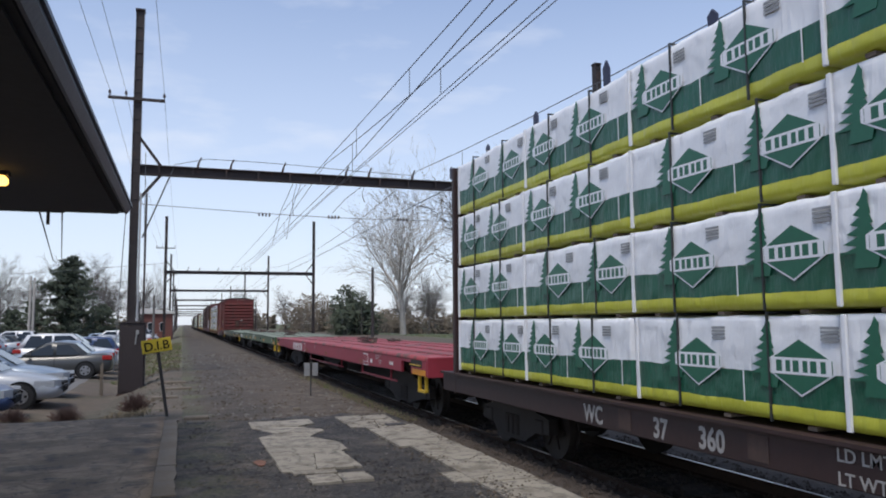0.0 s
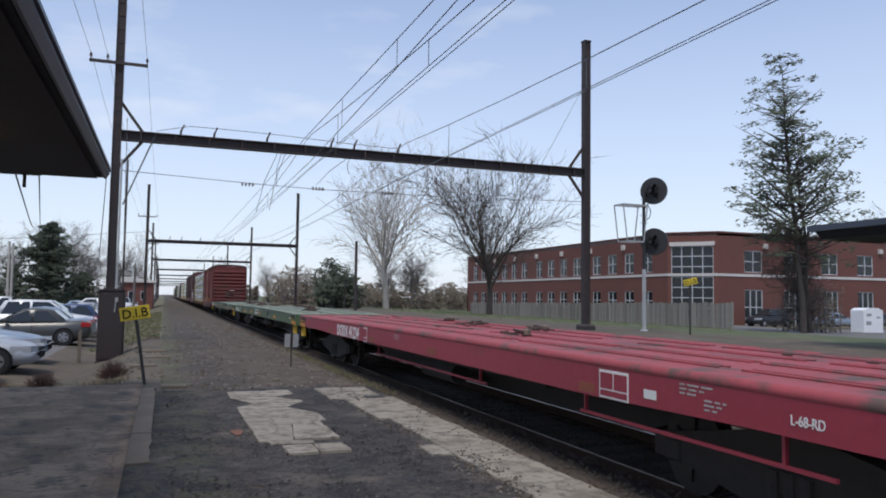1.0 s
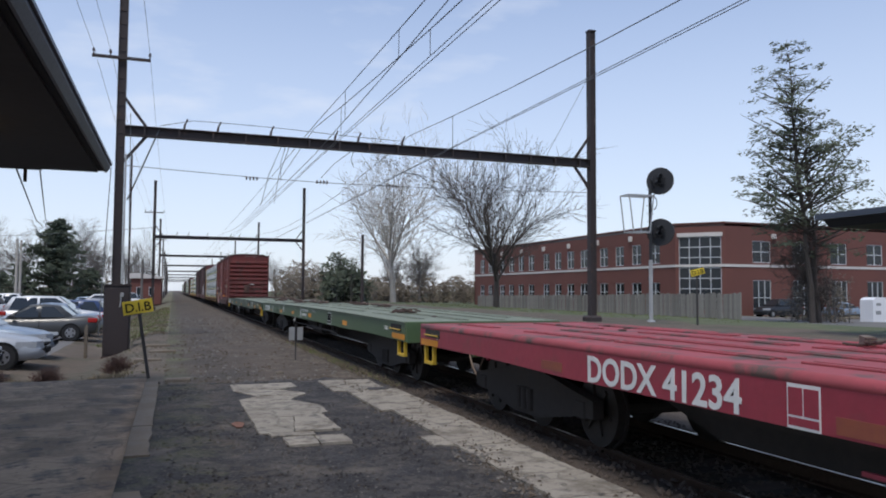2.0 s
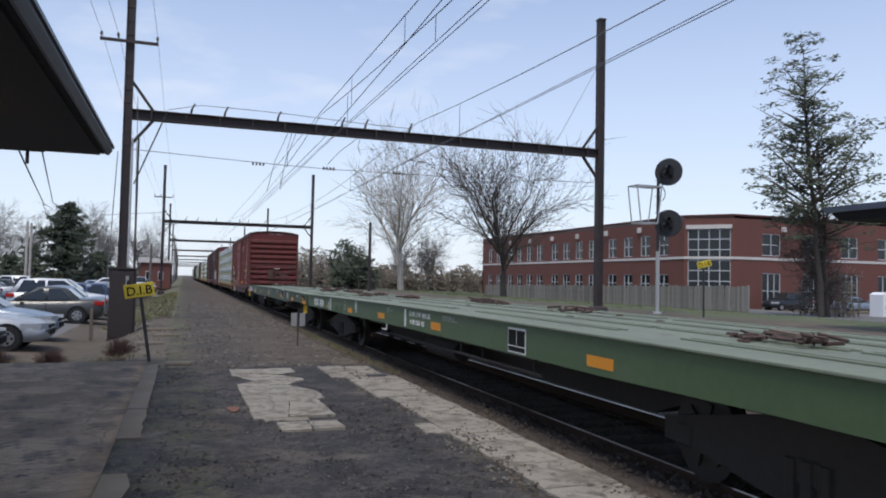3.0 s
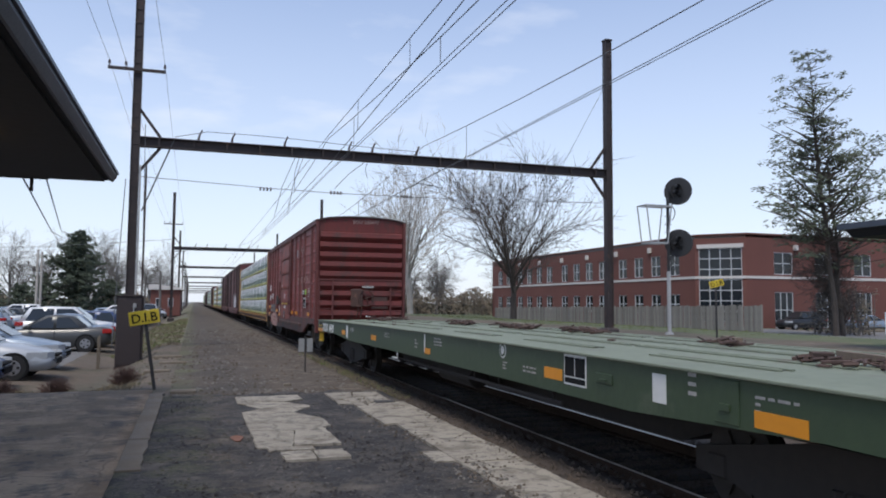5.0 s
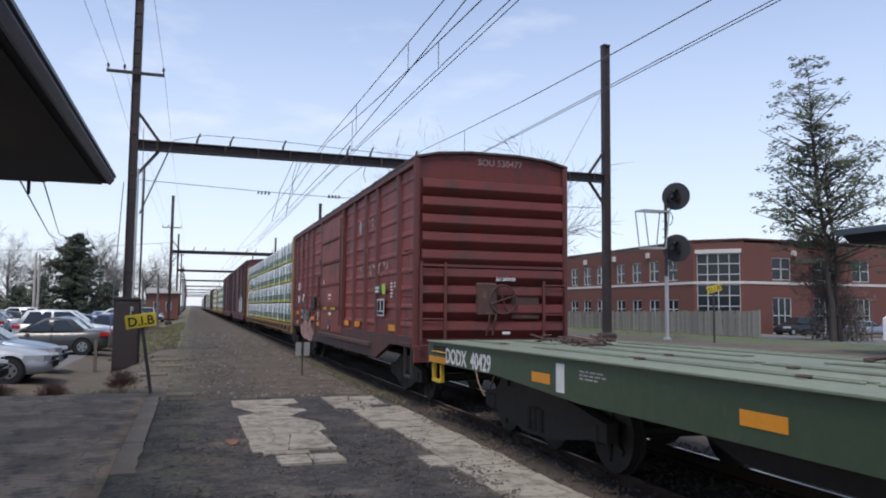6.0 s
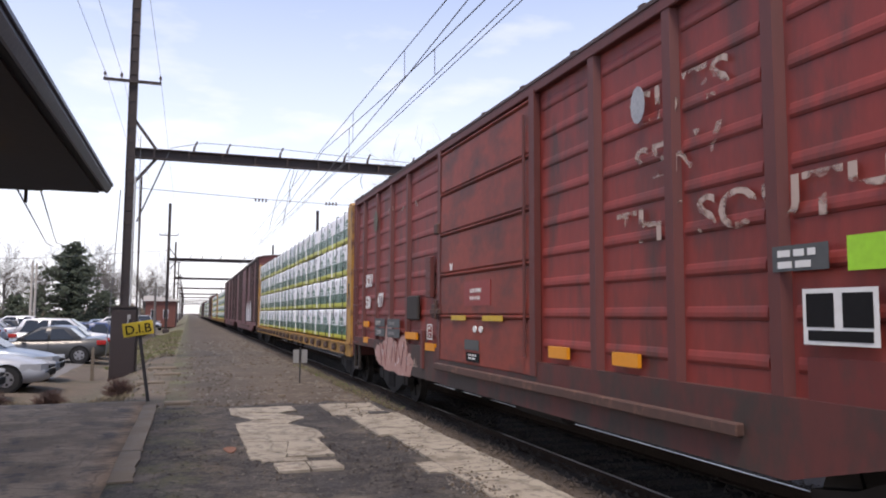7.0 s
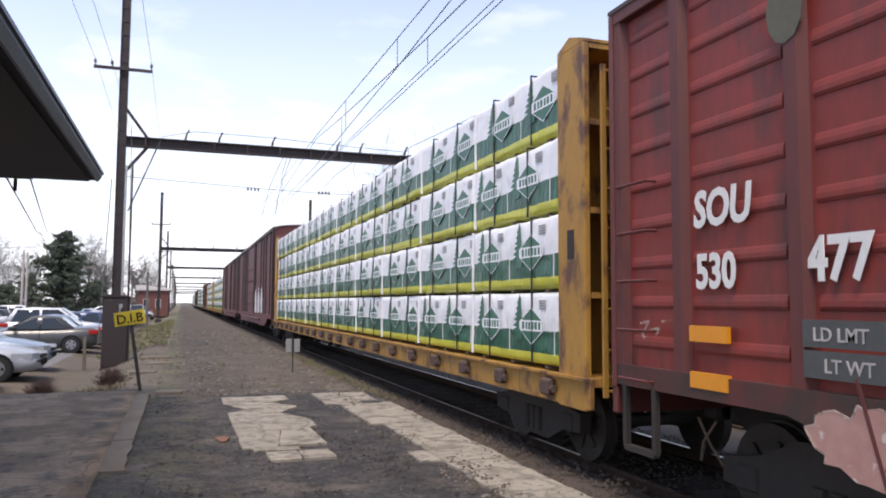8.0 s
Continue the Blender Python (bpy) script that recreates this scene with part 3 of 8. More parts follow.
def platform():
    th = thing("platform", pose(0, 0, 0), "low worn asphalt platform with broken concrete patches", "platform", kind="structure")

    def patch(bm, x0, x1, y0, y1, step, wob_e, z=0.0):
        nx, ny = max(2, int((x1 - x0) / step)), max(2, int((y1 - y0) / step))
        g = []
        for j in range(ny + 1):
            row = []
            for i in range(nx + 1):
                x, y = x0 + (x1 - x0) * i / nx, y0 + (y1 - y0) * j / ny
                if j == ny:
                    y += wob_e * noise.noise((x * 2.3, 7, 1)) + wob_e * 0.5 * noise.noise((x * 6, 9, 1))
                row.append(bm.verts.new((x, y, z + 0.009 * noise.noise((x * 0.7, y * 0.7, 5)) + 0.007 * noise.noise((x * 4.5, y * 4.5, 6)))))
            g.append(row)
        for j in range(ny):
            for i in range(nx):
                bm.faces.new((g[j][i], g[j][i + 1], g[j + 1][i + 1], g[j + 1][i]))
        lo = [[bm.verts.new((v.co.x, v.co.y, -0.3)) for v in g[-1]]]
        for i in range(nx):
            bm.faces.new((g[-1][i], g[-1][i + 1], lo[0][i + 1], lo[0][i]))
        side = [bm.verts.new((g[j][-1].co.x, g[j][-1].co.y, -0.5)) for j in range(ny + 1)]
        for j in range(ny):
            bm.faces.new((g[j][-1], g[j + 1][-1], side[j + 1], side[j]))
    part("asphalt_near", made(lambda bm: patch(bm, -0.82, 3.25, -14, 14.3, 0.11, 0.35)), "asphalt", th, "dark patched asphalt", True)
    part("asphalt_side", made(lambda bm: patch(bm, -14, -0.80, -14, 15.3, 0.22, 0.12, 0.015)), "old_asphalt", th, "older brownish asphalt", True)
    for i, (y0, y1) in enumerate(((-6, -1), (4.0, 6.75), (8.2, 9.9), (9.92, 12.2), (12.22, 14.62))):
        part("kerb_stone", made(lambda bm: slab(bm, [(-0.80 + 0.02 * noise.noise((y0 + s, 1, 2)), y0 + s) for s in [q * (y1 - y0) / 24 for q in range(25)]] + [(-0.575 + 0.035 * noise.noise((y1 * 2 - s * 2.5, 4, 2)), y1 - s) for s in [q * (y1 - y0) / 24 for q in range(25)]], 2, -0.25, 0.022 + 0.006 * (i % 2))), "kerb", th, "worn concrete kerb stone")
    part("edge_beam", made(lambda bm: box(bm, 3.19, 3.29, -14, 14.2, -0.5, -0.01, 0.02)), "kerb", th)
    return th


PLATFORM = platform()


def clipped(poly, nx, ny, d):
    """The part of a convex polygon with nx*x + ny*y <= d."""
    out = []
    for i in range(len(poly)):
        a, b = poly[i], poly[(i + 1) % len(poly)]
        fa, fb = nx * a[0] + ny * a[1] - d, nx * b[0] + ny * b[1] - d
        if fa <= 0:
            out.append(a)
        if fa * fb < 0:
            s = fa / (fa - fb)
            out.append((a[0] + s * (b[0] - a[0]), a[1] + s * (b[1] - a[1])))
    return out


def broken_concrete(x0, x1, y0, y1, dx, dy, seed, inside, name):
    """Cracked plates: the cells round jittered seeds, each a piece with a joint round it."""
    rnd = random.Random(seed)
    pts = []
    y = y0
    while y < y1:
        x = x0
        while x < x1:
            pts.append((x + dx / 2 + rnd.uniform(-0.5, 0.5) * dx, y + dy / 2 + rnd.uniform(-0.5, 0.5) * dy))
            if rnd.random() < 0.25:
                pts.append((x + rnd.uniform(0.1, 0.9) * dx, y + rnd.uniform(0.1, 0.9) * dy))
            x += dx
        y += dy
    for i, p in enumerate(pts):
        if not inside(*p):
            continue
        poly = [(x0, y0), (x1, y0), (x1, y1), (x0, y1)]
        for j, q in enumerate(pts):
            if i == j or abs(q[1] - p[1]) > 3 * dy + 0.5:
                continue
            nx, ny = q[0] - p[0], q[1] - p[1]
            ln = math.hypot(nx, ny)
            poly = clipped(poly, nx / ln, ny / ln, (nx * (p[0] + q[0]) / 2 + ny * (p[1] + q[1]) / 2) / ln - rnd.choice((0.002, 0.003, 0.005, 0.012)))
            if len(poly) < 3:
                break
        if len(poly) < 3:
            continue
        ring = []
        for k in range(len(poly)):
            a, b = poly[k], poly[(k + 1) % len(poly)]
            ln = math.hypot(b[0] - a[0], b[1] - a[1])
            m = max(1, int(ln / 0.09))
            for s in range(m):
                f = s / m
                w = 0.035 * noise.noise((a[0] * 4 + f * ln * 6, a[1] * 4, i % 3)) if s else 0.02 * noise.noise((a[0] * 9, a[1] * 9, 2))
                ring.append((a[0] + (b[0] - a[0]) * f + w, a[1] + (b[1] - a[1]) * f + w))
        top = 0.018 + rnd.uniform(-0.004, 0.012)
        part(name, made(lambda bm: slab(bm, ring, 2, -0.06, top)), "concrete", PLATFORM)


def in_patch(x, y):
    return 0.60 + 0.10 * (y > 12.4) < x < 1.62 - 0.06 * max(0.0, 11.0 - y) and y > 8.95 + 0.12 * (x > 1.2)


broken_concrete(0.60, 1.66, 9.0, 13.75, 0.52, 1.35, 11, in_patch, "concrete_plate")
broken_concrete(0.70, 1.22, 8.80, 9.0, 0.55, 0.25, 12, lambda x, y: True, "concrete_plate")
broken_concrete(0.82, 1.14, 8.20, 8.66, 0.34, 0.50, 13, lambda x, y: True, "concrete_plate")
broken_concrete(1.16, 1.50, 8.20, 8.66, 0.36, 0.50, 14, lambda x, y: True, "concrete_plate")
broken_concrete(2.52, 3.21, 1.5, 10.2, 0.72, 1.5, 23, lambda x, y: True, "edge_plate")
broken_concrete(2.36, 3.21, 10.2, 12.4, 0.50, 1.1, 24, lambda x, y: True, "edge_plate")
broken_concrete(2.16, 3.08, 12.4, 13.9, 0.46, 0.70, 26, lambda x, y: True, "edge_plate")
broken_concrete(2.30, 2.52, 7.75, 8.3, 0.24, 0.6, 25, lambda x, y: True, "edge_plate")


def platform_details():
    bm = made(lambda b: slab(b, [(0.42 + 0.07 * math.cos(a) * (1 + 0.3 * math.sin(3 * a)), 9.72 + 0.20 * math.sin(a)) for a in [i * 0.52 for i in range(12)]], 2, 0.004, 0.014))
    tagged(part("paint_mark", bm, "survey_paint", None), "faded orange survey paint spot on asphalt", "paint mark")
    bm = made(lambda b: box(b, 2.74, 3.06, 12.30, 12.52, -0.02, 0.042, 0.01))
    tagged(part("drain_cover", bm, "post_dark", None), "dark iron drain cover in concrete edge", "drain cover")
    rnd = random.Random(9)
    bm = bmesh.new()
    dark = bmesh.new()
    for i in range(17000):
        if i < 9000:
            x, y = rnd.uniform(-4.5, 2.5), 1.5 + 12.8 * rnd.random() ** 1.2
            r = rnd.choice((0.004, 0.006, 0.008, 0.012))
        else:
            x, y = rnd.uniform(-2.6, 3.4), 14.3 + 34 * rnd.random() ** 1.6
            r = rnd.choice((0.012, 0.018, 0.025, 0.04)) * (0.7 + y / 50)
        if noise.noise((x * 0.8, y * 0.5, 12)) < rnd.uniform(-0.5, 0.3):
            continue
        if i >= 9000 and rnd.random() < 0.45:
            continue
        z = max(ground_z(x, y), 0.008 if y < 14.3 else -1)
        b_ = bm if rnd.random() < 0.35 else dark
        v = [b_.verts.new((x + r * a * rnd.uniform(0.6, 1.3), y + r * b * rnd.uniform(0.6, 1.3), z + r * c)) for a, b, c in ((1, 0, 0), (0, 1, 0), (-1, 0, 0), (0, -1, 0), (0, 0, 0.8))]
        for q in range(4):
            b_.faces.new((v[q], v[(q + 1) % 4], v[4]))
    chips = bmesh.new()
    for i in range(9000):
        x, y = rnd.uniform(-0.5, 2.5), 2.0 + 12.2 * rnd.random() ** 1.3
        if noise.noise((x * 1.3, y * 0.8, 31)) < rnd.uniform(-0.15, 0.35):
            continue
        r = rnd.choice((0.006, 0.009, 0.013, 0.02))
        v = [chips.verts.new((x + r * a * rnd.uniform(0.6, 1.3), y + r * b * rnd.uniform(0.6, 1.3), 0.004 + r * c)) for a, b, c in ((1, 0, 0), (0, 1, 0), (-1, 0, 0), (0, -1, 0), (0, 0, 0.8))]
        for q in range(4):
            chips.faces.new((v[q], v[(q + 1) % 4], v[4]))
    for i in range(5200):
        x, y = rnd.gauss(3.28, 0.16) if i % 2 else rnd.gauss(2.50, 0.14), 2.0 + 12.0 * rnd.random() ** 1.2
        if noise.noise((x * 1.7, y * 1.1, 44)) < rnd.uniform(-0.25, 0.3):
            continue
        r = rnd.choice((0.007, 0.010, 0.016, 0.024))
        z = 0.022 if 2.52 < x < 3.21 else max(ground_z(x, y), 0.004 if x < 3.25 else -1)
        b_ = dark if i % 3 else bm
        v = [b_.verts.new((x + r * a * rnd.uniform(0.6, 1.3), y + r * b * rnd.uniform(0.6, 1.3), z + r * c)) for a, b, c in ((1, 0, 0), (0, 1, 0), (-1, 0, 0), (0, -1, 0), (0, 0, 0.8))]
        for q in range(4):
            b_.faces.new((v[q], v[(q + 1) % 4], v[4]))
    tagged(part("asphalt_chips", chips, "asphalt", None), "crumbled black asphalt chips on platform", "asphalt", kind="stuff")
    tagged(part("dirt_clods", dark, "path", None), "brown dirt clods and grit on path", "dirt", kind="stuff")
    tagged(part("loose_gravel", bm, "gravel", None), "loose pale gravel and grit scattered on asphalt", "gravel", kind="stuff")
    for x, y, w, d in ((-0.25, 14.9, 0.45, 0.25), (-0.9, 19.5, 0.6, 0.3), (-0.6, 22.0, 0.7, 0.25), (-0.8, 24.5, 0.8, 0.3), (1.7, 15.6, 0.15, 0.1)):
        z = ground_z(x, y)
        tagged(part("stone_slab", made(lambda b: box(b, x - w / 2, x + w / 2, y - d / 2, y + d / 2, z - 0.05, z + 0.06, 0.02)), "kerb", None), "weathered flat stone lying in dirt", "stone", "stones by the path")


platform_details()


# ---- overhead line ----


def gantry(y, xl, xr, base_l, base_r, label, detail=True):
    th = thing("line_gantry", pose(0, y, 0), label, "gantry", "gantries over the tracks")

    def post(bm, x, z0, z1):
        for s in (-1, 1):
            box(bm, x + s * 0.13 - 0.014, x + s * 0.13 + 0.014, -0.16, 0.16, z0, z1)
        box(bm, x - 0.116, x + 0.116, -0.10, 0.10, z0, z1)
        if detail:
            for s in (-1, 1):
                k = z0 + 0.8
                while k < z1 - 0.2:
                    box(bm, x - 0.116, x + 0.116, s * 0.11 - 0.012, s * 0.11 + 0.012, k, k + 0.10)
                    k += 0.5
        box(bm, x - 0.17, x + 0.17, -0.18, 0.18, z1, z1 + 0.06)
    for x, z0 in ((xl, base_l), (xr, base_r)):
        po = part("post", made(lambda bm: post(bm, x, z0, 13.45)), "gantry", th, "dark brown riveted steel column")
        part("footing", made(lambda bm: box(bm, x - 0.34, x + 0.34, -0.34, 0.34, z0 - 0.4, z0 + 0.22, 0.08)), "gantry", po)

    def beam(bm):
        for z in (7.25, 7.58):
            box(bm, xl + 0.15, xr - 0.15, -0.15, 0.15, z, z + 0.035)
        box(bm, xl + 0.15, xr - 0.15, -0.012, 0.012, 7.285, 7.58)
        k = xl + 0.8
        while k < xr - 0.5:
            for s in (-1, 1):
                box(bm, k - 0.03, k + 0.03, s * 0.08 - 0.07, s * 0.08 + 0.07, 7.285, 7.58)
            k += 1.2
    part("beam", made(beam), "gantry", th, "riveted plate cross beam")
    for x, s in ((xl, 1), (xr, -1)):
        for z in (8.62, 6.3):
            part("brace", made(lambda bm: bar(bm, (x + s * 0.12, 0, z), (x + s * 0.85, 0, 7.62 if z > 7.5 else 7.25), 0.10, 0.10)), "gantry", th)
    arm = part("cross_arm", made(lambda bm: bar(bm, (xl - 1.0, -0.2, 10.03), (xl + 0.95, -0.2, 10.03), 0.09, 0.10)), "gantry", th)
    for dx in (-0.95, -0.4, 0.92):
        part("insulator", made(lambda bm: (tube(bm, (xl + dx, -0.2, 10.08), (xl + dx, -0.2, 10.18), 0.02), tube(bm, (xl + dx, -0.2, 10.18), (xl + dx, -0.2, 10.30), 0.055, 0.035))), "insulator", arm)
    if detail:
        for x in (-0.13, 1.06, 3.02, 5.52, 6.46, 8.3):
            part("bracket", made(lambda bm: (bar(bm, (x, 0, 7.6), (x + 0.03, 0, 7.8), 0.08, 0.08), bar(bm, (x + 0.03, 0, 7.8), (x + 0.13, 0, 8.02), 0.06, 0.06))), "insulator", th)
    return th


gantry(29.3, -2.29, 17.18, -0.5, 0.42, "dark brown steel gantry spanning two tracks")
for gy, gx in ((86.5, 13.63), (133, 13.4), (185, 13.4), (240, 13.3), (295, 13.3), (350, 13.3), (405, 13.2), (460, 13.2), (520, 13.2)):
    gantry(gy, -2.4 - 0.003 * (gy - 86), gx, -0.3, 0.3, "distant brown steel gantry over the railway", gy < 100)
gantry(-29, -2.29, 17.18, -0.1, 0.4, "dark brown steel gantry over tracks behind the platform", False)


def cable(points, r, name, label, category="wire", group="overhead wires"):
    """A wire through the points, as a thin tube."""
    bm = bmesh.new()
    pts = [Vector(p) for p in points]
    rings = []
    for i, p in enumerate(pts):
        d = (pts[min(i + 1, len(pts) - 1)] - pts[max(i - 1, 0)]).normalized()
        u = (Vector((0, 0, 1)) if abs(d.z) < 0.9 else Vector((1, 0, 0))).cross(d).normalized()
        v = d.cross(u)
        rings.append([bm.verts.new(p + r * (math.cos(1.2566 * k) * u + math.sin(1.2566 * k) * v)) for k in range(5)])
    for a, b in zip(rings, rings[1:]):
        for k in range(5):
            bm.faces.new((a[k], a[(k + 1) % 5], b[(k + 1) % 5], b[k]))
    return tagged(part(name, bm, "wire", None), label, category, group)


def spans(x, z_mast, sag, r, name, label, y_from=-29.0, masts=(-29, 29.3, 86.5, 133, 185, 240, 295, 350, 405), dx=0.0):
    pts = []
    for a, b in zip(masts, masts[1:]):
        for i in range(12):
            f = i / 12
            pts.append((x + dx * math.sin(f * math.pi), a + (b - a) * f, z_mast - sag * 4 * f * (1 - f)))
    pts.append((x, masts[-1], z_mast))
    return cable(pts, r, name, label)


for cx, zm, sag, zc in ((4.70, 8.05, 1.02, 6.74), (8.62, 8.05, 0.95, 6.68)):
    spans(cx, zm, sag, 0.013, "messenger_wire", "dark messenger wire strung between gantries")
    spans(cx, zc, 0.04, 0.010, "contact_wire", "dark contact wire over the track")
    spans(cx + 0.08, zc + 0.02, 0.03, 0.010, "contact_wire", "dark auxiliary wire beside contact wire", dx=0.10)
    for gy in (-8, 5.5, 15.1, 24.2, 42, 56, 70):
        a, b = (-29, 29.3) if gy < 29.3 else (29.3, 86.5)
        f = (gy - a) / (b - a)
        cable([(cx, gy, zm - sag * 4 * f * (1 - f)), (cx, gy, zc)], 0.010, "wire_hanger", "thin vertical hanger between wires")
# a second messenger with its own wire falling towards the gantry
spans(4.70, 8.17, 0.12, 0.013, "messenger_wire", "dark upper messenger wire strung between gantries")
cable([(4.70, -20.0, 8.75), (4.70, 0.0, 8.10), (4.70, 13.5, 7.55), (4.70, 17.5, 7.37), (4.70, 23.5, 7.16), (4.70, 29.3, 6.98), (4.70, 60.0, 6.80)], 0.013, "auxiliary_wire", "thin auxiliary wire sloping down to the gantry")
for gy, z in ((17.5, 7.37), (23.6, 7.16)):
    cable([(4.70, gy, 8.10), (4.70, gy, z)], 0.010, "wire_hanger", "thin vertical hanger between wires")
# signal wires on the cross arms, the bodies of the cross span, guys and drop wires
for dx in (-0.95, -0.4, 0.92):
    spans(-2.29 + dx, 10.3, 0.5, 0.007, "line_wire", "thin telegraph wire on the cross arms")
cable([(-2.1, 29.3, 6.16), (2.5, 29.3, 5.98), (5.1, 29.3, 5.92), (11, 29.3, 5.95), (16.9, 29.3, 6.12)], 0.013, "cross_span_wire", "thin cross wire below gantry beam")
for ix in (2.35, 5.05, 7.9):
    bm = bmesh.new()
    for k in range(4):
        tube(bm, (ix - 0.22 + 0.13 * k, 29.3, 5.94), (ix - 0.16 + 0.13 * k, 29.3, 5.94), 0.085, 0.05, 8)
    tagged(part("string_insulator", bm, "insulator", None), "brown string insulator on cross wire", "insulator", "insulators on the cross wire")
cable([(-2.0, 29.2, 4.9), (-0.95, 29.3, 7.65)], 0.028, "guy_wire", "grey guy wire from post to beam")
cable([(-0.95, 29.3, 7.7), (0.2, 29.3, 7.98), (1.7, 29.3, 7.98), (3.5, 29.3, 7.95), (6.0, 29.3, 7.85), (8.4, 29.3, 7.8)], 0.012, "feed_wire", "thin wire along gantry beam")
for x0, x1, z1 in ((3.45, 2.7, 4.9), (3.75, 3.2, 5.0), (3.6, 3.45, 5.9), (6.2, 5.0, 6.1), (6.3, 6.3, 6.6)):
    cable([(x0, 29.3, 7.25), ((x0 + x1) / 2 - 0.1, 29.3, (7.25 + z1) / 2), (x1, 29.3, z1)], 0.012, "drop_wire", "thin drop wire below gantry beam")
cable([(14.9, 29.3, 7.6), (16.95, 29.3, 11.2)], 0.010, "guy_wire", "thin guy wire from beam to post")
cable([(-1.95, 28.9, 8.0), (-1.85, 28.9, 0.3)], 0.012, "ground_wire", "thin vertical wire beside post")
cable([(-2.55, 29.0, 6.0), (-2.75, 28.4, 0.1)], 0.016, "ground_wire", "thin vertical wire beside post")


# ---- station canopies ----


def canopy():
    th = thing("station_canopy", pose(-1.58, 14.7, 3.86), "dark station canopy with blue-grey metal edge", "canopy")

    def deck(bm):
        slab(bm, [(0.0, 0.0), (-0.03, -0.07), (-3.4, -0.07), (-3.4, 0.35), (-3.0, 0.35)], 1, -13.5, 0)
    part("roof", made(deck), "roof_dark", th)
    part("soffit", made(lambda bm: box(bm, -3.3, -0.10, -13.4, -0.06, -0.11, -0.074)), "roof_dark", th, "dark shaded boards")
    part("fascia", made(lambda bm: (slab(bm, [(0.0, -0.095), (0.03, -0.095), (0.09, -0.01), (0.09, 0.06), (0.0, 0.06)], 1, -13.5, 0.03), box(bm, 0.085, 0.12, -13.5, 0.03, 0.03, 0.075))), "fascia", th, "blue-grey metal gutter edge")
    part("end_fascia", made(lambda bm: (box(bm, -3.4, 0.0, 0.0, 0.03, -0.075, 0.03), box(bm, -3.4, -1.0, 0.0, 0.03, -0.115, -0.075))), "fascia", th)
    part("bracket", made(lambda bm: bar(bm, (-1.25, -0.05, -0.1), (-1.25, -0.05, -0.34), 0.05, 0.05)), "post_dark", th)
    for y in (-3.5, -8, -12.5):
        part("post", made(lambda bm: (box(bm, -2.8, -2.62, y - 0.09, y + 0.09, -3.86, -0.1, 0.015), bar(bm, (-2.7, y, -1.1), (-1.8, y, -0.12), 0.12, 0.12))), "roof_dark", th)
    lamp = thing("canopy_lamp", pose(-2.90, 11.0, 3.75), "small lit amber lamp under the canopy", "lamp")
    part("housing", made(lambda bm: box(bm, -0.16, 0.16, -0.12, 0.12, -0.05, 0.0, 0.01)), "post_dark", lamp)
    part("lens", made(lambda bm: box(bm, -0.14, 0.14, -0.10, 0.10, -0.17, -0.05, 0.03)), "amber", lamp, "glowing amber lens")


canopy()


def far_canopy():
    th = thing("far_canopy", pose(18.2, 17.9, 0.3), "dark shelter roof with pale edge across the tracks", "canopy")
    part("roof", made(lambda bm: slab(bm, [(0, 3.62), (4.6, 3.62), (4.6, 3.8), (2.3, 4.1), (0, 3.80)], 1, -26, 0)), "fascia", th)
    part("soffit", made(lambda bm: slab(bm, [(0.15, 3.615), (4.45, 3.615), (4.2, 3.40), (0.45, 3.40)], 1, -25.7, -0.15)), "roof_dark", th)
    for y in (-2.6, -8, -14, -20):
        part("post", made(lambda bm: (box(bm, 2.2, 2.4, y - 0.1, y + 0.1, -0.3, 3.42), bar(bm, (2.3, y, 2.5), (0.9, y, 3.4), 0.12, 0.12), bar(bm, (2.3, y, 2.5), (3.7, y, 3.4), 0.12, 0.12))), "roof_dark", th)


far_canopy()

# ---- the train ----
V = 11.7            # metres a second, towards -y
CARS, LOADS, AXLES = [], [], []


def rail_car(name, u, label, category):
    """An Empty on the rails at the car's near end; its length runs along +y."""
    th = thing(name, pose(TX, u, RAIL_Z), label, category, "cars of the freight train")
    CARS.append((th, u))
    return th


WHEELSET = {}


def wheelset_mesh(r):
    if r not in WHEELSET:
        def f(bm):
            tube(bm, (-0.95, 0, 0), (0.95, 0, 0), 0.075, n=10)
            for s in (-1, 1):
                tube(bm, (s * 0.70, 0, 0), (s * 0.735, 0, 0), r + 0.025, n=24)
                tube(bm, (s * 0.735, 0, 0), (s * 0.835, 0, 0), r, n=24)
                for k in range(6):
                    a = k * math.pi / 3
                    bar(bm, (s * 0.838, 0, 0), (s * 0.838, r * 0.72 * math.cos(a), r * 0.72 * math.sin(a)), 0.05, 0.05)
        WHEELSET[r] = mesh_of(made(f), "wheelset", "wheel")
    return WHEELSET[r]


TRUCK = {}


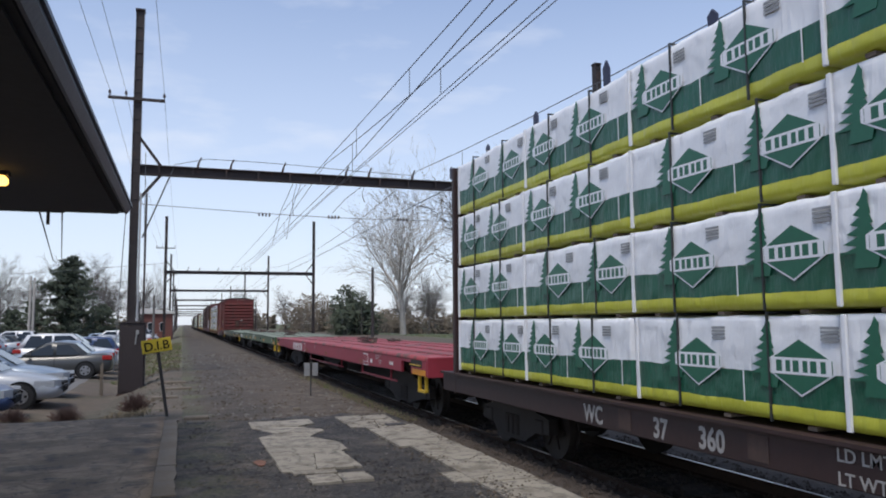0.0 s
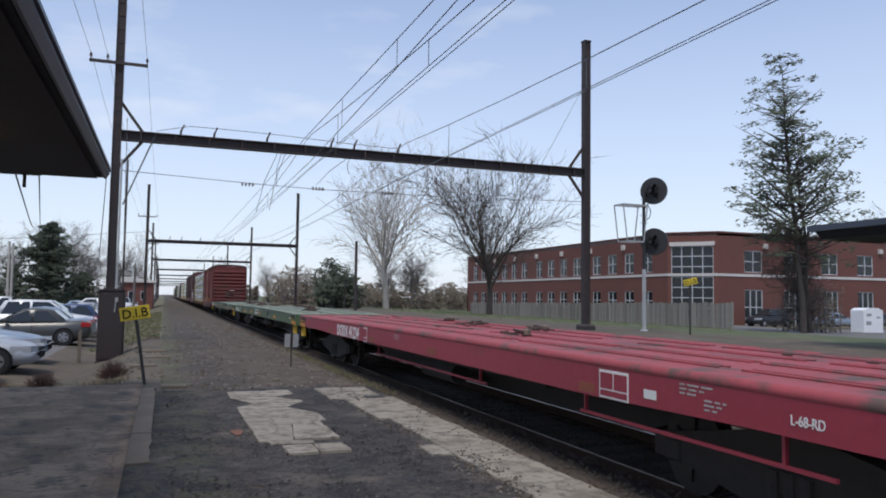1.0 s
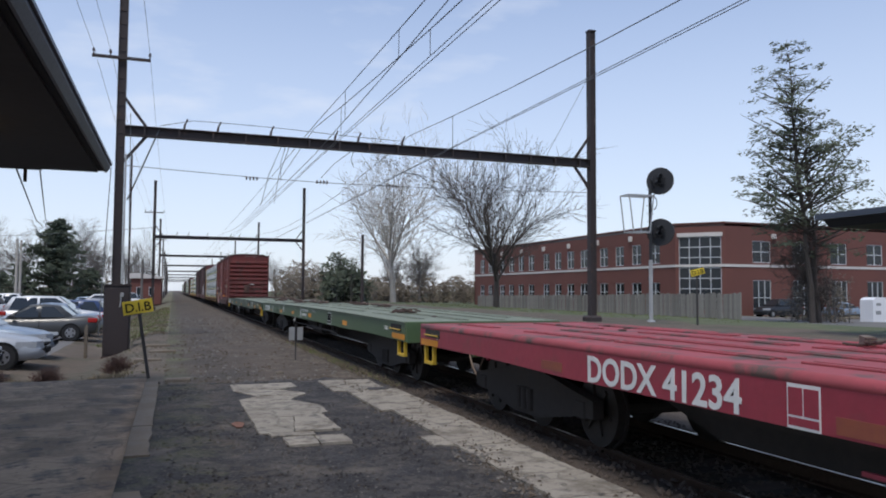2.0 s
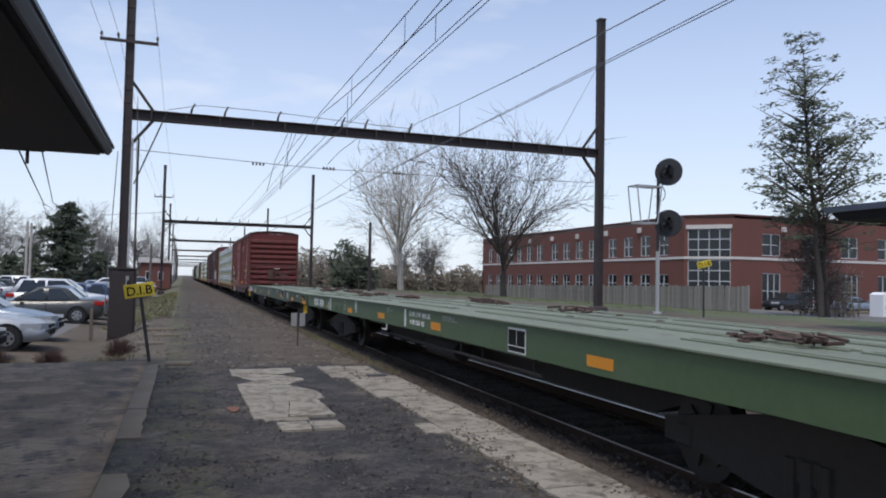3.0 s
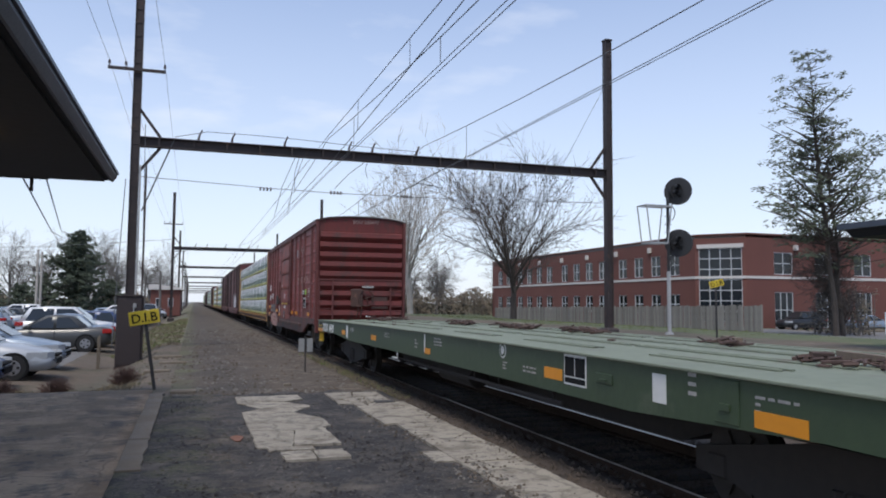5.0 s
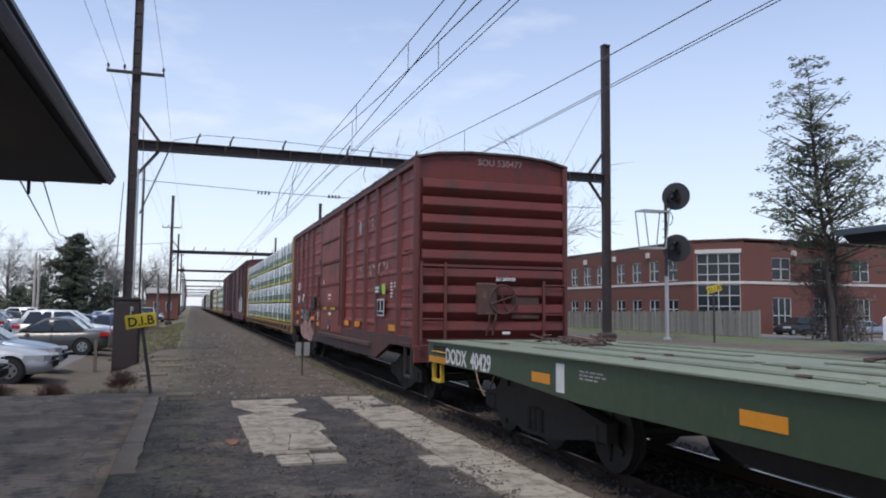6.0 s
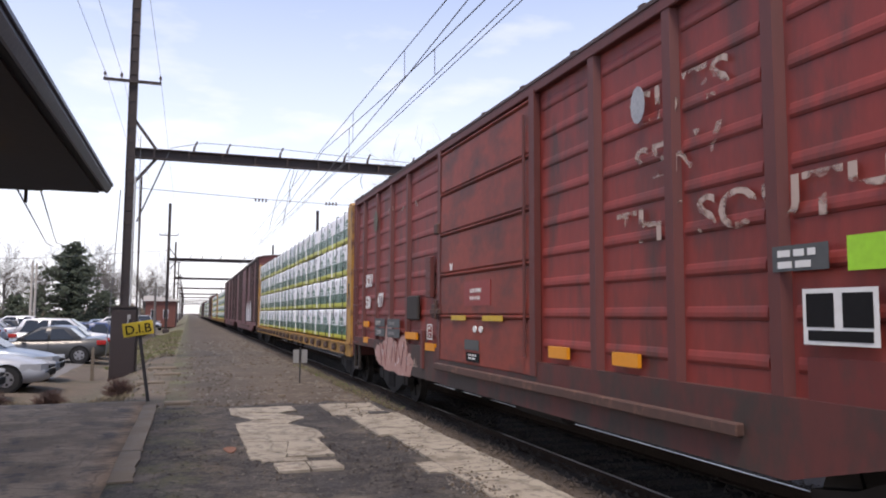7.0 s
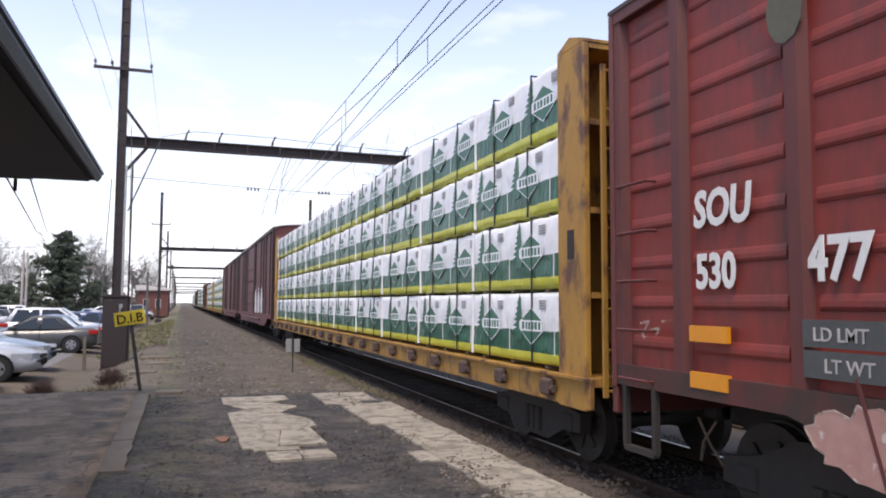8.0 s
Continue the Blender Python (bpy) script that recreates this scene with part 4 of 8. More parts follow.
def truck(car, y, axles=2, r=0.42, spin=True):
    """A truck with its sideframes, springs and wheelsets, centred at y along the car."""
    half = 0.86 if axles == 2 else 1.42
    if axles not in TRUCK:
        def f(bm):
            for s in (-1, 1):
                x0, x1 = s * 0.93, s * 1.07
                lo, hi = min(x0, x1), max(x0, x1)
                slab(bm, [(-half - 0.28, 0.36), (-half - 0.28, 0.56), (-half + 0.1, 0.62), (-0.34, 0.80), (0.34, 0.80), (half - 0.1, 0.62), (half + 0.28, 0.56), (half + 0.28, 0.36), (half - 0.12, 0.34), (0.38, 0.18), (-0.38, 0.18), (-half + 0.12, 0.34)], 0, lo, hi)
                for k in (-0.16, 0, 0.16):
                    tube(bm, ((lo + hi) / 2 + s * 0.06, k, 0.24), ((lo + hi) / 2 + s * 0.06, k, 0.52), 0.065, n=8)
                for yy in ([-half, half] if axles == 2 else [-half, 0, half]):
                    box(bm, lo - 0.02, hi + 0.03, yy - 0.13, yy + 0.13, 0.33, 0.55, 0.03)
            box(bm, -1.0, 1.0, -0.2, 0.2, 0.5, 0.78)
        TRUCK[axles] = mesh_of(made(f), "truck", "under")
    t = part("truck", TRUCK[axles], None, car, "dark greasy cast steel truck", m=pose(0, y, 0))
    for yy in ([-half, half] if axles == 2 else [-half, 0, half]):
        w = part("wheelset", wheelset_mesh(r), None, car, "steel wheels on their axle", m=pose(0, y + yy, r))
        if spin:
            AXLES.append((w, y + yy, r))


def couplers(car, length, z=0.75):
    for y, s in ((0, -1), (length, 1)):
        def f(bm):
            bar(bm, (0, y, z), (0, y + s * 0.38, z), 0.16, 0.18)
            box(bm, -0.15, 0.13, min(y + s * 0.3, y + s * 0.56), max(y + s * 0.3, y + s * 0.56), z - 0.14, z + 0.14, 0.03)
        part("coupler", made(f), "under", car)

        def hose(bm):
            pts = [(-0.35, y + s * 0.1, z - 0.1), (-0.36, y + s * 0.28, z - 0.32), (-0.30, y + s * 0.40, z - 0.52), (-0.18, y + s * 0.50, z - 0.40)]
            for a, b in zip(pts, pts[1:]):
                tube(bm, a, b, 0.015, n=6)
        part("brake_hose", made(hose), "hose", car, "dusty air brake hose")


def ladder(name, car, x, y, z0, z1, width, rungs, axis, material):
    """Rungs and stiles: axis 'y' on a side, 'x' on an end."""
    lad = part(name, made(lambda bm: [bar(bm, p, q, 0.05, 0.03) for p, q in (
        [((x, y + s * width / 2, z0), (x, y + s * width / 2, z1)) for s in (-1, 1)] if axis == "y" else [((x + s * width / 2, y, z0), (x + s * width / 2, y, z1)) for s in (-1, 1)])]), material, car)
    for i in range(rungs):
        z = z0 + (z1 - z0) * (i + 0.15) / (rungs - 0.7)
        a, b = ((x, y - width / 2, z), (x, y + width / 2, z)) if axis == "y" else ((x - width / 2, y, z), (x + width / 2, y, z))
        part("rung", made(lambda bm: tube(bm, a, b, 0.014, n=6)), material, lad)


# flat cars: heavy decks on three-axle trucks, bowed up a little along the middle


def bow(y, length, rise):
    f = min(1.0, max(0.0, y / length))
    return rise * 4 * f * (1 - f)


def cambered(car, length, rise):
    """Bend all that the car has so far upwards along its length."""
    stack, done = list(car.children), set()
    while stack:
        ob = stack.pop()
        stack += list(ob.children)
        if ob.type == "FONT":
            ob.matrix_basis = Matrix.Translation((0, 0, bow(ob.matrix_basis.translation.y - 1.0, length, rise))) @ ob.matrix_basis
            continue
        if ob.data is None or ob.data.name in done:
            continue
        done.add(ob.data.name)
        bm = bmesh.new()
        bm.from_mesh(ob.data)
        ys = [v.co.y for v in bm.verts]
        if max(ys) - min(ys) > 2.0:
            for k in range(1, 12):
                bmesh.ops.bisect_plane(bm, geom=list(bm.verts) + list(bm.edges) + list(bm.faces), plane_co=(0, length * k / 12, 0), plane_no=(0, 1, 0))
        for v in bm.verts:
            v.co.z += bow(v.co.y, length, rise)
        bm.to_mesh(ob.data)
        bm.free()



def flat_car(u, length, paint, deck, label, number, marks, chains, seed, low=0.34, deep=0.45, rise=0.055):
    """low, deep: the depth of the side sill at the ends and along the middle."""
    car = rail_car("flat_car", u, label, "flat car")
    top, w = 1.235, 1.55
    red = paint == "red_paint"
    rnd = random.Random(seed)

    def side(bm, s):
        x0, x1 = (-w, -w + 0.05) if s < 0 else (w - 0.05, w)
        if red:
            # the end block stands clear of the sill behind a notch
            slab(bm, [(0.0, top - low), (0.95, top - low), (0.95, top - 0.02), (0.0, top - 0.02)], 0, x0, x1)
            slab(bm, [(0.95, top - 0.13), (1.62, top - 0.13), (1.62, top - 0.02), (0.95, top - 0.02)], 0, x0, x1)
        start = 1.62 if red else 0.0
        slab(bm, [(start, top - low), (2.8, top - low), (5.0, top - deep), (length - 5.0, top - deep), (length - 2.8, top - low), (length, top - low), (length, top - 0.02), (start, top - 0.02)], 0, x0, x1)
    for s in (-1, 1):
        sill = part("side_sill", made(lambda bm: side(bm, s)), paint, car)
        if red:
            part("rolled_edge", made(lambda bm: tube(bm, (s * (w - 0.045), 0.02, top - 0.045), (s * (w - 0.045), length - 0.02, top - 0.045), 0.055, n=14)), deck, sill, "rounded scuffed upper edge", True)
        else:
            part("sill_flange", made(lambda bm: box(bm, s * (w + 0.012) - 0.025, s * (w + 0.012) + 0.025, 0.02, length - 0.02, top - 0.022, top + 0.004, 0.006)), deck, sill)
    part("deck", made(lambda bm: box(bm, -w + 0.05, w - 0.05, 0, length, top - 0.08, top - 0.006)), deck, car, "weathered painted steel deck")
    # deck channels with tie-down slots
    for x in (-0.92, -0.22, 0.48, 1.12):
        y0 = 0.3 + rnd.uniform(0, 1.2)
        while y0 < length - 1.5:
            y1 = min(y0 + rnd.uniform(1.6, 4.2), length - 0.3)
            ch = part("deck_channel", made(lambda bm: [box(bm, x + q - 0.022, x + q + 0.022, y0, y1, top - 0.006, top + 0.012, 0.004) for q in (-0.06, 0.06)]), deck, car, "raised tie-down channel")
            # nothing is cut: a dark strip on the deck gives the slot's shade
            part("slot", made(lambda bm: box(bm, x - 0.034, x + 0.034, y0 + 0.05, y1 - 0.05, top - 0.006, top - 0.001)), "under", ch, "open slot, its shade a dark strip")
            y0 = y1 + rnd.choice((0.12, 0.3, 1.1))
    for i in range(10):
        y0, x = rnd.uniform(0.5, length - 1.0), rnd.uniform(-1.2, 1.2)
        part("deck_ring", made(lambda bm: [tube(bm, (x + 0.05 * math.cos(a), y0 + 0.05 * math.sin(a), top + 0.012), (x + 0.05 * math.cos(a + 0.8), y0 + 0.05 * math.sin(a + 0.8), top + 0.012), 0.011, n=5) for a in [0.785 * k for k in range(8)]]), "chain", car, "rusty lashing ring")
    for y, s in ((0, -1), (length, 1)):
        sill = part("end_sill", made(lambda bm: box(bm, -w + 0.01, w - 0.01, min(y, y + s * 0.06), max(y, y + s * 0.06), top - low - 0.02, top + 0.002, 0.01)), paint, car)
        part("striker", made(lambda bm: box(bm, -0.3, 0.3, min(y + s * 0.06, y + s * 0.16), max(y + s * 0.06, y + s * 0.16), top - 0.66, top - 0.38, 0.02)), paint, sill)
        if s < 0:
            for k, (x0, n, zz) in enumerate(((-0.9, 0.5, top - 0.14), (-0.85, 0.35, top - 0.27))):
                part("stencil", made(lambda bm: box(bm, x0, x0 + n, y - 0.064, y - 0.06, zz, zz + 0.05)), "lettering", sill)
        for x in (-1, 1):
            if s > 0 and number[0].endswith("340"):
                continue
            st = part("step", made(lambda bm: (box(bm, x * 1.50 - 0.03, x * 1.50 + 0.03, y - s * 0.55 - 0.02, y - s * 0.55 + 0.02, top - 0.62, top - 0.35), box(bm, x * 1.50 - 0.03, x * 1.50 + 0.03, y - s * 0.15 - 0.02, y - s * 0.15 + 0.02, top - 0.62, top - 0.35), box(bm, x * 1.50 - 0.04, x * 1.50 + 0.04, min(y - s * 0.55, y - s * 0.15), max(y - s * 0.55, y - s * 0.15), top - 0.64, top - 0.60))), "yellow_step", car, "yellow sill step")
            if x < 0:
                # pocket not recessed: a dark plate on the sill stands for its shade
                part("pocket", made(lambda bm: box(bm, -w - 0.004, -w + 0.02, min(y - s * 0.25, y - s * 0.95), max(y - s * 0.25, y - s * 0.95), top - 0.20, top - 0.07)), "under", car, "hand-hold pocket, its shade a dark plate")
                part("grab_iron", made(lambda bm: tube(bm, (-w - 0.03, y - s * 0.28, top - 0.16), (-w - 0.03, y - s * 0.92, top - 0.16), 0.012, n=6)), "yellow_step", car)
                part("reflector", made(lambda bm: box(bm, -w - 0.005, -w, min(y - s * 0.04, y - s * 0.86), max(y - s * 0.04, y - s * 0.86), top - 0.335, top - 0.235)), "orange_tape", car, "orange reflective strip")
    # centre sill, its middle deepened to hide lit ground beyond; brake gear below
    part("centre_sill", made(lambda bm: (box(bm, -0.35, 0.35, 0.3, length - 0.3, top - 0.62, top - 0.08), slab(bm, [(4.9, top - 0.6), (5.9, top - 0.93), (length - 5.9, top - 0.93), (length - 4.9, top - 0.6), (length - 4.9, top - 0.1), (4.9, top - 0.1)], 0, -0.36, 0.36), box(bm, -1.2, 1.2, length * 0.3, length * 0.7, top - 0.50, top - 0.1))), "under", car)
    part("brake_rod", made(lambda bm: (bar(bm, (-1.48, 2.2 if red else 6.4, top - 0.57), (-1.48, 5.4 if red else 9.2, top - 0.57), 0.025, 0.03), [bar(bm, (-1.48, y, top - 0.57), (-1.48, y, top - 0.30), 0.035, 0.03) for y in ((2.64, 5.3) if red else (6.6, 9.0))])), paint if red else "under", car)
    part("brake_rod", made(lambda bm: (bar(bm, (-1.40, length * 0.36, top - 0.60), (-1.40, length * 0.62, top - 0.60), 0.03, 0.03), [bar(bm, (-1.40, length * f, top - 0.60), (-1.40, length * f, top - 0.36), 0.035, 0.03) for f in (0.37, 0.61)])), paint if red else "under", car)
    if not red:
        y = 13.06
        part("hand_hold", made(lambda bm: (tube(bm, (-w + 0.02, y, top - deep - 0.12), (-w + 0.02, y, top - deep + 0.02), 0.014, n=6), tube(bm, (-w + 0.02, y, top - deep - 0.12), (-w + 0.02, y + 0.35, top - deep - 0.12), 0.014, n=6))), "lettering", car, "white-painted hand-hold")
    part("brake_cylinder", made(lambda bm: tube(bm, (-1.0, length * 0.45, top - 0.68), (-1.0, length * 0.52, top - 0.68), 0.16, n=12)), "under", car)
    # markings
    words(number[0], number[2], car, facing_platform(-w - 0.003, length - number[1], top - number[3]), squeeze=number[4], bold=0.022)
    for kind, y, z, txt, size in marks:
        if kind == "bars":
            stripes("stencil", car, -w - 0.001, y, top + z, 3, "letter_grey", lengths=[v * 0.5 for v in txt], h=size * 0.5, gap=size * 0.7)
        elif kind == "orange":
            part("reflector", made(lambda bm: box(bm, -w - 0.005, -w, y - txt[0], y, top + z, top + z + txt[1])), "faded_tape" if red else "orange_tape", car, "faded dirty orange strip" if red else "orange reflective strip")
        elif kind == "recess":
            part("hatch", made(lambda bm: (box(bm, -w - 0.012, -w, y - txt[0], y, top + z, top + z + txt[1], 0.006), box(bm, -w - 0.03, -w - 0.012, y - txt[0] * 0.7, y - txt[0] * 0.3, top + z + txt[1] * 0.3, top + z + txt[1] * 0.45))), paint, car, "raised hatch plate with grip")
        elif kind == "ring":
            ring = [(math.cos(i * math.pi / 12), math.sin(i * math.pi / 12)) for i in range(24)]
            pl = part("round_mark", made(lambda bm: slab(bm, [(y + txt * a, top + z + txt * b) for a, b in ring], 0, -w - 0.003, -w)), "lettering", car, "white painted round mark")
            part("mark_field", made(lambda bm: slab(bm, [(y + txt * 0.82 * a, top + z + txt * 0.82 * b) for a, b in ring], 0, -w - 0.005, -w - 0.003)), paint, pl)
            part("mark_centre", made(lambda bm: slab(bm, [(y + txt * 0.5 * a * (1 + 0.3 * math.sin(9 * b)), top + z + txt * 0.55 * b) for a, b in ring], 0, -w - 0.007, -w - 0.005)), "lettering", pl)
        elif kind == "plate":
            part("plate", made(lambda bm: box(bm, -w - 0.005, -w, y - txt[0], y, top + z, top + z + txt[1])), "lettering", car)
        elif kind == "dark":
            pl = part("panel", made(lambda bm: box(bm, -w - 0.005, -w, y - txt[0], y, top + z, top + z + txt[1])), "lettering", car)
            for q in (0.04, 0.52):
                part("panel_field", made(lambda bm: box(bm, -w - 0.008, -w - 0.005, y - txt[0] * (q + 0.44), y - txt[0] * q, top + z + 0.09, top + z + txt[1] - 0.025)), "ink" if paint != "red_paint" else paint, pl)
            part("panel_field", made(lambda bm: box(bm, -w - 0.008, -w - 0.005, y - txt[0] * 0.96, y - txt[0] * 0.04, top + z + 0.02, top + z + 0.075)), "ink" if paint != "red_paint" else paint, pl)
        else:
            words(txt, size, car, facing_platform(-w - 0.003, y, top + z), squeeze=0.85)
    cambered(car, length, rise)
    couplers(car, length)
    for y in (3.0, length - 3.0):
        truck(car, y, 3)
    # chains and dunnage lying on the deck
    for y0, ln, x0 in chains:
        zc = RAIL_Z + top + 0.004 + bow(y0 + ln / 2, length, rise)
        pile = thing("chain_heap", pose(TX + x0, u + y0, zc), "rusty tie-down chains heaped on flat car deck", "chains", "chains on the flat cars")
        LOADS.append((pile, TX + x0, u + y0, zc))

        def heap(bm):
            for i in range(int(26 * ln)):
                a = rnd.uniform(0, 6.28)
                c = Vector((rnd.gauss(0, 0.10), rnd.uniform(0, ln), abs(rnd.gauss(0.02, 0.025)) + 0.02))
                d = Vector((math.cos(a), math.sin(a), rnd.uniform(-0.2, 0.2))) * rnd.uniform(0.05, 0.16)
                tube(bm, c - d, c + d, rnd.uniform(0.010, 0.022), n=5)
        tagged(part("chain_tangle", made(heap), "chain", pile), kind="stuff")
        part("block", made(lambda bm: bar(bm, (0.15, ln * 0.4, 0.05), (0.3, ln * 0.9, 0.06), 0.09, 0.08)), "wood_scrap", pile)
    return car


flat_car(13.25, 22.3, "red_paint", "red_deck", "faded red heavy-duty flat car, empty deck", ("DODX 41234", 5.39, 0.36, 0.36, 1.05),
         [("dark", 14.28, -0.38, (0.28, 0.30), 0), ("orange", 13.88, -0.36, (0.48, 0.11), 0), ("orange", 17.90, -0.33, (0.48, 0.10), 0), ("orange", 10.10, -0.34, (0.42, 0.10), 0), ("bars", 12.00, -0.12, (0.5, 0.6, 0.4), 0.03), ("dark", 4.93, -0.37, (0.49, 0.27), 0), ("orange", 5.32, -0.35, (0.30, 0.09), 0),
          ("plate", 4.20, -0.29, (0.18, 0.08), 0), ("bars", 3.70, -0.10, (0.9, 0.6, 0.4), 0.03), ("bars", 3.40, -0.20, (0.5, 0.4, 0.3), 0.03), ("text", 2.52, -0.25, "L-68-RD", 0.10), ("bars", 21.50, -0.15, (0.3, 0.3, 0.2), 0.025)],
         [(13.0, 0.5, 0.6), (8.8, 0.4, -0.5), (10.3, 0.6, 0.7), (1.5, 1.3, 0.2), (15.7, 0.4, 0.9)], 3, 0.34, 0.38, 0.02)
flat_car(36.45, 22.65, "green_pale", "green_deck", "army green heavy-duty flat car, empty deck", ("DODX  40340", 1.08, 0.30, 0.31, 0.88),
         [("plate", 11.76, -0.36, (0.10, 0.31), 0), ("text", 11.45, -0.16, "LD LMT  LT WT  NEW 3-85", 0.115), ("text", 11.42, -0.30, "317700  52600   FRS", 0.115), ("bars", 9.67, -0.07, (1.0, 1.1, 1.3), 0.024),
          ("bars", 13.0, -0.08, (0.5, 0.9, 0.35), 0.03), ("orange", 10.23, -0.31, (0.47, 0.12), 0), ("orange", 13.70, -0.31, (0.52, 0.11), 0), ("orange", 16.67, -0.33, (0.48, 0.11), 0), ("orange", 19.50, -0.31, (0.16, 0.06), 0),
          ("plate", 19.20, -0.34, (0.04, 0.22), 0), ("plate", 18.97, -0.36, (0.09, 0.30), 0), ("recess", 18.36, -0.34, (0.40, 0.18), 0), ("recess", 17.88, -0.34, (0.46, 0.18), 0), ("bars", 17.08, -0.07, (0.3, 0.34, 0.3), 0.07), ("ring", 15.77, -0.16, 0.14, 0),
          ("dark", 7.2, -0.37, (0.50, 0.30), 0), ("orange", 5.3, -0.32, (0.48, 0.11), 0), ("text", 1.4, -0.2, "L-68-C", 0.10)],
         [(13.0, 1.5, 0.9), (9.0, 0.9, 0.6), (3.5, 1.0, -0.4), (19.6, 1.0, -0.3), (21.2, 0.7, 0.5), (16.8, 1.0, 0.2)], 5, 0.36, 0.39)
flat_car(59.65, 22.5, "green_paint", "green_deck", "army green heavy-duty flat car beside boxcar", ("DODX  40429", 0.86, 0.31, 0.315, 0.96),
         [("plate", 18.0, -0.38, (0.18, 0.30), 0), ("bars", 17.5, -0.12, (0.9, 1.0, 0.8), 0.03), ("bars", 14.0, -0.12, (0.7, 0.5, 0.9), 0.03), ("bars", 11.8, -0.15, (0.2, 0.35, 0.25), 0.05), ("dark", 6.21, -0.34, (0.46, 0.31), 0), ("orange", 6.68, -0.32, (0.42, 0.12), 0), ("recess", 5.56, -0.26, (0.30, 0.10), 0),
          ("plate", 11.24, -0.34, (0.06, 0.30), 0), ("bars", 10.7, -0.08, (0.7, 0.9, 0.8), 0.04), ("orange", 11.2, -0.36, (0.30, 0.09), 0), ("ring", 7.86, -0.10, 0.10, 0), ("bars", 7.86, -0.24, (0.3, 0.2, 0.3), 0.03), ("plate", 4.62, -0.32, (0.19, 0.24), 0), ("bars", 4.14, -0.03, (0.2, 0.24, 0.2), 0.06), ("recess", 3.83, -0.36, (0.27, 0.32), 0), ("orange", 3.41, -0.34, (0.48, 0.12), 0), ("orange", 15.2, -0.32, (0.45, 0.11), 0), ("orange", 18.6, -0.32, (0.45, 0.11), 0), ("bars", 7.25, -0.24, (0.7, 0.7, 0.0), 0.04), ("text", 2.1, -0.17, "L-68-C", 0.11), ("bars", 3.4, -0.12, (0.8, 0.1, 0.1), 0.04), ("bars", 21.95, -0.10, (0.25, 0.2, 0.22), 0.02)],
         [(11.5, 1.7, 0.6), (9.6, 1.4, 0.9), (1.2, 2.4, 0.5), (3.0, 1.5, -0.1), (19.5, 1.8, 0.0), (21.0, 1.0, 0.8), (14.5, 1.4, 0.5), (6.2, 0.9, 0.8)], 7)


# boxcars


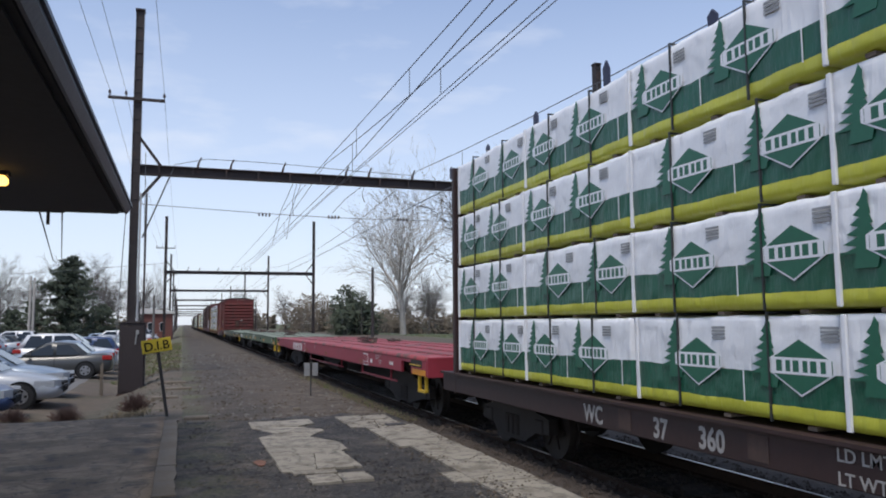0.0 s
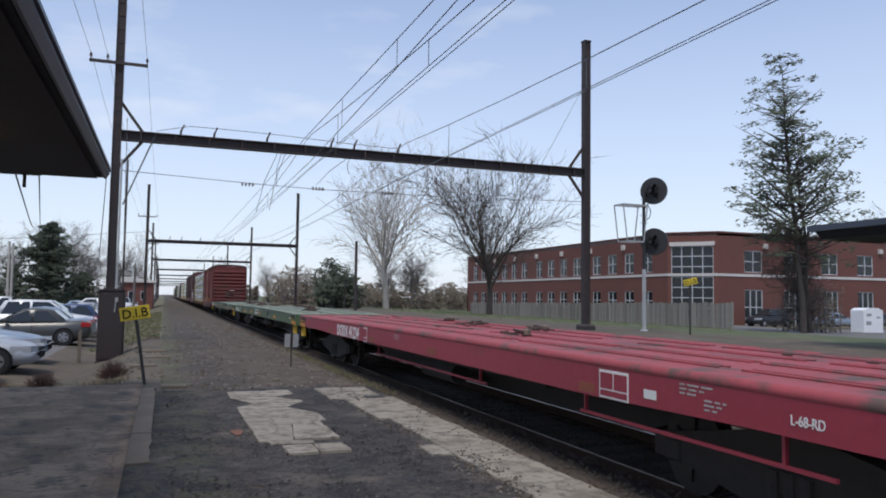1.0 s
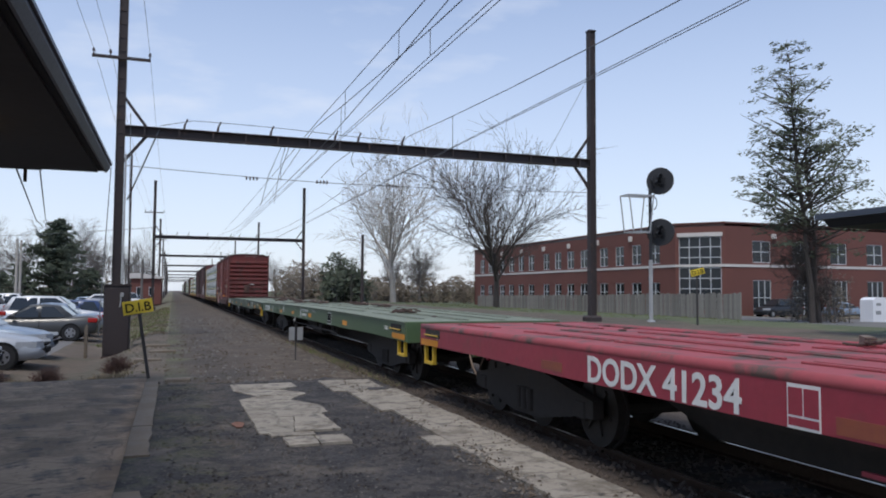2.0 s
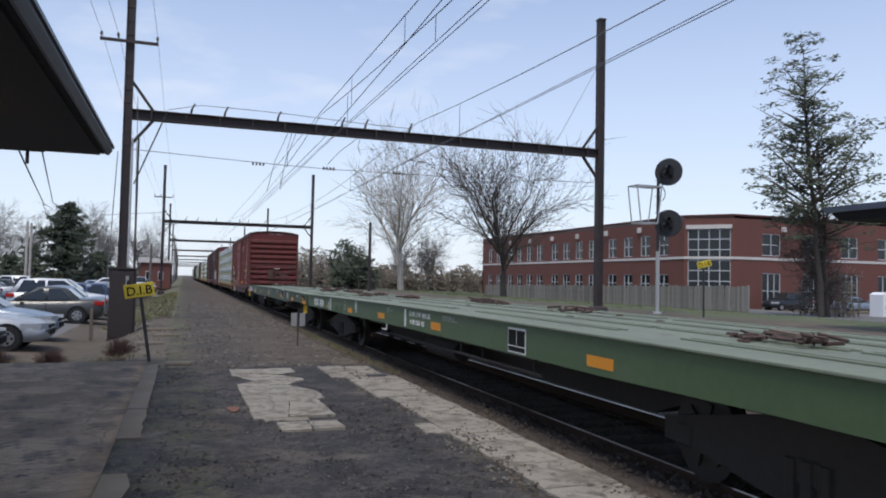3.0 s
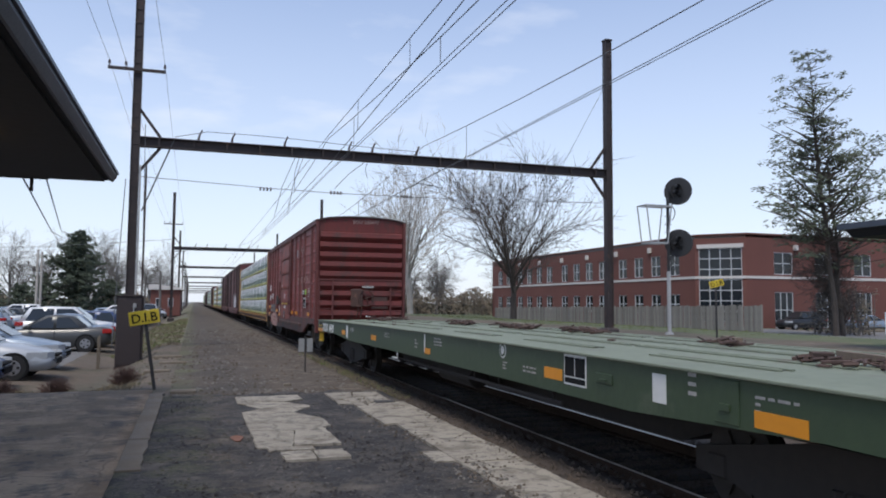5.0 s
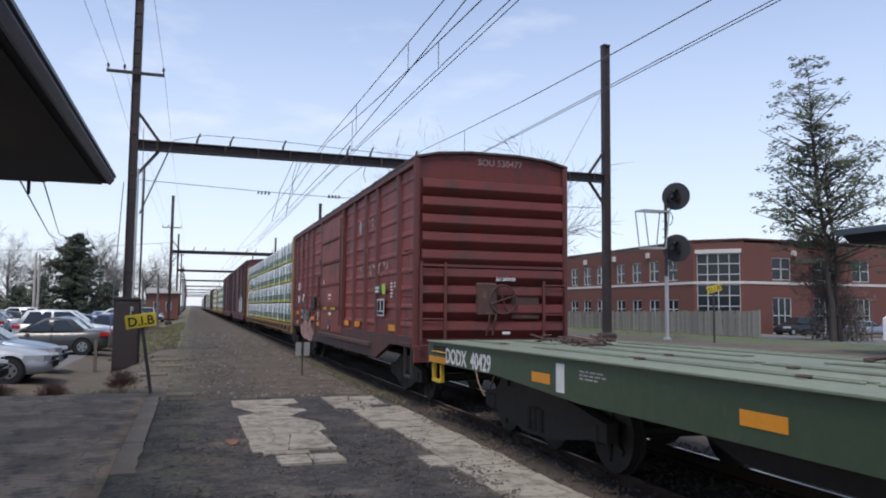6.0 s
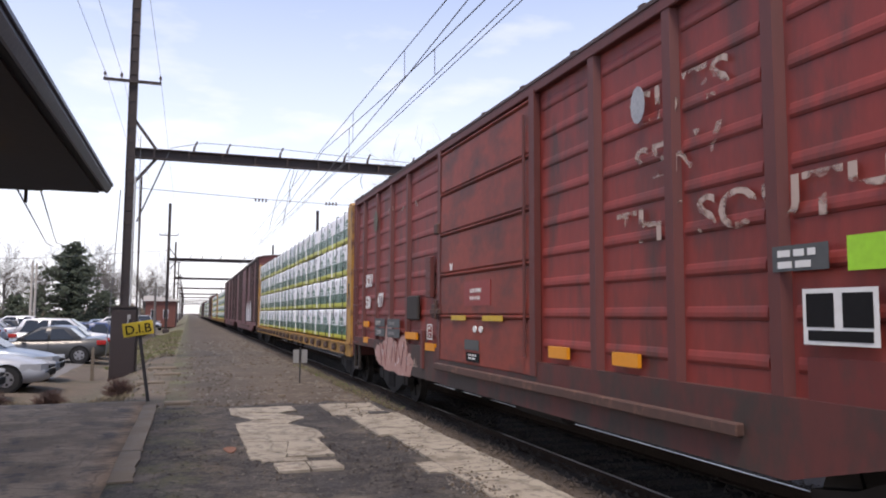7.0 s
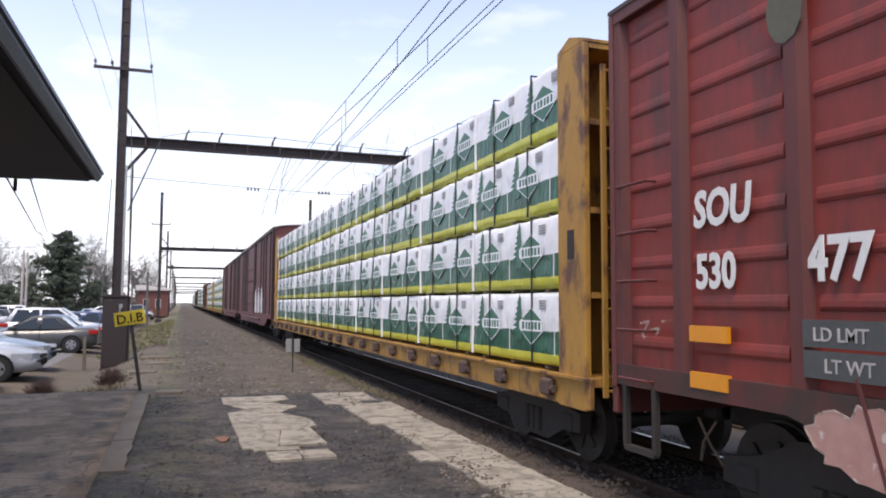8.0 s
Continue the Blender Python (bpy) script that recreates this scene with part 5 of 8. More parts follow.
def boxcar(u, length, mats, label, near=True, graffiti=True, tall=0.0):
    car = rail_car("boxcar", u, label, "boxcar")
    side_m, rib_m, door_m, end_m = mats
    w, z0, ze, zp = 1.50, 1.07, 4.42 + tall, 4.64 + tall
    door = (length * 0.405, length * 0.6115)
    # side sheets, stepped between the posts
    posts = [0.05, 1.2, 2.95, 4.1, 5.35] + ([12.02, 13.22, 14.39, 15.61, length - 0.05] if near else [door[1] + 1.1, door[1] + 2.2, door[1] + 3.25, door[1] + 4.6, length - 0.05])
    for s in (-1, 1):
        body = part("side_wall", made(lambda bm: box(bm, min(s * (w - 0.07), s * (w - 0.11)), max(s * (w - 0.07), s * (w - 0.11)), 0.02, length - 0.02, z0, ze)), side_m, car)
        part("side_sill", made(lambda bm: slab(bm, [(0.0, z0 - 0.02), (1.6, z0 - 0.02), (2.9, 0.69), (length - 3.3, 0.69), (length - 2.0, z0 - 0.02), (length, z0 - 0.02), (length, z0 + 0.16), (0.0, z0 + 0.16)], 0, min(s * w, s * (w - 0.09)), max(s * w, s * (w - 0.09)))), "box_sill" if near else end_m, car)
        spans_y = sorted(posts + list(door))
        for a, b in zip(spans_y, spans_y[1:]):
            if b - a < 0.5 or (a >= door[0] - 0.01 and b <= door[1] + 0.01):
                continue
            n = 9
            for k in range(n):
                za, zb = z0 + 0.2 + (ze - z0 - 0.3) * k / n, z0 + 0.2 + (ze - z0 - 0.3) * (k + 1) / n
                if not near and (k % 3 or s > 0):
                    continue
                # a rounded bead pressed out of the sheet, short of the posts
                zc = (za + zb) / 2
                prof = [(-0.078, zc - 0.060), (-0.062, zc - 0.050), (-0.054, zc - 0.028), (-0.055, zc + 0.005), (-0.064, zc + 0.040), (-0.078, zc + 0.070)]
                part("panel_rib", made(lambda bm: slab(bm, [(s * (w + d), z) for d, z in prof], 1, a + 0.13, b - 0.13)), side_m, body)
        if near or s < 0:
            for y in posts:
                part("side_post", made(lambda bm: slab(bm, [(s * (w - 0.09), y - 0.10), (s * (w - 0.09), y + 0.10), (s * w, y + 0.055), (s * w, y - 0.055)], 2, z0 + 0.16, ze - 0.06)), rib_m, car)
        part("top_chord", made(lambda bm: box(bm, min(s * (w - 0.10), s * (w + 0.01)), max(s * (w - 0.10), s * (w + 0.01)), 0, length, ze - 0.09, ze + 0.03, 0.01)), rib_m, car)
        # sliding door
        dr = part("door", made(lambda bm: box(bm, min(s * (w - 0.075), s * (w - 0.015)), max(s * (w - 0.075), s * (w - 0.015)), door[0], door[1], z0 - 0.05, ze - 0.14)), door_m, car, "orange-red sliding door with dark stains")
        edges = [z0 - 0.05, 1.72, 2.35, 2.98, 3.61, ze - 0.16]
        for za, zb in zip(edges, edges[1:]):
            part("door_panel", made(lambda bm: slab(bm, [(s * (w - 0.016), za + 0.05), (s * (w + 0.004), za + 0.045), (s * (w + 0.010), za + 0.06), (s * (w + 0.002), zb - 0.03), (s * (w - 0.016), zb - 0.025)], 1, door[0] + 0.09, door[1] - 0.09)), door_m, dr)
            part("door_lip", made(lambda bm: slab(bm, [(s * (w - 0.014), zb - 0.02), (s * (w + 0.022), zb + 0.005), (s * (w + 0.022), zb + 0.02), (s * (w - 0.014), zb + 0.035)], 1, door[0] + 0.07, door[1] - 0.07)), door_m, dr)
        [part("door_post", made(lambda bm: box(bm, min(s * (w - 0.06), s * (w + 0.02)), max(s * (w - 0.06), s * (w + 0.02)), y - 0.07, y + 0.07, z0, ze - 0.05)), rib_m, car) for y in door]
        part("door_bar", made(lambda bm: tube(bm, (s * (w + 0.035), door[0] + 0.18, z0 + 0.2), (s * (w + 0.035), door[0] + 0.18, ze - 0.3), 0.018, n=6)), rib_m, dr)
        part("door_track", made(lambda bm: box(bm, min(s * (w - 0.05), s * (w + 0.07)), max(s * (w - 0.05), s * (w + 0.07)), door[0] - 3.4, door[1] + 0.05, z0 - 0.16, z0 - 0.065, 0.01)), "rust_track", car, "rusty door track")
    # ends: pressed ribs lying across
    for y, s in ((0, -1), (length, 1)):
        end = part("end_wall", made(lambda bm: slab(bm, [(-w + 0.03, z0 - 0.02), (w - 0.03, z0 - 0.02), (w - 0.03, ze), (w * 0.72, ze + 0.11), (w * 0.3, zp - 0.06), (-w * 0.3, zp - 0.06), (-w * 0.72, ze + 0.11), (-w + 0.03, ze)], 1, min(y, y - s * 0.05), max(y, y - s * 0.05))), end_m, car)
        n = 9
        for k in range(n):
            za, zb = z0 + 0.15 + (ze - z0 - 0.48) * k / n, z0 + 0.15 + (ze - z0 - 0.48) * (k + 1) / n
            h = zb - za
            prof = [(y, za), (y + s * 0.115, za + 0.40 * h), (y + s * 0.125, za + 0.48 * h), (y + s * 0.10, za + 0.90 * h), (y, zb)]
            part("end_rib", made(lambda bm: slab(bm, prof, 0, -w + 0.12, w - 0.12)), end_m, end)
        for x in (-1, 1):
            part("corner_post", made(lambda bm: box(bm, x * (w - 0.03) - 0.05, x * (w - 0.03) + 0.05, min(y, y + s * 0.06), max(y, y + s * 0.06), z0 - 0.05, ze + 0.02, 0.012)), rib_m, end)
        part("end_sill", made(lambda bm: box(bm, -w, w, min(y, y + s * 0.08), max(y, y + s * 0.08), z0 - 0.28, z0 + 0.02, 0.01)), rib_m, end)
        if near:
            for i in range(8):
                xq = -1.25 + 0.357 * i
                zq = ze + (0.0 if abs(xq) > 1.2 else 0.06)
                part("rivet_plate", made(lambda bm: box(bm, xq - 0.05, xq + 0.05, min(y, y + s * 0.012), max(y, y + s * 0.012), zq - 0.02, zq + 0.02)), "rust_track", end)
        part("end_beam", made(lambda bm: box(bm, -w + 0.1, w - 0.1, min(y, y + s * 0.11), max(y, y + s * 0.11), z0 + 1.42, z0 + 1.47)), rib_m, end)
        if near:
            ladder("end_ladder", car, -w + 0.32, y + s * 0.15, z0 - 0.05, z0 + 1.5, 0.45, 4, "x", rib_m)
            ladder("end_ladder", car, w - 0.3, y + s * 0.15, z0 - 0.05, z0 + 1.2, 0.45, 3, "x", rib_m)
            for k in range(5):
                zz = z0 + 0.05 + 0.42 * k
                part("grab_iron", made(lambda bm: (tube(bm, (-w - 0.05, y - s * 0.10, zz), (-w - 0.05, y - s * 0.55, zz), 0.014, n=6), [tube(bm, (-w - 0.05, y - s * q, zz), (-w + 0.05, y - s * q, zz), 0.012, n=6) for q in (0.10, 0.55)])), rib_m, car)
            bw = part("brake_wheel", made(lambda bm: loft_ring(bm, (0.15, y + s * 0.17, z0 + 0.85), 0.26, 0.018)), "rust_track", end, "rusty hand brake wheel")
            for a in (0.3, 1.9, 3.5, 5.1):
                part("spoke", made(lambda bm: tube(bm, (0.15, y + s * 0.17, z0 + 0.85), (0.15 + 0.26 * math.cos(a), y + s * 0.17, z0 + 0.85 + 0.26 * math.sin(a)), 0.014, n=5)), "rust_track", bw)
            part("gear_box", made(lambda bm: (box(bm, -0.35, 0.05, min(y, y + s * 0.16), max(y, y + s * 0.16), z0 + 0.55, z0 + 1.15, 0.03), box(bm, 0.35, 0.9, min(y, y + s * 0.10), max(y, y + s * 0.14), z0 + 0.5, z0 + 0.95, 0.01), [tube(bm, (-0.15 + dx, y + s * 0.1, z0 + 0.2), (-0.1 + dx, y + s * 0.17, z0 + 0.6), 0.02, n=6) for dx in (0, 0.12)])), "rust_track", end, "greasy brown brake gear housing")
            part("crossover_step", made(lambda bm: box(bm, -0.8, 0.9, min(y, y + s * 0.3), max(y, y + s * 0.3), z0 + 0.02, z0 + 0.06)), rib_m, end)
            part("corner_step", made(lambda bm: (bar(bm, (-w + 0.02, y - s * 0.12, z0), (-w + 0.02, y - s * 0.12, 0.52), 0.05, 0.05), bar(bm, (-w + 0.02, y - s * 0.55, z0), (-w + 0.02, y - s * 0.55, 0.52), 0.05, 0.05), bar(bm, (-w + 0.02, y - s * 0.12, 0.52), (-w + 0.02, y - s * 0.55, 0.52), 0.06, 0.05))), "under", car)
    # roof sheets
    roof = part("roof", made(lambda bm: slab(bm, [(-w - 0.02, ze + 0.02), (-w * 0.72, ze + 0.12), (-w * 0.3, zp - 0.05), (w * 0.3, zp - 0.05), (w * 0.72, ze + 0.12), (w + 0.02, ze + 0.02), (w + 0.02, ze + 0.06), (w * 0.72, ze + 0.16), (w * 0.3, zp - 0.01), (-w * 0.3, zp - 0.01), (-w * 0.72, ze + 0.16), (-w - 0.02, ze + 0.06)], 1, -0.06, length + 0.06)), "roof_pale" if tall else "box_roof", car)
    for i in range(13 if near else 5):
        y = length * (i + 0.5) / (13 if near else 5)
        part("roof_seam", made(lambda bm: [slab(bm, [(s * (w + 0.01), ze + 0.055), (s * w * 0.72, ze + 0.155), (s * w * 0.3, zp - 0.012), (s * 0.02, zp - 0.012), (s * 0.02, zp + 0.02), (s * w * 0.3, zp + 0.02), (s * w * 0.72, ze + 0.19), (s * (w + 0.01), ze + 0.09)], 1, y - 0.04, y + 0.04) for s in (-1, 1)]), "roof_pale" if tall else "box_roof", roof)
    part("underframe", made(lambda bm: (box(bm, -0.3, 0.3, 0.2, length - 0.2, 0.62, z0), box(bm, -1.3, 1.3, length * 0.3, length * 0.68, 0.75, z0 - 0.02), tube(bm, (-0.9, length * 0.42, 0.62), (-0.9, length * 0.5, 0.62), 0.16, n=10))), "under", car)
    couplers(car, length)
    for y in (2.0, length - 2.0):
        truck(car, y, 2, spin=near)
    if near:
        x = -w - 0.003
        words("SOU", 0.38, car, facing_platform(x + 0.036, length - 1.06, 2.36), squeeze=0.82, bold=0.034, slant=0.12)
        words("530", 0.36, car, facing_platform(x + 0.036, length - 1.08, 1.89), squeeze=0.82, bold=0.034)
        words("477", 0.38, car, facing_platform(x + 0.036, length - 2.17, 1.92), squeeze=0.86, bold=0.034)
        for yy, n in ((length - 2.16, 0.80), (length - 3.16, 0.92)):
            for zz in (1.50, 1.31):
                pl = part("panel", made(lambda bm: box(bm, x - 0.004, x, yy - n, yy, zz, zz + 0.17)), "slate_panel", car, "dark grey stencil panel")
                if yy < length - 3:
                    stripes("stencil", pl, x - 0.004, yy - 0.12, zz + 0.11, 1, "slate_mark", 0.06, lengths=(0.42,))
        words("LD LMT", 0.12, car, facing_platform(x - 0.006, length - 2.24, 1.54), "letter_grey")
        words("LT WT", 0.12, car, facing_platform(x - 0.006, length - 2.32, 1.35), "letter_grey")
        for yy, zz, n in ((length - 1.04, 1.48, 0.42), (length - 1.04, 1.13, 0.42), (10.81, 1.17, 0.49), (12.04, 1.32, 0.70), (5.0, 1.30, 0.42), (6.3, 1.30, 0.42), (1.74, 1.30, 0.45)):
            part("reflector", made(lambda bm: box(bm, x - 0.006, x + 0.033, yy - n, yy, zz, zz + 0.12)), "orange_tape", car, "orange reflective strip")
        for yy, n in ((9.43, 0.60), (8.19, 0.68)):
            part("reflector", made(lambda bm: box(bm, x - 0.032, x - 0.024, yy - n, yy, 1.675, 1.745)), "yellow_step", car, "scuffed yellow reflective strip")
        # remains of old slogan lettering
        for txt, yy, zz, size in (("GIVES", 4.75, 3.44, 0.42), ("SERV", 4.65, 2.94, 0.42), ("THE SOUTH", 4.95, 2.40, 0.42), ("R", 14.6, 3.6, 0.4), ("N", 13.5, 3.6, 0.4), ("S", 12.5, 3.5, 0.4), ("Y", 11.6, 3.5, 0.4)):
            words(txt, size, car, facing_platform(x + 0.036, yy, zz), "letter_worn", 0.001, 1.3)
        part("patch", made(lambda bm: slab(bm, [(4.52 + 0.11 * math.cos(a), 3.62 + 0.17 * math.sin(a)) for a in [i * 0.524 for i in range(12)]], 0, x - 0.004, x)), "print_grey", car, "grey painted-out spot")
        part("label_square", made(lambda bm: box(bm, x - 0.004, x, 2.06, 2.34, 2.03, 2.24)), "lime", car, "lime green square tag")
        pl = part("panel", made(lambda bm: box(bm, x - 0.004, x, 2.14, 2.70, 1.58, 1.93)), "lettering", car)
        for q in (0.05, 0.33):
            part("panel_field", made(lambda bm: box(bm, x - 0.007, x - 0.004, 2.14 + q - 0.015, 2.14 + q + 0.20, 1.69, 1.90)), "ink", pl)
        part("panel_field", made(lambda bm: box(bm, x - 0.007, x - 0.004, 2.18, 2.66, 1.605, 1.67)), "ink", pl)
        part("panel", made(lambda bm: box(bm, x - 0.004, x, 2.48, 2.95, 2.05, 2.22)), "slate_panel", car)
        stripes("stencil", car, x - 0.005, 2.90, 2.19, 2, lengths=(0.32, 0.28), h=0.045)
        part("red_field", made(lambda bm: box(bm, x + 0.02, x + 0.028, 1.35, 2.70, 1.22, 1.50)), "box_end", car, "brighter repainted field")
        for yy, zz, rows, ln in ((1.70, 2.25, 5, (0.18, 0.16, 0.2)), (1.42, 2.25, 2, (0.16, 0.18)), (1.7, 1.15, 1, (0.5,)), (length - 1.3, 1.17, 1, (0.75,))):
            stripes("stencil", car, x - 0.03 if abs(yy - door[0] - 1.4) < 0.1 else x + 0.02, yy, zz, rows, lengths=ln, h=0.035)
        part("red_field", made(lambda bm: box(bm, x - 0.012, x - 0.002, 7.95, 8.92, 1.88, 2.22)), "red_field", car, "brighter repainted red field")
        words("DOOR OPENING", 0.078, car, facing_platform(x - 0.013, 8.70, 2.06), squeeze=0.72, bold=0.02)
        words("W 10-4  H 10-0", 0.078, car, facing_platform(x - 0.013, 8.70, 1.955), squeeze=0.74, bold=0.02)
        for yy in (8.50, 8.28):
            part("seal_plate", made(lambda bm: slab(bm, [(yy + 0.065 * math.cos(a), 1.56 + 0.045 * math.sin(a)) for a in [i * 0.524 for i in range(12)]], 0, x - 0.022, x - 0.006)), "lettering", car, "small pale oval plate")
        part("dark_plate", made(lambda bm: box(bm, x - 0.018, x - 0.008, 8.36, 8.90, 1.27, 1.41)), "slate_panel", car, "dark painted plate")
        pl = part("dark_plate", made(lambda bm: box(bm, x - 0.018, x - 0.008, 8.34, 8.84, 1.11, 1.235)), "ink", car, "black plate with small stencil")
        stripes("stencil", pl, x - 0.018, 8.74, 1.215, 2, lengths=(0.32, 0.26), h=0.025, gap=0.02)
        part("paper_tag", made(lambda bm: slab(bm, [(9.55, 2.42), (9.46, 2.42), (9.44, 2.53), (9.48, 2.50), (9.52, 2.50), (9.56, 2.53)], 0, x - 0.014, x - 0.006)), "lettering", car, "torn white paper tag")
        part("door_hasp", made(lambda bm: (box(bm, x - 0.06, x + 0.02, door[1] - 0.10, door[1] + 0.30, 1.76, 1.84, 0.01), tube(bm, (x - 0.05, door[1] + 0.02, 1.68), (x - 0.05, door[1] + 0.02, 1.98), 0.025, n=8), box(bm, x - 0.04, x + 0.02, door[1] + 0.12, door[1] + 0.30, 1.70, 1.92, 0.01))), "rust_track", car, "rusty door hasp and pin")
        part("door_hasp", made(lambda bm: box(bm, x - 0.05, x + 0.02, door[1] - 0.03, door[1] + 0.16, 3.02, 3.20, 0.02)), "rust_track", car, "rusty upper hasp")
        part("plate_mark", made(lambda bm: [box(bm, x - 0.006, x - 0.002, a0, a1, c0, c1) for a0, a1, c0, c1 in ((10.43, 10.45, 1.35, 1.60), (10.68, 10.70, 1.35, 1.60), (10.45, 10.68, 1.35, 1.37), (10.45, 10.68, 1.58, 1.60))]), "lettering", car, "white stencilled square outline")
        words("PLATE", 0.055, car, facing_platform(x - 0.004, 10.655, 1.52), squeeze=0.85)
        words("C", 0.12, car, facing_platform(x - 0.004, 10.61, 1.39), bold=0.02)
        part("latch_bar", made(lambda bm: (box(bm, x - 0.045, x + 0.03, 10.43, 10.68, 2.03, 2.70, 0.01), [box(bm, x - 0.052, x - 0.045, 10.47, 10.64, 2.10 + 0.12 * k, 2.15 + 0.12 * k) for k in range(5)])), "box_rib", car, "rusty ribbed placard holder")
        part("latch_box", made(lambda bm: box(bm, x - 0.03, x + 0.03, 11.2, 11.86, 1.66, 2.08, 0.02)), "under", car, "dark square placard board")
        part("door_stop", made(lambda bm: box(bm, x - 0.04, x + 0.03, 10.86, 10.98, 0.86, 1.50, 0.01)), "box_rib", car, "narrow steel stop bar")
        part("patch", made(lambda bm: slab(bm, [(14.42 + 0.16 * math.cos(a), 3.72 + 0.24 * math.sin(a)) for a in [i * 0.524 for i in range(12)]], 0, x - 0.004, x)), "patch_green", car, "grey-green painted-out spot")
        # chalk tag low on the sill
        tag = [(0.0, 0.16), (0.10, 0.20), (0.02, 0.10), (0.10, 0.03), (0.0, 0.0), (0.17, 0.02), (0.14, 0.15), (0.24, 0.10), (0.17, 0.02), (0.28, 0.0), (0.29, 0.15), (0.29, 0.0), (0.36, 0.14), (0.48, 0.15), (0.37, 0.0), (0.52, 0.02)]
        part("graffiti_stroke", made(lambda bm: [bar(bm, (-w - 0.004, 11.75 - a, 0.86 + b), (-w - 0.004, 11.75 - c, 0.86 + d), 0.004, 0.016) for (a, b), (c, d) in zip(tag, tag[1:])]), "letter_worn", car, "thin pale scrawl")
        # writing on the end
        words("D-3 SPRINGS", 0.085, car, pose(0.02, -0.142, z0 + 1.19, 90, 0, 0), "lettering", 0.001, 0.8, bold=0.03)
        words("SOU 530477", 0.17, car, pose(-0.30, -0.012, 4.39, 90, 0, 0), "letter_dull", 0.001)
        part("stencil", made(lambda bm: box(bm, 0.15, 0.3, -0.140, -0.134, z0 + 0.22, z0 + 0.27)), "lettering", car)
    if graffiti:
        rnd = random.Random(int(u))
        if near:
            pts = [(length - 2.3, 0.80), (length - 2.15, 1.0), (length - 2.38, 1.13), (length - 2.7, 1.18), (length - 3.0, 1.24), (length - 3.12, 1.55), (length - 3.3, 1.70), (length - 3.48, 1.60), (length - 3.55, 1.30), (length - 3.95, 1.20), (length - 4.15, 1.34), (length - 4.4, 1.38), (length - 4.6, 1.16), (length - 5.0, 0.95), (length - 4.8, 0.66), (length - 3.3, 0.66), (length - 2.7, 0.72)]
            pts = [(a[0] + (b[0] - a[0]) * q + 0.07 * noise.noise((a[0] * 3, q * 5, 1)) * (q > 0), a[1] + (b[1] - a[1]) * q + 0.07 * noise.noise((a[1] * 3, q * 5, 2)) * (q > 0)) for a, b in zip(pts, pts[1:] + pts[:1]) for q in (0, 0.25, 0.5, 0.75)]
            part("graffiti", made(lambda bm: slab(bm, pts, 0, -w - 0.004, -w - 0.001)), "graffiti", car, "faded pink graffiti field")
            part("graffiti_outline", made(lambda bm: [bar(bm, (-w - 0.004, *p), (-w - 0.004, *q), 0.004, 0.014) for p, q in zip(pts[:48], pts[1:49])]), "letter_worn", car)
            z_lo, z_hi, yy = 0.80, 1.26, length - 2.55
            for i in range(12):
                y2 = yy - rnd.uniform(0.10, 0.26)
                a_, b_ = (z_lo, z_hi) if i % 2 else (z_hi, z_lo)
                part("graffiti_stroke", made(lambda bm: bar(bm, (-w - 0.005, yy, a_ + rnd.uniform(-0.08, 0.1)), (-w - 0.005, y2, b_ + rnd.uniform(-0.08, 0.1)), 0.006, rnd.choice((0.018, 0.025, 0.04)))), rnd.choice(("box_rib", "box_red", "letter_worn", "box_rib")), car)
                yy = y2
            for k, (yy, zz) in enumerate(((length - 0.45, 1.5), (length - 0.6, 1.45), (length - 0.75, 1.52))):
                part("graffiti_stroke", made(lambda bm: [bar(bm, (-w - 0.006, yy + dy0, zz + a), (-w - 0.006, yy + dy1, zz + b), 0.005, 0.02) for dy0, a, dy1, b in ((0.06, 0.1, -0.06, 0.12), (-0.06, 0.12, 0.04, 0), (0.04, 0, -0.07, -0.05))]), "letter_worn", car)
        else:
            for i in range(5):
                yy = length * 0.2 + 0.8 * i
                part("graffiti", made(lambda bm: slab(bm, [(yy, 1.3), (yy + 0.55, 1.25), (yy + 0.6, 2.3 - 0.2 * (i % 3)), (yy + 0.25, 2.6 - 0.3 * (i % 2)), (yy - 0.05, 1.9)], 0, -w - 0.006, -w - 0.001)), "graffiti_grey" if i % 2 else "print_white", car, "pale graffiti letter shape")
    return car


boxcar(83.25, 16.5, ("box_red", "box_rib", "box_door", "box_end"), "weathered red ribbed boxcar with faded lettering and graffiti")
boxcar(127.3, 20.4, ("box_dark", "maroon", "box_dark", "box_dark"), "dark maroon high boxcar with pale graffiti", False, True, 0.62)
boxcar(148.4, 20.4, ("box_dark", "maroon", "box_dark", "box_dark"), "dark maroon high boxcar behind its twin", False, False, 0.62)


# centre-beam cars and their wrapped lumber
ROW_H, FOOT = 0.845, 1.07          # bundle height, load floor above the rail
BUNDLE_L = 2.50


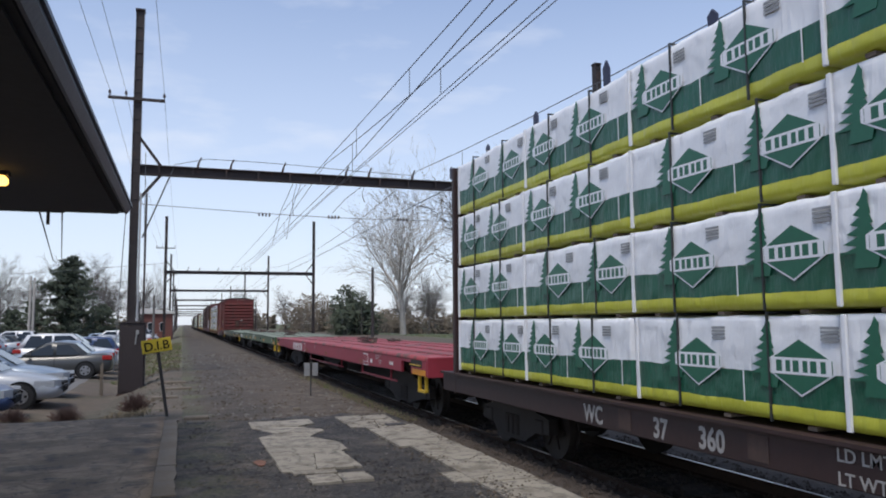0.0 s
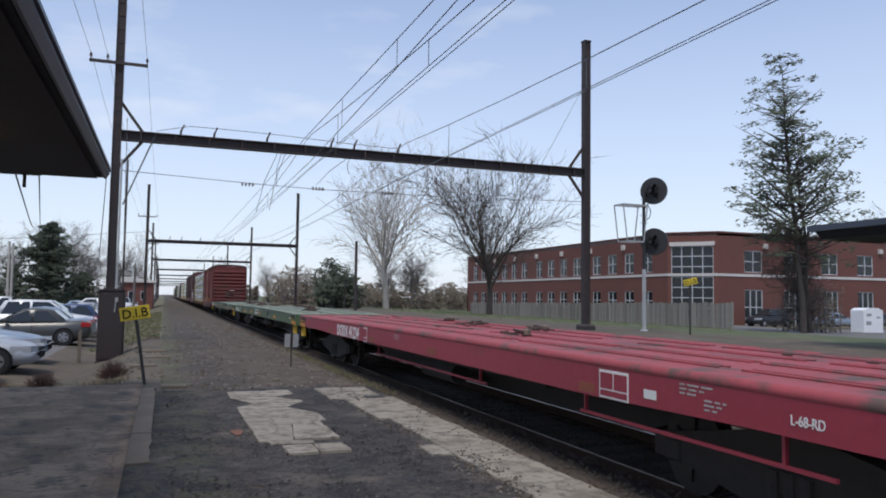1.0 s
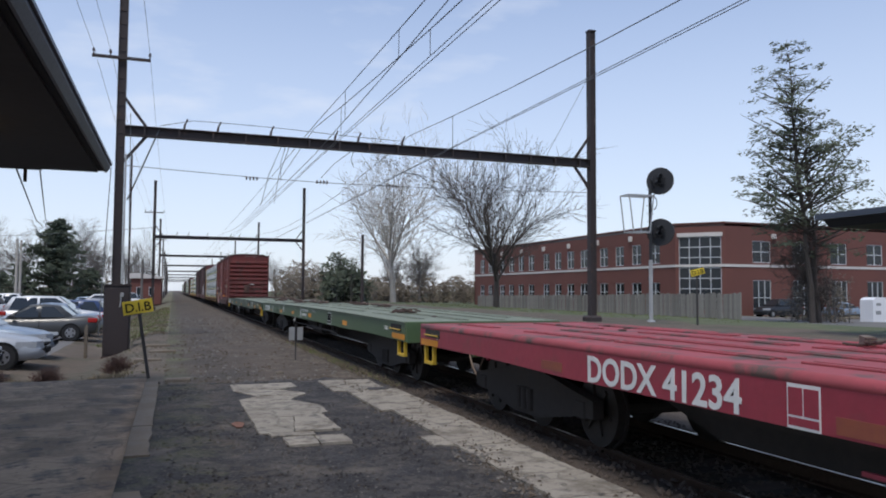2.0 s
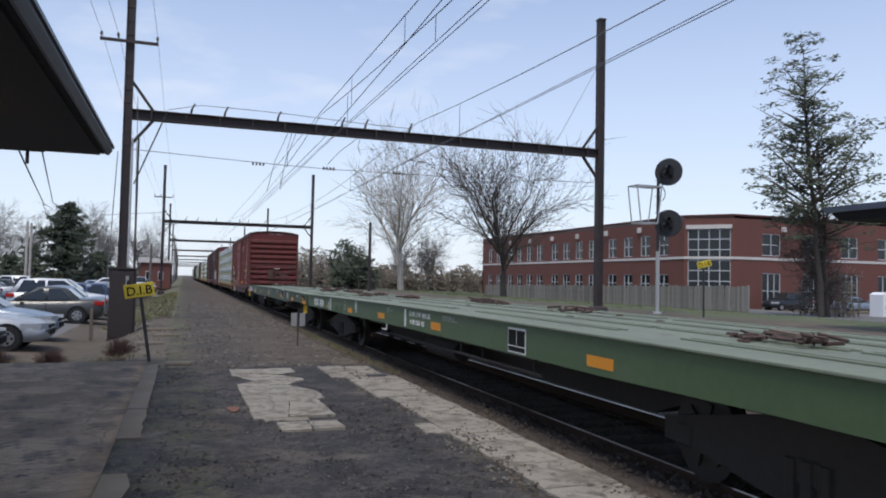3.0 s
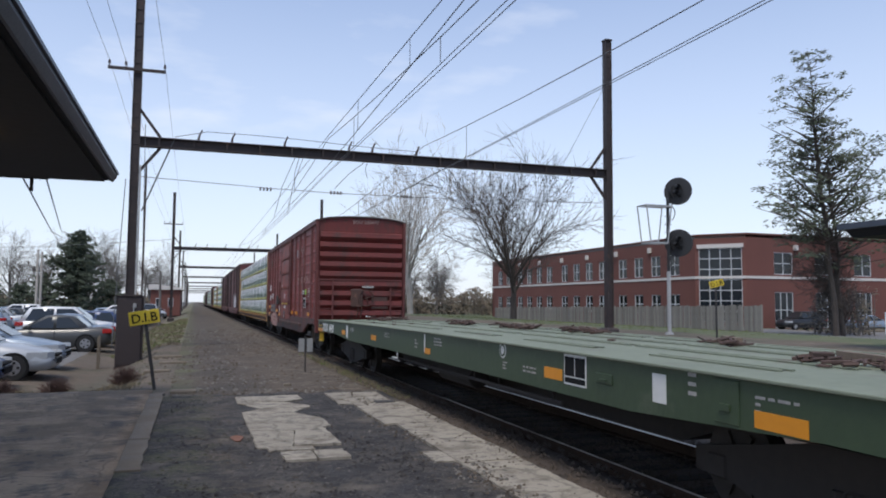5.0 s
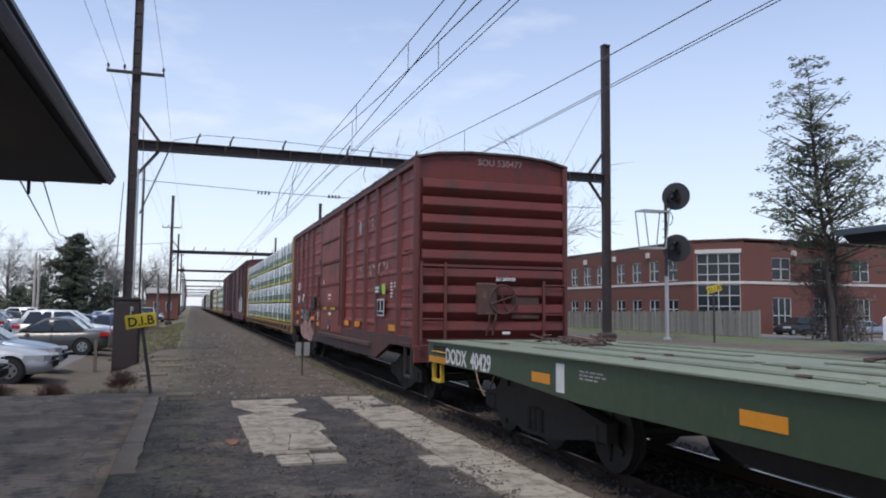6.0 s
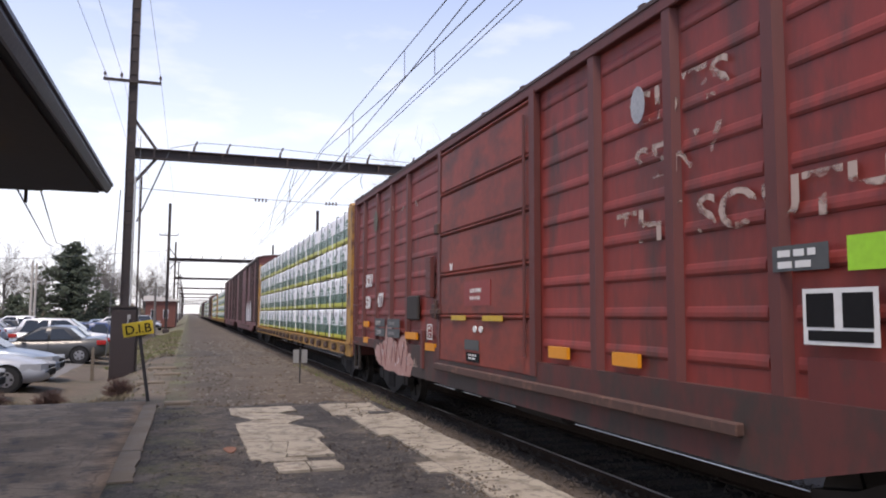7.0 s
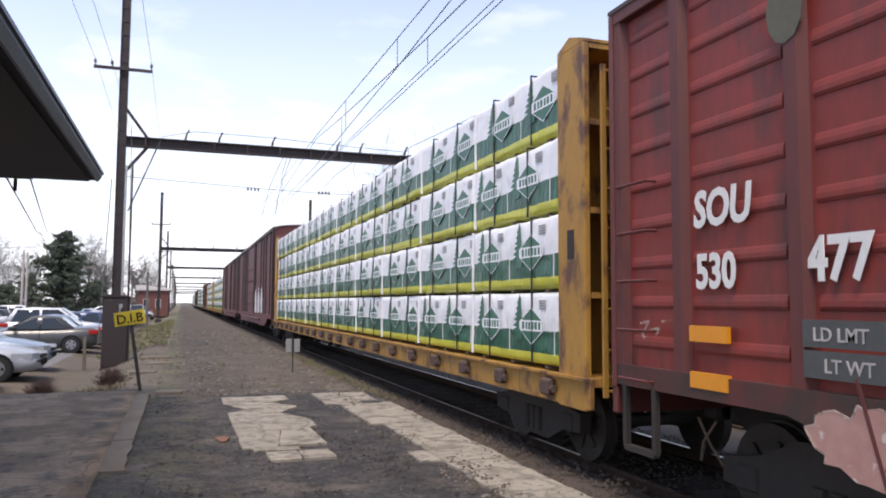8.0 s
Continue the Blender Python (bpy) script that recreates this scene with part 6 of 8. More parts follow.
def bundle_proto(shift, seed):
    """One wrapped bundle: origin at the middle of its foot, printed face towards -x; shift moves the print along it."""
    th = new("lumber_bundle")
    L, W, H = BUNDLE_L - 0.04, 1.18, ROW_H - 0.03
    bm = bmesh.new()
    nx, ny, nz = 3, 40, 14
    rings = []
    for j in range(ny + 1):
        y = -L / 2 + L * j / ny
        ring = []
        for i in range(nz + 1):
            ring.append((-W / 2, H * i / nz))
        for i in range(1, nx + 1):
            ring.append((-W / 2 + W * i / nx, H))
        for i in range(1, nz + 1):
            ring.append((W / 2, H - H * i / nz))
        for i in range(1, nx):
            ring.append((W / 2 - W * i / nx, 0))
        vs = []
        for x, z in ring:
            e = 0.012 * noise.noise((x * 3 + seed, y * 3.2, z * 4.5)) + 0.008 * noise.noise((y * 9 + 5 * seed + 6 * z, z * 9 - 5 * y, x * 7))
            corner = 0.015 if (abs(abs(x) - W / 2) < 1e-6 and (z < 1e-6 or abs(z - H) < 1e-6)) else 0
            sx = -1 if x < 0 else 1
            vs.append(bm.verts.new((x + (sx * e if abs(abs(x) - W / 2) < 1e-6 else 0) - sx * corner, y, max(0, z + (e if abs(z - H) < 1e-6 else 0) - (corner if z > 0.1 else -corner)))))
        rings.append(vs)
    for a, b in zip(rings, rings[1:]):
        k = len(a)
        for i in range(k):
            bm.faces.new((a[i], a[(i + 1) % k], b[(i + 1) % k], b[i]))
    bm.faces.new(rings[0])
    bm.faces.new(rings[-1][::-1])
    part("wrap", bm, "wrap", th, "creased white, green and yellow plastic wrap", True)
    f = -W / 2 - 0.012
    for y in (-0.60 + shift, 0.56 + shift):
        dia = lambda bm, k, a, b: slab(bm, [(y - 0.30 * k, 0.475), (y - 0.30 * k, 0.385), (y, 0.385 - 0.165 * k), (y + 0.30 * k, 0.385), (y + 0.30 * k, 0.475), (y, 0.475 + 0.155 * k)], 0, a, b)
        lg = part("emblem", made(lambda bm: dia(bm, 1.06, f - 0.001, f)), "print_white", th, "green and white printed emblem")
        part("emblem_field", made(lambda bm: dia(bm, 0.97, f - 0.003, f - 0.001)), "print_green", lg)
        part("emblem_band", made(lambda bm: box(bm, f - 0.005, f - 0.003, y - 0.285, y + 0.285, 0.368, 0.492)), "print_white", lg)
        # six stems in place of the name
        tagged(part("band_mark", made(lambda bm: [box(bm, f - 0.006, f - 0.005, y - 0.235 + 0.082 * i, y - 0.19 + 0.082 * i + 0.012 * (i % 2), 0.388, 0.472) for i in range(6)]), "print_green", lg), kind="stuff")
        pine = [(y + 0.42, 0.26), (y + 0.40, 0.36)]
        for i in range(6):
            pine += [(y + 0.53 - 0.030 * i, 0.36 + 0.065 * i), (y + 0.39 - 0.010 * i, 0.405 + 0.065 * i)]
        tip = (y + 0.315, 0.79)
        left = [(y + 0.25 + 0.012 * i, 0.40 + 0.065 * i) for i in range(6)]
        left = [p for i in range(5, -1, -1) for p in ((y + 0.285, 0.42 + 0.065 * i), (y + 0.21 + 0.016 * i, 0.36 + 0.065 * i))]
        part("pine_print", made(lambda bm: slab(bm, pine + [tip] + left + [(y + 0.24, 0.26)], 0, f - 0.0006, f + 0.004)), "print_green", th)
        part("stencil", made(lambda bm: [box(bm, f - 0.001, f + 0.004, y - 0.36, y - 0.20, 0.70 - 0.028 * i, 0.72 - 0.028 * i) for i in range(4)]), "print_grey", th)
        if y - 0.57 > -L / 2:
            part("seam", made(lambda bm: box(bm, f - 0.001, f + 0.004, y - 0.565, y - 0.555, 0.12, 0.38)), "print_white", th)
    for y in (-0.62 + 0.07 * seed, 0.62 - 0.05 * seed):
        part("strap", made(lambda bm: (box(bm, -W / 2 - 0.022, -W / 2 - 0.004, y - 0.008, y + 0.008, 0, H + 0.01), box(bm, -W / 2 - 0.02, W / 2 + 0.02, y - 0.011, y + 0.011, H + 0.004, H + 0.02))), "strap", th)
    [part("bearer", made(lambda bm: box(bm, -W / 2 + 0.03, W / 2 - 0.03, y - 0.04, y + 0.04, -0.03, 0.0)), "wood_scrap", th) for y in (-0.9, 0, 0.9)]
    part("end_flap", made(lambda bm: box(bm, -W / 2 - 0.02, -W / 2 + 0.01, L / 2 - 0.022, L / 2 + 0.018, 0.01, H - 0.01, 0.006)), "print_white", th, "folded white wrap edge")
    return tagged(th, "white, green and yellow wrapped lumber bundle on centre-beam car", "lumber bundle", "wrapped lumber bundles")


PROTOS = [bundle_proto(shift, seed) for seed, shift in enumerate((0.0, -0.26, 0.11))]
PROTO_USED = set()


def place_bundle(x, u, z, turn):
    rnd = random.Random(int(u * 97 + z * 13 + x))
    m = pose(x + rnd.uniform(-0.025, 0.025), u, z, 0, 0, turn + rnd.uniform(-0.6, 0.6))
    k = rnd.randrange(3) if len(PROTO_USED) == 3 else len(PROTO_USED)
    proto = PROTOS[k]
    if turn:
        # the courses on the far side carry the same wrap, with its print turned away
        b = thing("lumber_bundle", m, "wrapped lumber bundle on far side of centre-beam car", "lumber bundle", "wrapped lumber bundles")
        for o in PROTOS[0].children:
            if o.name.startswith(("wrap", "strap", "bearer")):
                part(o.name.split(".")[0], o.data, None, b)
    elif k in PROTO_USED:
        b = copy_thing(proto, m)
    else:
        b = proto
        b.matrix_basis = m
        PROTO_USED.add(k)
    LOADS.append((b, m.translation.x, m.translation.y, m.translation.z, math.degrees(m.to_euler().z)))


def centre_beam(u, length, paint, label, bundles, number=None, near=True, blocks=True, deep=0.72):
    car = rail_car("centre_beam_car", u, label, "lumber car")
    w, z0, zt = 1.45, FOOT, 4.42
    a, b = 0.75, length - 0.75

    def side(bm, s):
        box(bm, min(s * w, s * (w - 0.06)), max(s * w, s * (w - 0.06)), 0.1, length - 0.1, z0 - 0.34, z0 - 0.03, 0.01)
        box(bm, min(s * w, s * (w + 0.05)), max(s * w, s * (w + 0.05)), 0.1, length - 0.1, z0 - 0.06, z0 - 0.03)
    for s in (-1, 1):
        sill = part("side_sill", made(lambda bm: side(bm, s)), paint, car)
        if near and paint == "car_yellow":
            for i in range(int(length / 1.25)):
                y = 0.9 + i * 1.25
                part("winch", made(lambda bm: (box(bm, min(s * w, s * (w + 0.10)), max(s * w, s * (w + 0.10)), y - 0.09, y + 0.09, z0 - 0.27, z0 - 0.10, 0.02), tube(bm, (s * (w + 0.04), y - 0.14, z0 - 0.2), (s * (w + 0.04), y + 0.14, z0 - 0.2), 0.04, n=8))), "chain" if paint == "car_yellow" else paint, sill)
    part("floor", made(lambda bm: box(bm, -w + 0.06, w - 0.06, 0.1, length - 0.1, z0 - 0.12, z0 - 0.035)), paint, car)
    part("centre_sill", made(lambda bm: box(bm, -0.35, 0.35, 0.3, length - 0.3, z0 - 0.45, z0 - 0.1)), "under", car)
    beam = part("centre_beam", made(lambda bm: (box(bm, -0.14, 0.14, a, b, zt - 0.16, zt), [box(bm, -0.08, 0.08, y - 0.08, y + 0.08, z0 - 0.03, zt - 0.16) for y in np.linspace(a + 1, b - 1, 12)])), paint, car)
    for y, s in ((0.0, -1), (length, 1)):
        y0, y1 = (0.74 - deep, 0.72) if s < 0 else (length - 0.72, length - 0.74 + deep)
        bulk = part("bulkhead", made(lambda bm: box(bm, -w + 0.07, w - 0.07, (y1 if s < 0 else y0) - 0.06, (y1 if s < 0 else y0) + 0.02, z0 - 0.03, zt)), paint, car)
        for q in (-1, 1):
            part("side_plate", made(lambda bm: box(bm, min(q * (w + 0.006), q * (w - 0.066)), max(q * (w + 0.006), q * (w - 0.066)), y0, y1, z0 - 0.36, zt, 0.012)), paint, bulk)
        for z in (z0 - 0.1, z0 + 0.75, z0 + 1.6, z0 + 2.5, zt - 0.06):
            part("shelf", made(lambda bm: box(bm, -w + 0.07, w - 0.07, y0 + 0.01, y1 - 0.06, z, z + 0.06)), paint, bulk)
        if near and paint == "car_yellow":
            for x in (-w + 0.32,):
                ladder("end_ladder", car, x, y + s * 0.05 if s < 0 else y + 0.05, z0 - 0.2, zt - 0.3, 0.46, 9, "x", paint)
            # side plate is whole: the slot's shade is a dark box set on it
            part("slot", made(lambda bm: box(bm, -w - 0.010, -w + 0.01, (y0 + y1) / 2 - 0.07, (y0 + y1) / 2 + 0.07, z0 + 1.15, z0 + 1.45)), "under", bulk)
            part("cap", made(lambda bm: slab(bm, [(y0, zt), (y1, zt), (y1, zt + 0.03), (y0 + 0.3, zt + 0.13), (y0, zt + 0.03)], 0, -w, -w + 0.5)), paint, bulk)
    if blocks:
        n = bundles
        off = (length - n * BUNDLE_L) / 2
        for i in range(n):
            for k in range(4):
                uu = u + off + BUNDLE_L * (i + 0.5)
                zz = RAIL_Z + z0 + ROW_H * k
                place_bundle(TX - 0.80, uu, zz + 0.012, 0)
                place_bundle(TX + 0.80, uu, zz + 0.012, 180)
    else:
        # a load far down the line: courses in one piece
        off = (length - bundles * BUNDLE_L) / 2
        load = thing("lumber_load", pose(TX, u, RAIL_Z), "wrapped lumber stacked on a distant centre-beam car", "lumber load", "distant lumber loads")
        LOADS.append((load, TX, u, RAIL_Z))
        for k in range(4):
            for s in (-1, 1):
                tagged(part("course", made(lambda bm: [box(bm, s * 0.78 - 0.58, s * 0.78 + 0.58, off + BUNDLE_L * i + 0.02, off + BUNDLE_L * (i + 1) - 0.02, 0, ROW_H - 0.03, 0.02) for i in range(bundles)]), "wrap", load, m=pose(0, 0, z0 + ROW_H * k)), kind="stuff")
                tagged(part("emblems", made(lambda bm: [slab(bm, [(y - 0.27, 0.43), (y, 0.17), (y + 0.27, 0.43), (y, 0.68)], 0, s * 1.365 - 0.003, s * 1.365 + 0.003) for y in [off + 1.22 * (i + 0.5) for i in range(bundles * 2)]]), "print_green", load, m=pose(0, 0, z0 + ROW_H * k)), kind="stuff")
    couplers(car, length)
    for y in (2.1, length - 2.1):
        truck(car, y, 2, spin=near)
    if number:
        for txt, y in number:
            words(txt, 0.26, car, facing_platform(-w - 0.003, y, z0 - 0.30), "letter_grey", squeeze=0.86, bold=0.025)
    return car


L1 = centre_beam(-13.88, 26.6, "maroon", "dark maroon centre-beam car loaded with wrapped lumber", 10, (("WC", 21.75), ("37", 20.46), ("360", 19.80)), deep=0.12)
words("LD LMT", 0.13, L1, facing_platform(-1.453, 18.35, FOOT - 0.17), "letter_grey")
words("LT WT", 0.13, L1, facing_platform(-1.453, 18.35, FOOT - 0.33), "letter_grey")
for y in (21.05, 19.2):
    part("reflector", made(lambda bm: box(bm, -1.456, -1.45, y - 0.22, y, FOOT - 0.30, FOOT - 0.10)), "chain", L1, "brown faded strip")
centre_beam(100.22, 26.6, "car_yellow", "yellow rusty centre-beam car loaded with wrapped lumber", 10, deep=0.58)
# hooks and flaps on top of the first load
for y, zt in ((0.2, 0.30), (-1.6, 0.42), (-3.4, 0.25), (-5.2, 0.4), (1.9, 0.22), (3.6, 0.2)):
    f = thing("strap_flap", pose(TX - 1.2, 9.2 + y, RAIL_Z + FOOT + 4 * ROW_H), "loose dark strap end standing on lumber load", "strap", "loose strap ends")
    LOADS.append((f, TX - 1.2, 9.2 + y, RAIL_Z + FOOT + 4 * ROW_H))
    part("webbing", made(lambda bm: slab(bm, [(-0.05, -0.06), (0.05, -0.06), (0.07, zt * 0.6), (0.0, zt * 0.8), (-0.06, zt * 0.55)], 0, -0.012, 0.012)), "strap_blue", f)
uu = 169.6
for kind in "llbllbbll":
    if kind == "l":
        centre_beam(uu, 25.0, "car_yellow" if int(uu) % 2 else "maroon", "distant loaded centre-beam lumber car", 9, None, False, False)
        uu += 25.9
    else:
        boxcar(uu, 18.0, ("box_dark", "maroon", "box_dark", "box_dark"), "distant dark maroon boxcar", False, False, 0.4)
        uu += 19.0


# ---- signs, cabinet and signal beside the line ----


def dib_sign(x, y, z, lean, label):
    th = thing("marker_sign", pose(x, y, z), label, "sign", "yellow marker signs")
    top = Vector((lean, 0, 1.42 if lean < -0.1 else 2.2))
    part("post", made(lambda bm: bar(bm, (0, 0, -0.25), top, 0.06, 0.05)), "post_dark", th, "dark angle-iron post")
    tilt = 9 if lean < -0.1 else 15
    bd = part("board", made(lambda bm: box(bm, -0.27, 0.27, -0.008, 0.008, -0.13, 0.13, 0.006)), "sign_yellow", th, "yellow sign board", m=Matrix.Translation(top + Vector((0.0, -0.04, -0.06))) @ pose(0, 0, 0, 0, -tilt, 0 if lean < -0.1 else -32))
    words("D.I.B", 0.24, bd, pose(-0.235, -0.012, -0.085, 90, 0, 0), "ink", squeeze=0.98)


dib_sign(-0.74, 15.6, -0.02, -0.26, "leaning yellow board sign with black letters")
dib_sign(19.41, 25.0, 0.36, 0.0, "yellow board sign on dark post across tracks")


def white_marker():
    th = thing("white_marker", pose(2.47, 18.6, -0.02), "two small white plates on thin dark post", "marker")
    part("post", made(lambda bm: tube(bm, (0, 0, -0.2), (0, 0, 0.86), 0.018, n=8)), "post_dark", th)
    for x in (-0.10, 0.10):
        part("plate", made(lambda bm: box(bm, x - 0.07, x + 0.07, -0.03, -0.02, 0.48, 0.80, 0.004)), "sign_white", th, "dull white plate")


white_marker()


def relay_cabinet():
    th = thing("relay_cabinet", pose(-2.05, 26.5, -0.78), "tall dark brown steel relay cabinet on legs", "cabinet")
    part("body", made(lambda bm: box(bm, -0.39, 0.39, -0.32, 0.32, 0.32, 2.58, 0.02)), "cabinet", th)
    part("door", made(lambda bm: box(bm, -0.35, 0.35, -0.345, -0.322, 0.40, 2.50, 0.008)), "cabinet", th)
    part("roof", made(lambda bm: slab(bm, [(-0.43, 2.58), (0.43, 2.58), (0.43, 2.61), (0.0, 2.66), (-0.43, 2.61)], 1, -0.37, 0.37)), "cabinet", th)
    part("handle", made(lambda bm: (box(bm, 0.10, 0.20, -0.39, -0.345, 2.22, 2.36, 0.01), tube(bm, (0.13, -0.38, 2.22), (0.10, -0.38, 1.9), 0.02))), "sign_white", th, "worn pale latch")
    for x in (-0.34, 0.34):
        for y in (-0.27, 0.27):
            part("leg", made(lambda bm: bar(bm, (x, y, 0.0), (x, y, 0.33), 0.06, 0.06)), "wood_scrap", th)
    part("skid", made(lambda bm: box(bm, -0.42, 0.42, -0.34, -0.26, 0.24, 0.34)), "chain", th)
    for k in (0.22, 0.42):
        tagged(part("conduit", made(lambda bm: tube(bm, (-2.29 + k, 28.9, -0.5), (-2.29 + k, 28.9, 6.5), 0.035, n=6)), "silver" if k < 0.3 else "gantry", None), "thin steel conduit strapped to gantry post", "conduit", "conduits on the post")


relay_cabinet()


def signal():
    th = thing("railway_signal", pose(19.35, 28, 0.35), "tall signal mast with two black disc heads", "signal")
    part("mast", made(lambda bm: tube(bm, (0, 0, -0.1), (0, 0, 2.75), 0.085, n=12)), "silver", th, "silver-painted lower mast")
    part("upper_mast", made(lambda bm: tube(bm, (0, 0, 2.75), (0, 0, 6.3), 0.07, n=12)), "signal", th)
    part("base", made(lambda bm: tube(bm, (0, 0, -0.15), (0, 0, 0.12), 0.22, 0.16, 12)), "silver", th)
    for z in (6.25, 3.98):
        hd = part("head", made(lambda bm: (tube(bm, (0.48, -0.1, z), (0.40, -0.16, z), 0.60, 0.60, 28), tube(bm, (0.48, -0.02, z), (0.48, 0.30, z), 0.36, 0.30, 20))), "signal", th, "black round signal target")
        for a in range(4):
            ang = a * math.pi / 2 + 0.4
            cx, cz = 0.42 + 0.2 * math.cos(ang), z + 0.2 * math.sin(ang)
            part("hood", made(lambda bm: tube(bm, (cx, -0.14, cz), (cx - 0.03, -0.36, cz - 0.01), 0.10, 0.10, 12, False)), "signal", hd)
        part("arm", made(lambda bm: (bar(bm, (0, 0, z - 0.5), (0.48, 0.1, z - 0.5), 0.06, 0.06), bar(bm, (0, 0, z - 0.8), (0.42, 0.1, z - 0.45), 0.04, 0.04))), "signal", th)
        part("cable_loop", made(lambda bm: [tube(bm, (0.1 + 0.3 * math.sin(a), 0.05, z - 0.95 + 0.35 * math.cos(a)), (0.1 + 0.3 * math.sin(a + 0.4), 0.05, z - 0.95 + 0.35 * math.cos(a + 0.4)), 0.02, n=5) for a in [0.3 + 0.4 * i for i in range(6)]]), "signal", th)

    for z, w in ((5.55, 0.62), (3.95, 0.42)):
        part("cage_ring", made(lambda bm: [bar(bm, p, q, 0.05, 0.05) for p, q in (((-0.68 - w, -0.35, z), (-0.68 + w, -0.35, z)), ((-0.68 - w, 0.35, z), (-0.68 + w, 0.35, z)), ((-0.68 - w, -0.35, z), (-0.68 - w, 0.35, z)), ((-0.68 + w, -0.35, z), (-0.68 + w, 0.35, z)))]), "silver", th, "open steel cage frame")
        part("cage_arm", made(lambda bm: bar(bm, (0, 0, z), (-1.15, 0, z), 0.05, 0.06)), "silver", th)
    for sx in (-1, 1):
        for q in (-0.35, 0.35):
            part("cage_stay", made(lambda bm: bar(bm, (-0.68 + sx * 0.62, q, 5.55), (-0.68 + sx * 0.42, q, 3.95), 0.04, 0.04)), "silver", th)
    for i in range(16):
        part("rung", made(lambda bm: bar(bm, (0.0, 0.25, 0.5 + 0.36 * i), (0.35, 0.25, 0.5 + 0.36 * i), 0.02, 0.02)), "signal", th)


signal()


# ---- trees ----


def loft(bm, rings):
    rs = [[bm.verts.new(p) for p in r] for r in rings]
    k = len(rs[0])
    for a, b in zip(rs, rs[1:]):
        for i in range(k):
            bm.faces.new((a[i], a[(i + 1) % k], b[(i + 1) % k], b[i]))
    bm.faces.new(rs[0][::-1])
    bm.faces.new(rs[-1])


def branchy(seed, height, trunk_r, spread, levels, up, split, first, fine=False, fan=False):
    """Trunk and limbs as tapered tubes: returns a trunk bmesh and a bmesh of the twigs."""
    rnd = random.Random(seed)
    trunk, twigs = bmesh.new(), bmesh.new()

    def grow(p, d, ln, r, lev):
        bm = trunk if lev <= 1 else twigs
        n = 4 if lev < 2 else 3
        q = p
        for i in range(n):
            k_ = 0.04 if lev == 0 else 0.12
            d2 = (d + Vector((rnd.gauss(0, k_), rnd.gauss(0, k_), 0.06 * up))).normalized()
            e = q + d2 * ln / n
            r2 = r * (0.86 if lev == 0 else 0.74)
            tube(bm, q, e, r, r2, 7 if lev == 0 else (5 if lev < 3 else 3), False)
            if lev < levels and (lev > 0 or i >= first):
                for k in range(split + (1 if lev == 0 or (fine and lev >= 2) else 0)):
                    a = rnd.uniform(0, 6.283)
                    side = d2.orthogonal().normalized()
                    side = Matrix.Rotation(a, 3, d2) @ side
                    nd = (d2 * (0.75 + 0.2 * up) + side * spread * rnd.uniform(0.6, 1.15)).normalized()
                    grow(q.lerp(e, rnd.uniform(0.3, 1.0)), nd, ln * rnd.uniform(0.42, 0.72) * (2.3 if fan and lev == 0 else 1), max(r2 * rnd.uniform(0.42, 0.62) * (1.25 if fan and lev == 0 else 1), 0.018 if fan else 0.013), lev + 1)
            q, d, r = e, d2, r2
    grow(Vector((0, 0, -0.2)), Vector((0, 0, 1)), height * (0.46 if fan else 0.62), trunk_r, 0)
    return trunk, twigs


def bare_tree(x, y, seed, height, trunk_r, spread, bark, label, levels=4, up=0.6, split=2, first=1, group="bare trees", fine=False, fan=False):
    th = thing("bare_tree", pose(x, y, ground_z(x, y), 0, 0, seed * 40), label, "tree", group)
    a, b = branchy(seed, height, trunk_r, spread, levels, up, split, first, fine, fan)
    part("trunk", a, bark, th, "", True)
    tagged(part("crown", b, bark, th, "many fine leafless twigs"), kind="stuff")
    return th


bare_tree(23.95, 85, 3, 14.6, 0.42, 0.74, "bark_pale", "pale leafless sycamore with spreading limbs", 4, 0.8, 2, 1, fan=True)
bare_tree(26.1, 60, 4, 10.6, 0.32, 0.76, "bark_dark", "dark leafless tree with fan of fine branches", 4, 0.8, 2, 1, fan=True)
bare_tree(47.5, 37, 12, 10.5, 0.25, 0.8, "bark_grey", "leafless tree behind shelter roof", 3, 0.7, 3)
bare_tree(40.6, 39.5, 15, 7.5, 0.16, 0.9, "bark_dark", "low brown leafless tree by conifer", 4, 0.4, 2, 0)
FAR_BARE = bare_tree(-23, 112, 21, 9.5, 0.25, 0.85, "bark_grey", "distant leafless tree beyond parking lot", 4, 0.6, 2, 1)
for i, (x, y, s) in enumerate(((-19.5, 116, 1.0), (-27, 108, 1.05), (-12.5, 118, 1.05), (-10.2, 112, 0.95), (-31, 112, 1.1), (-36, 116, 1.0), (-15.5, 124, 1.1), (-8, 150, 1.15), (-5.8, 160, 1.0), (-42, 112, 1.0), (34, 120, 0.9), (41, 128, 1.0), (46, 140, 1.1), (30, 135, 0.8), (61, 140, 1.3), (12, 190, 0.9), (16, 205, 1.0), (21, 170, 0.85))):
    c = copy_thing(FAR_BARE, pose(x, y, ground_z(x, y), 0, 0, 57 * i))
    c.scale = (s, s, s)


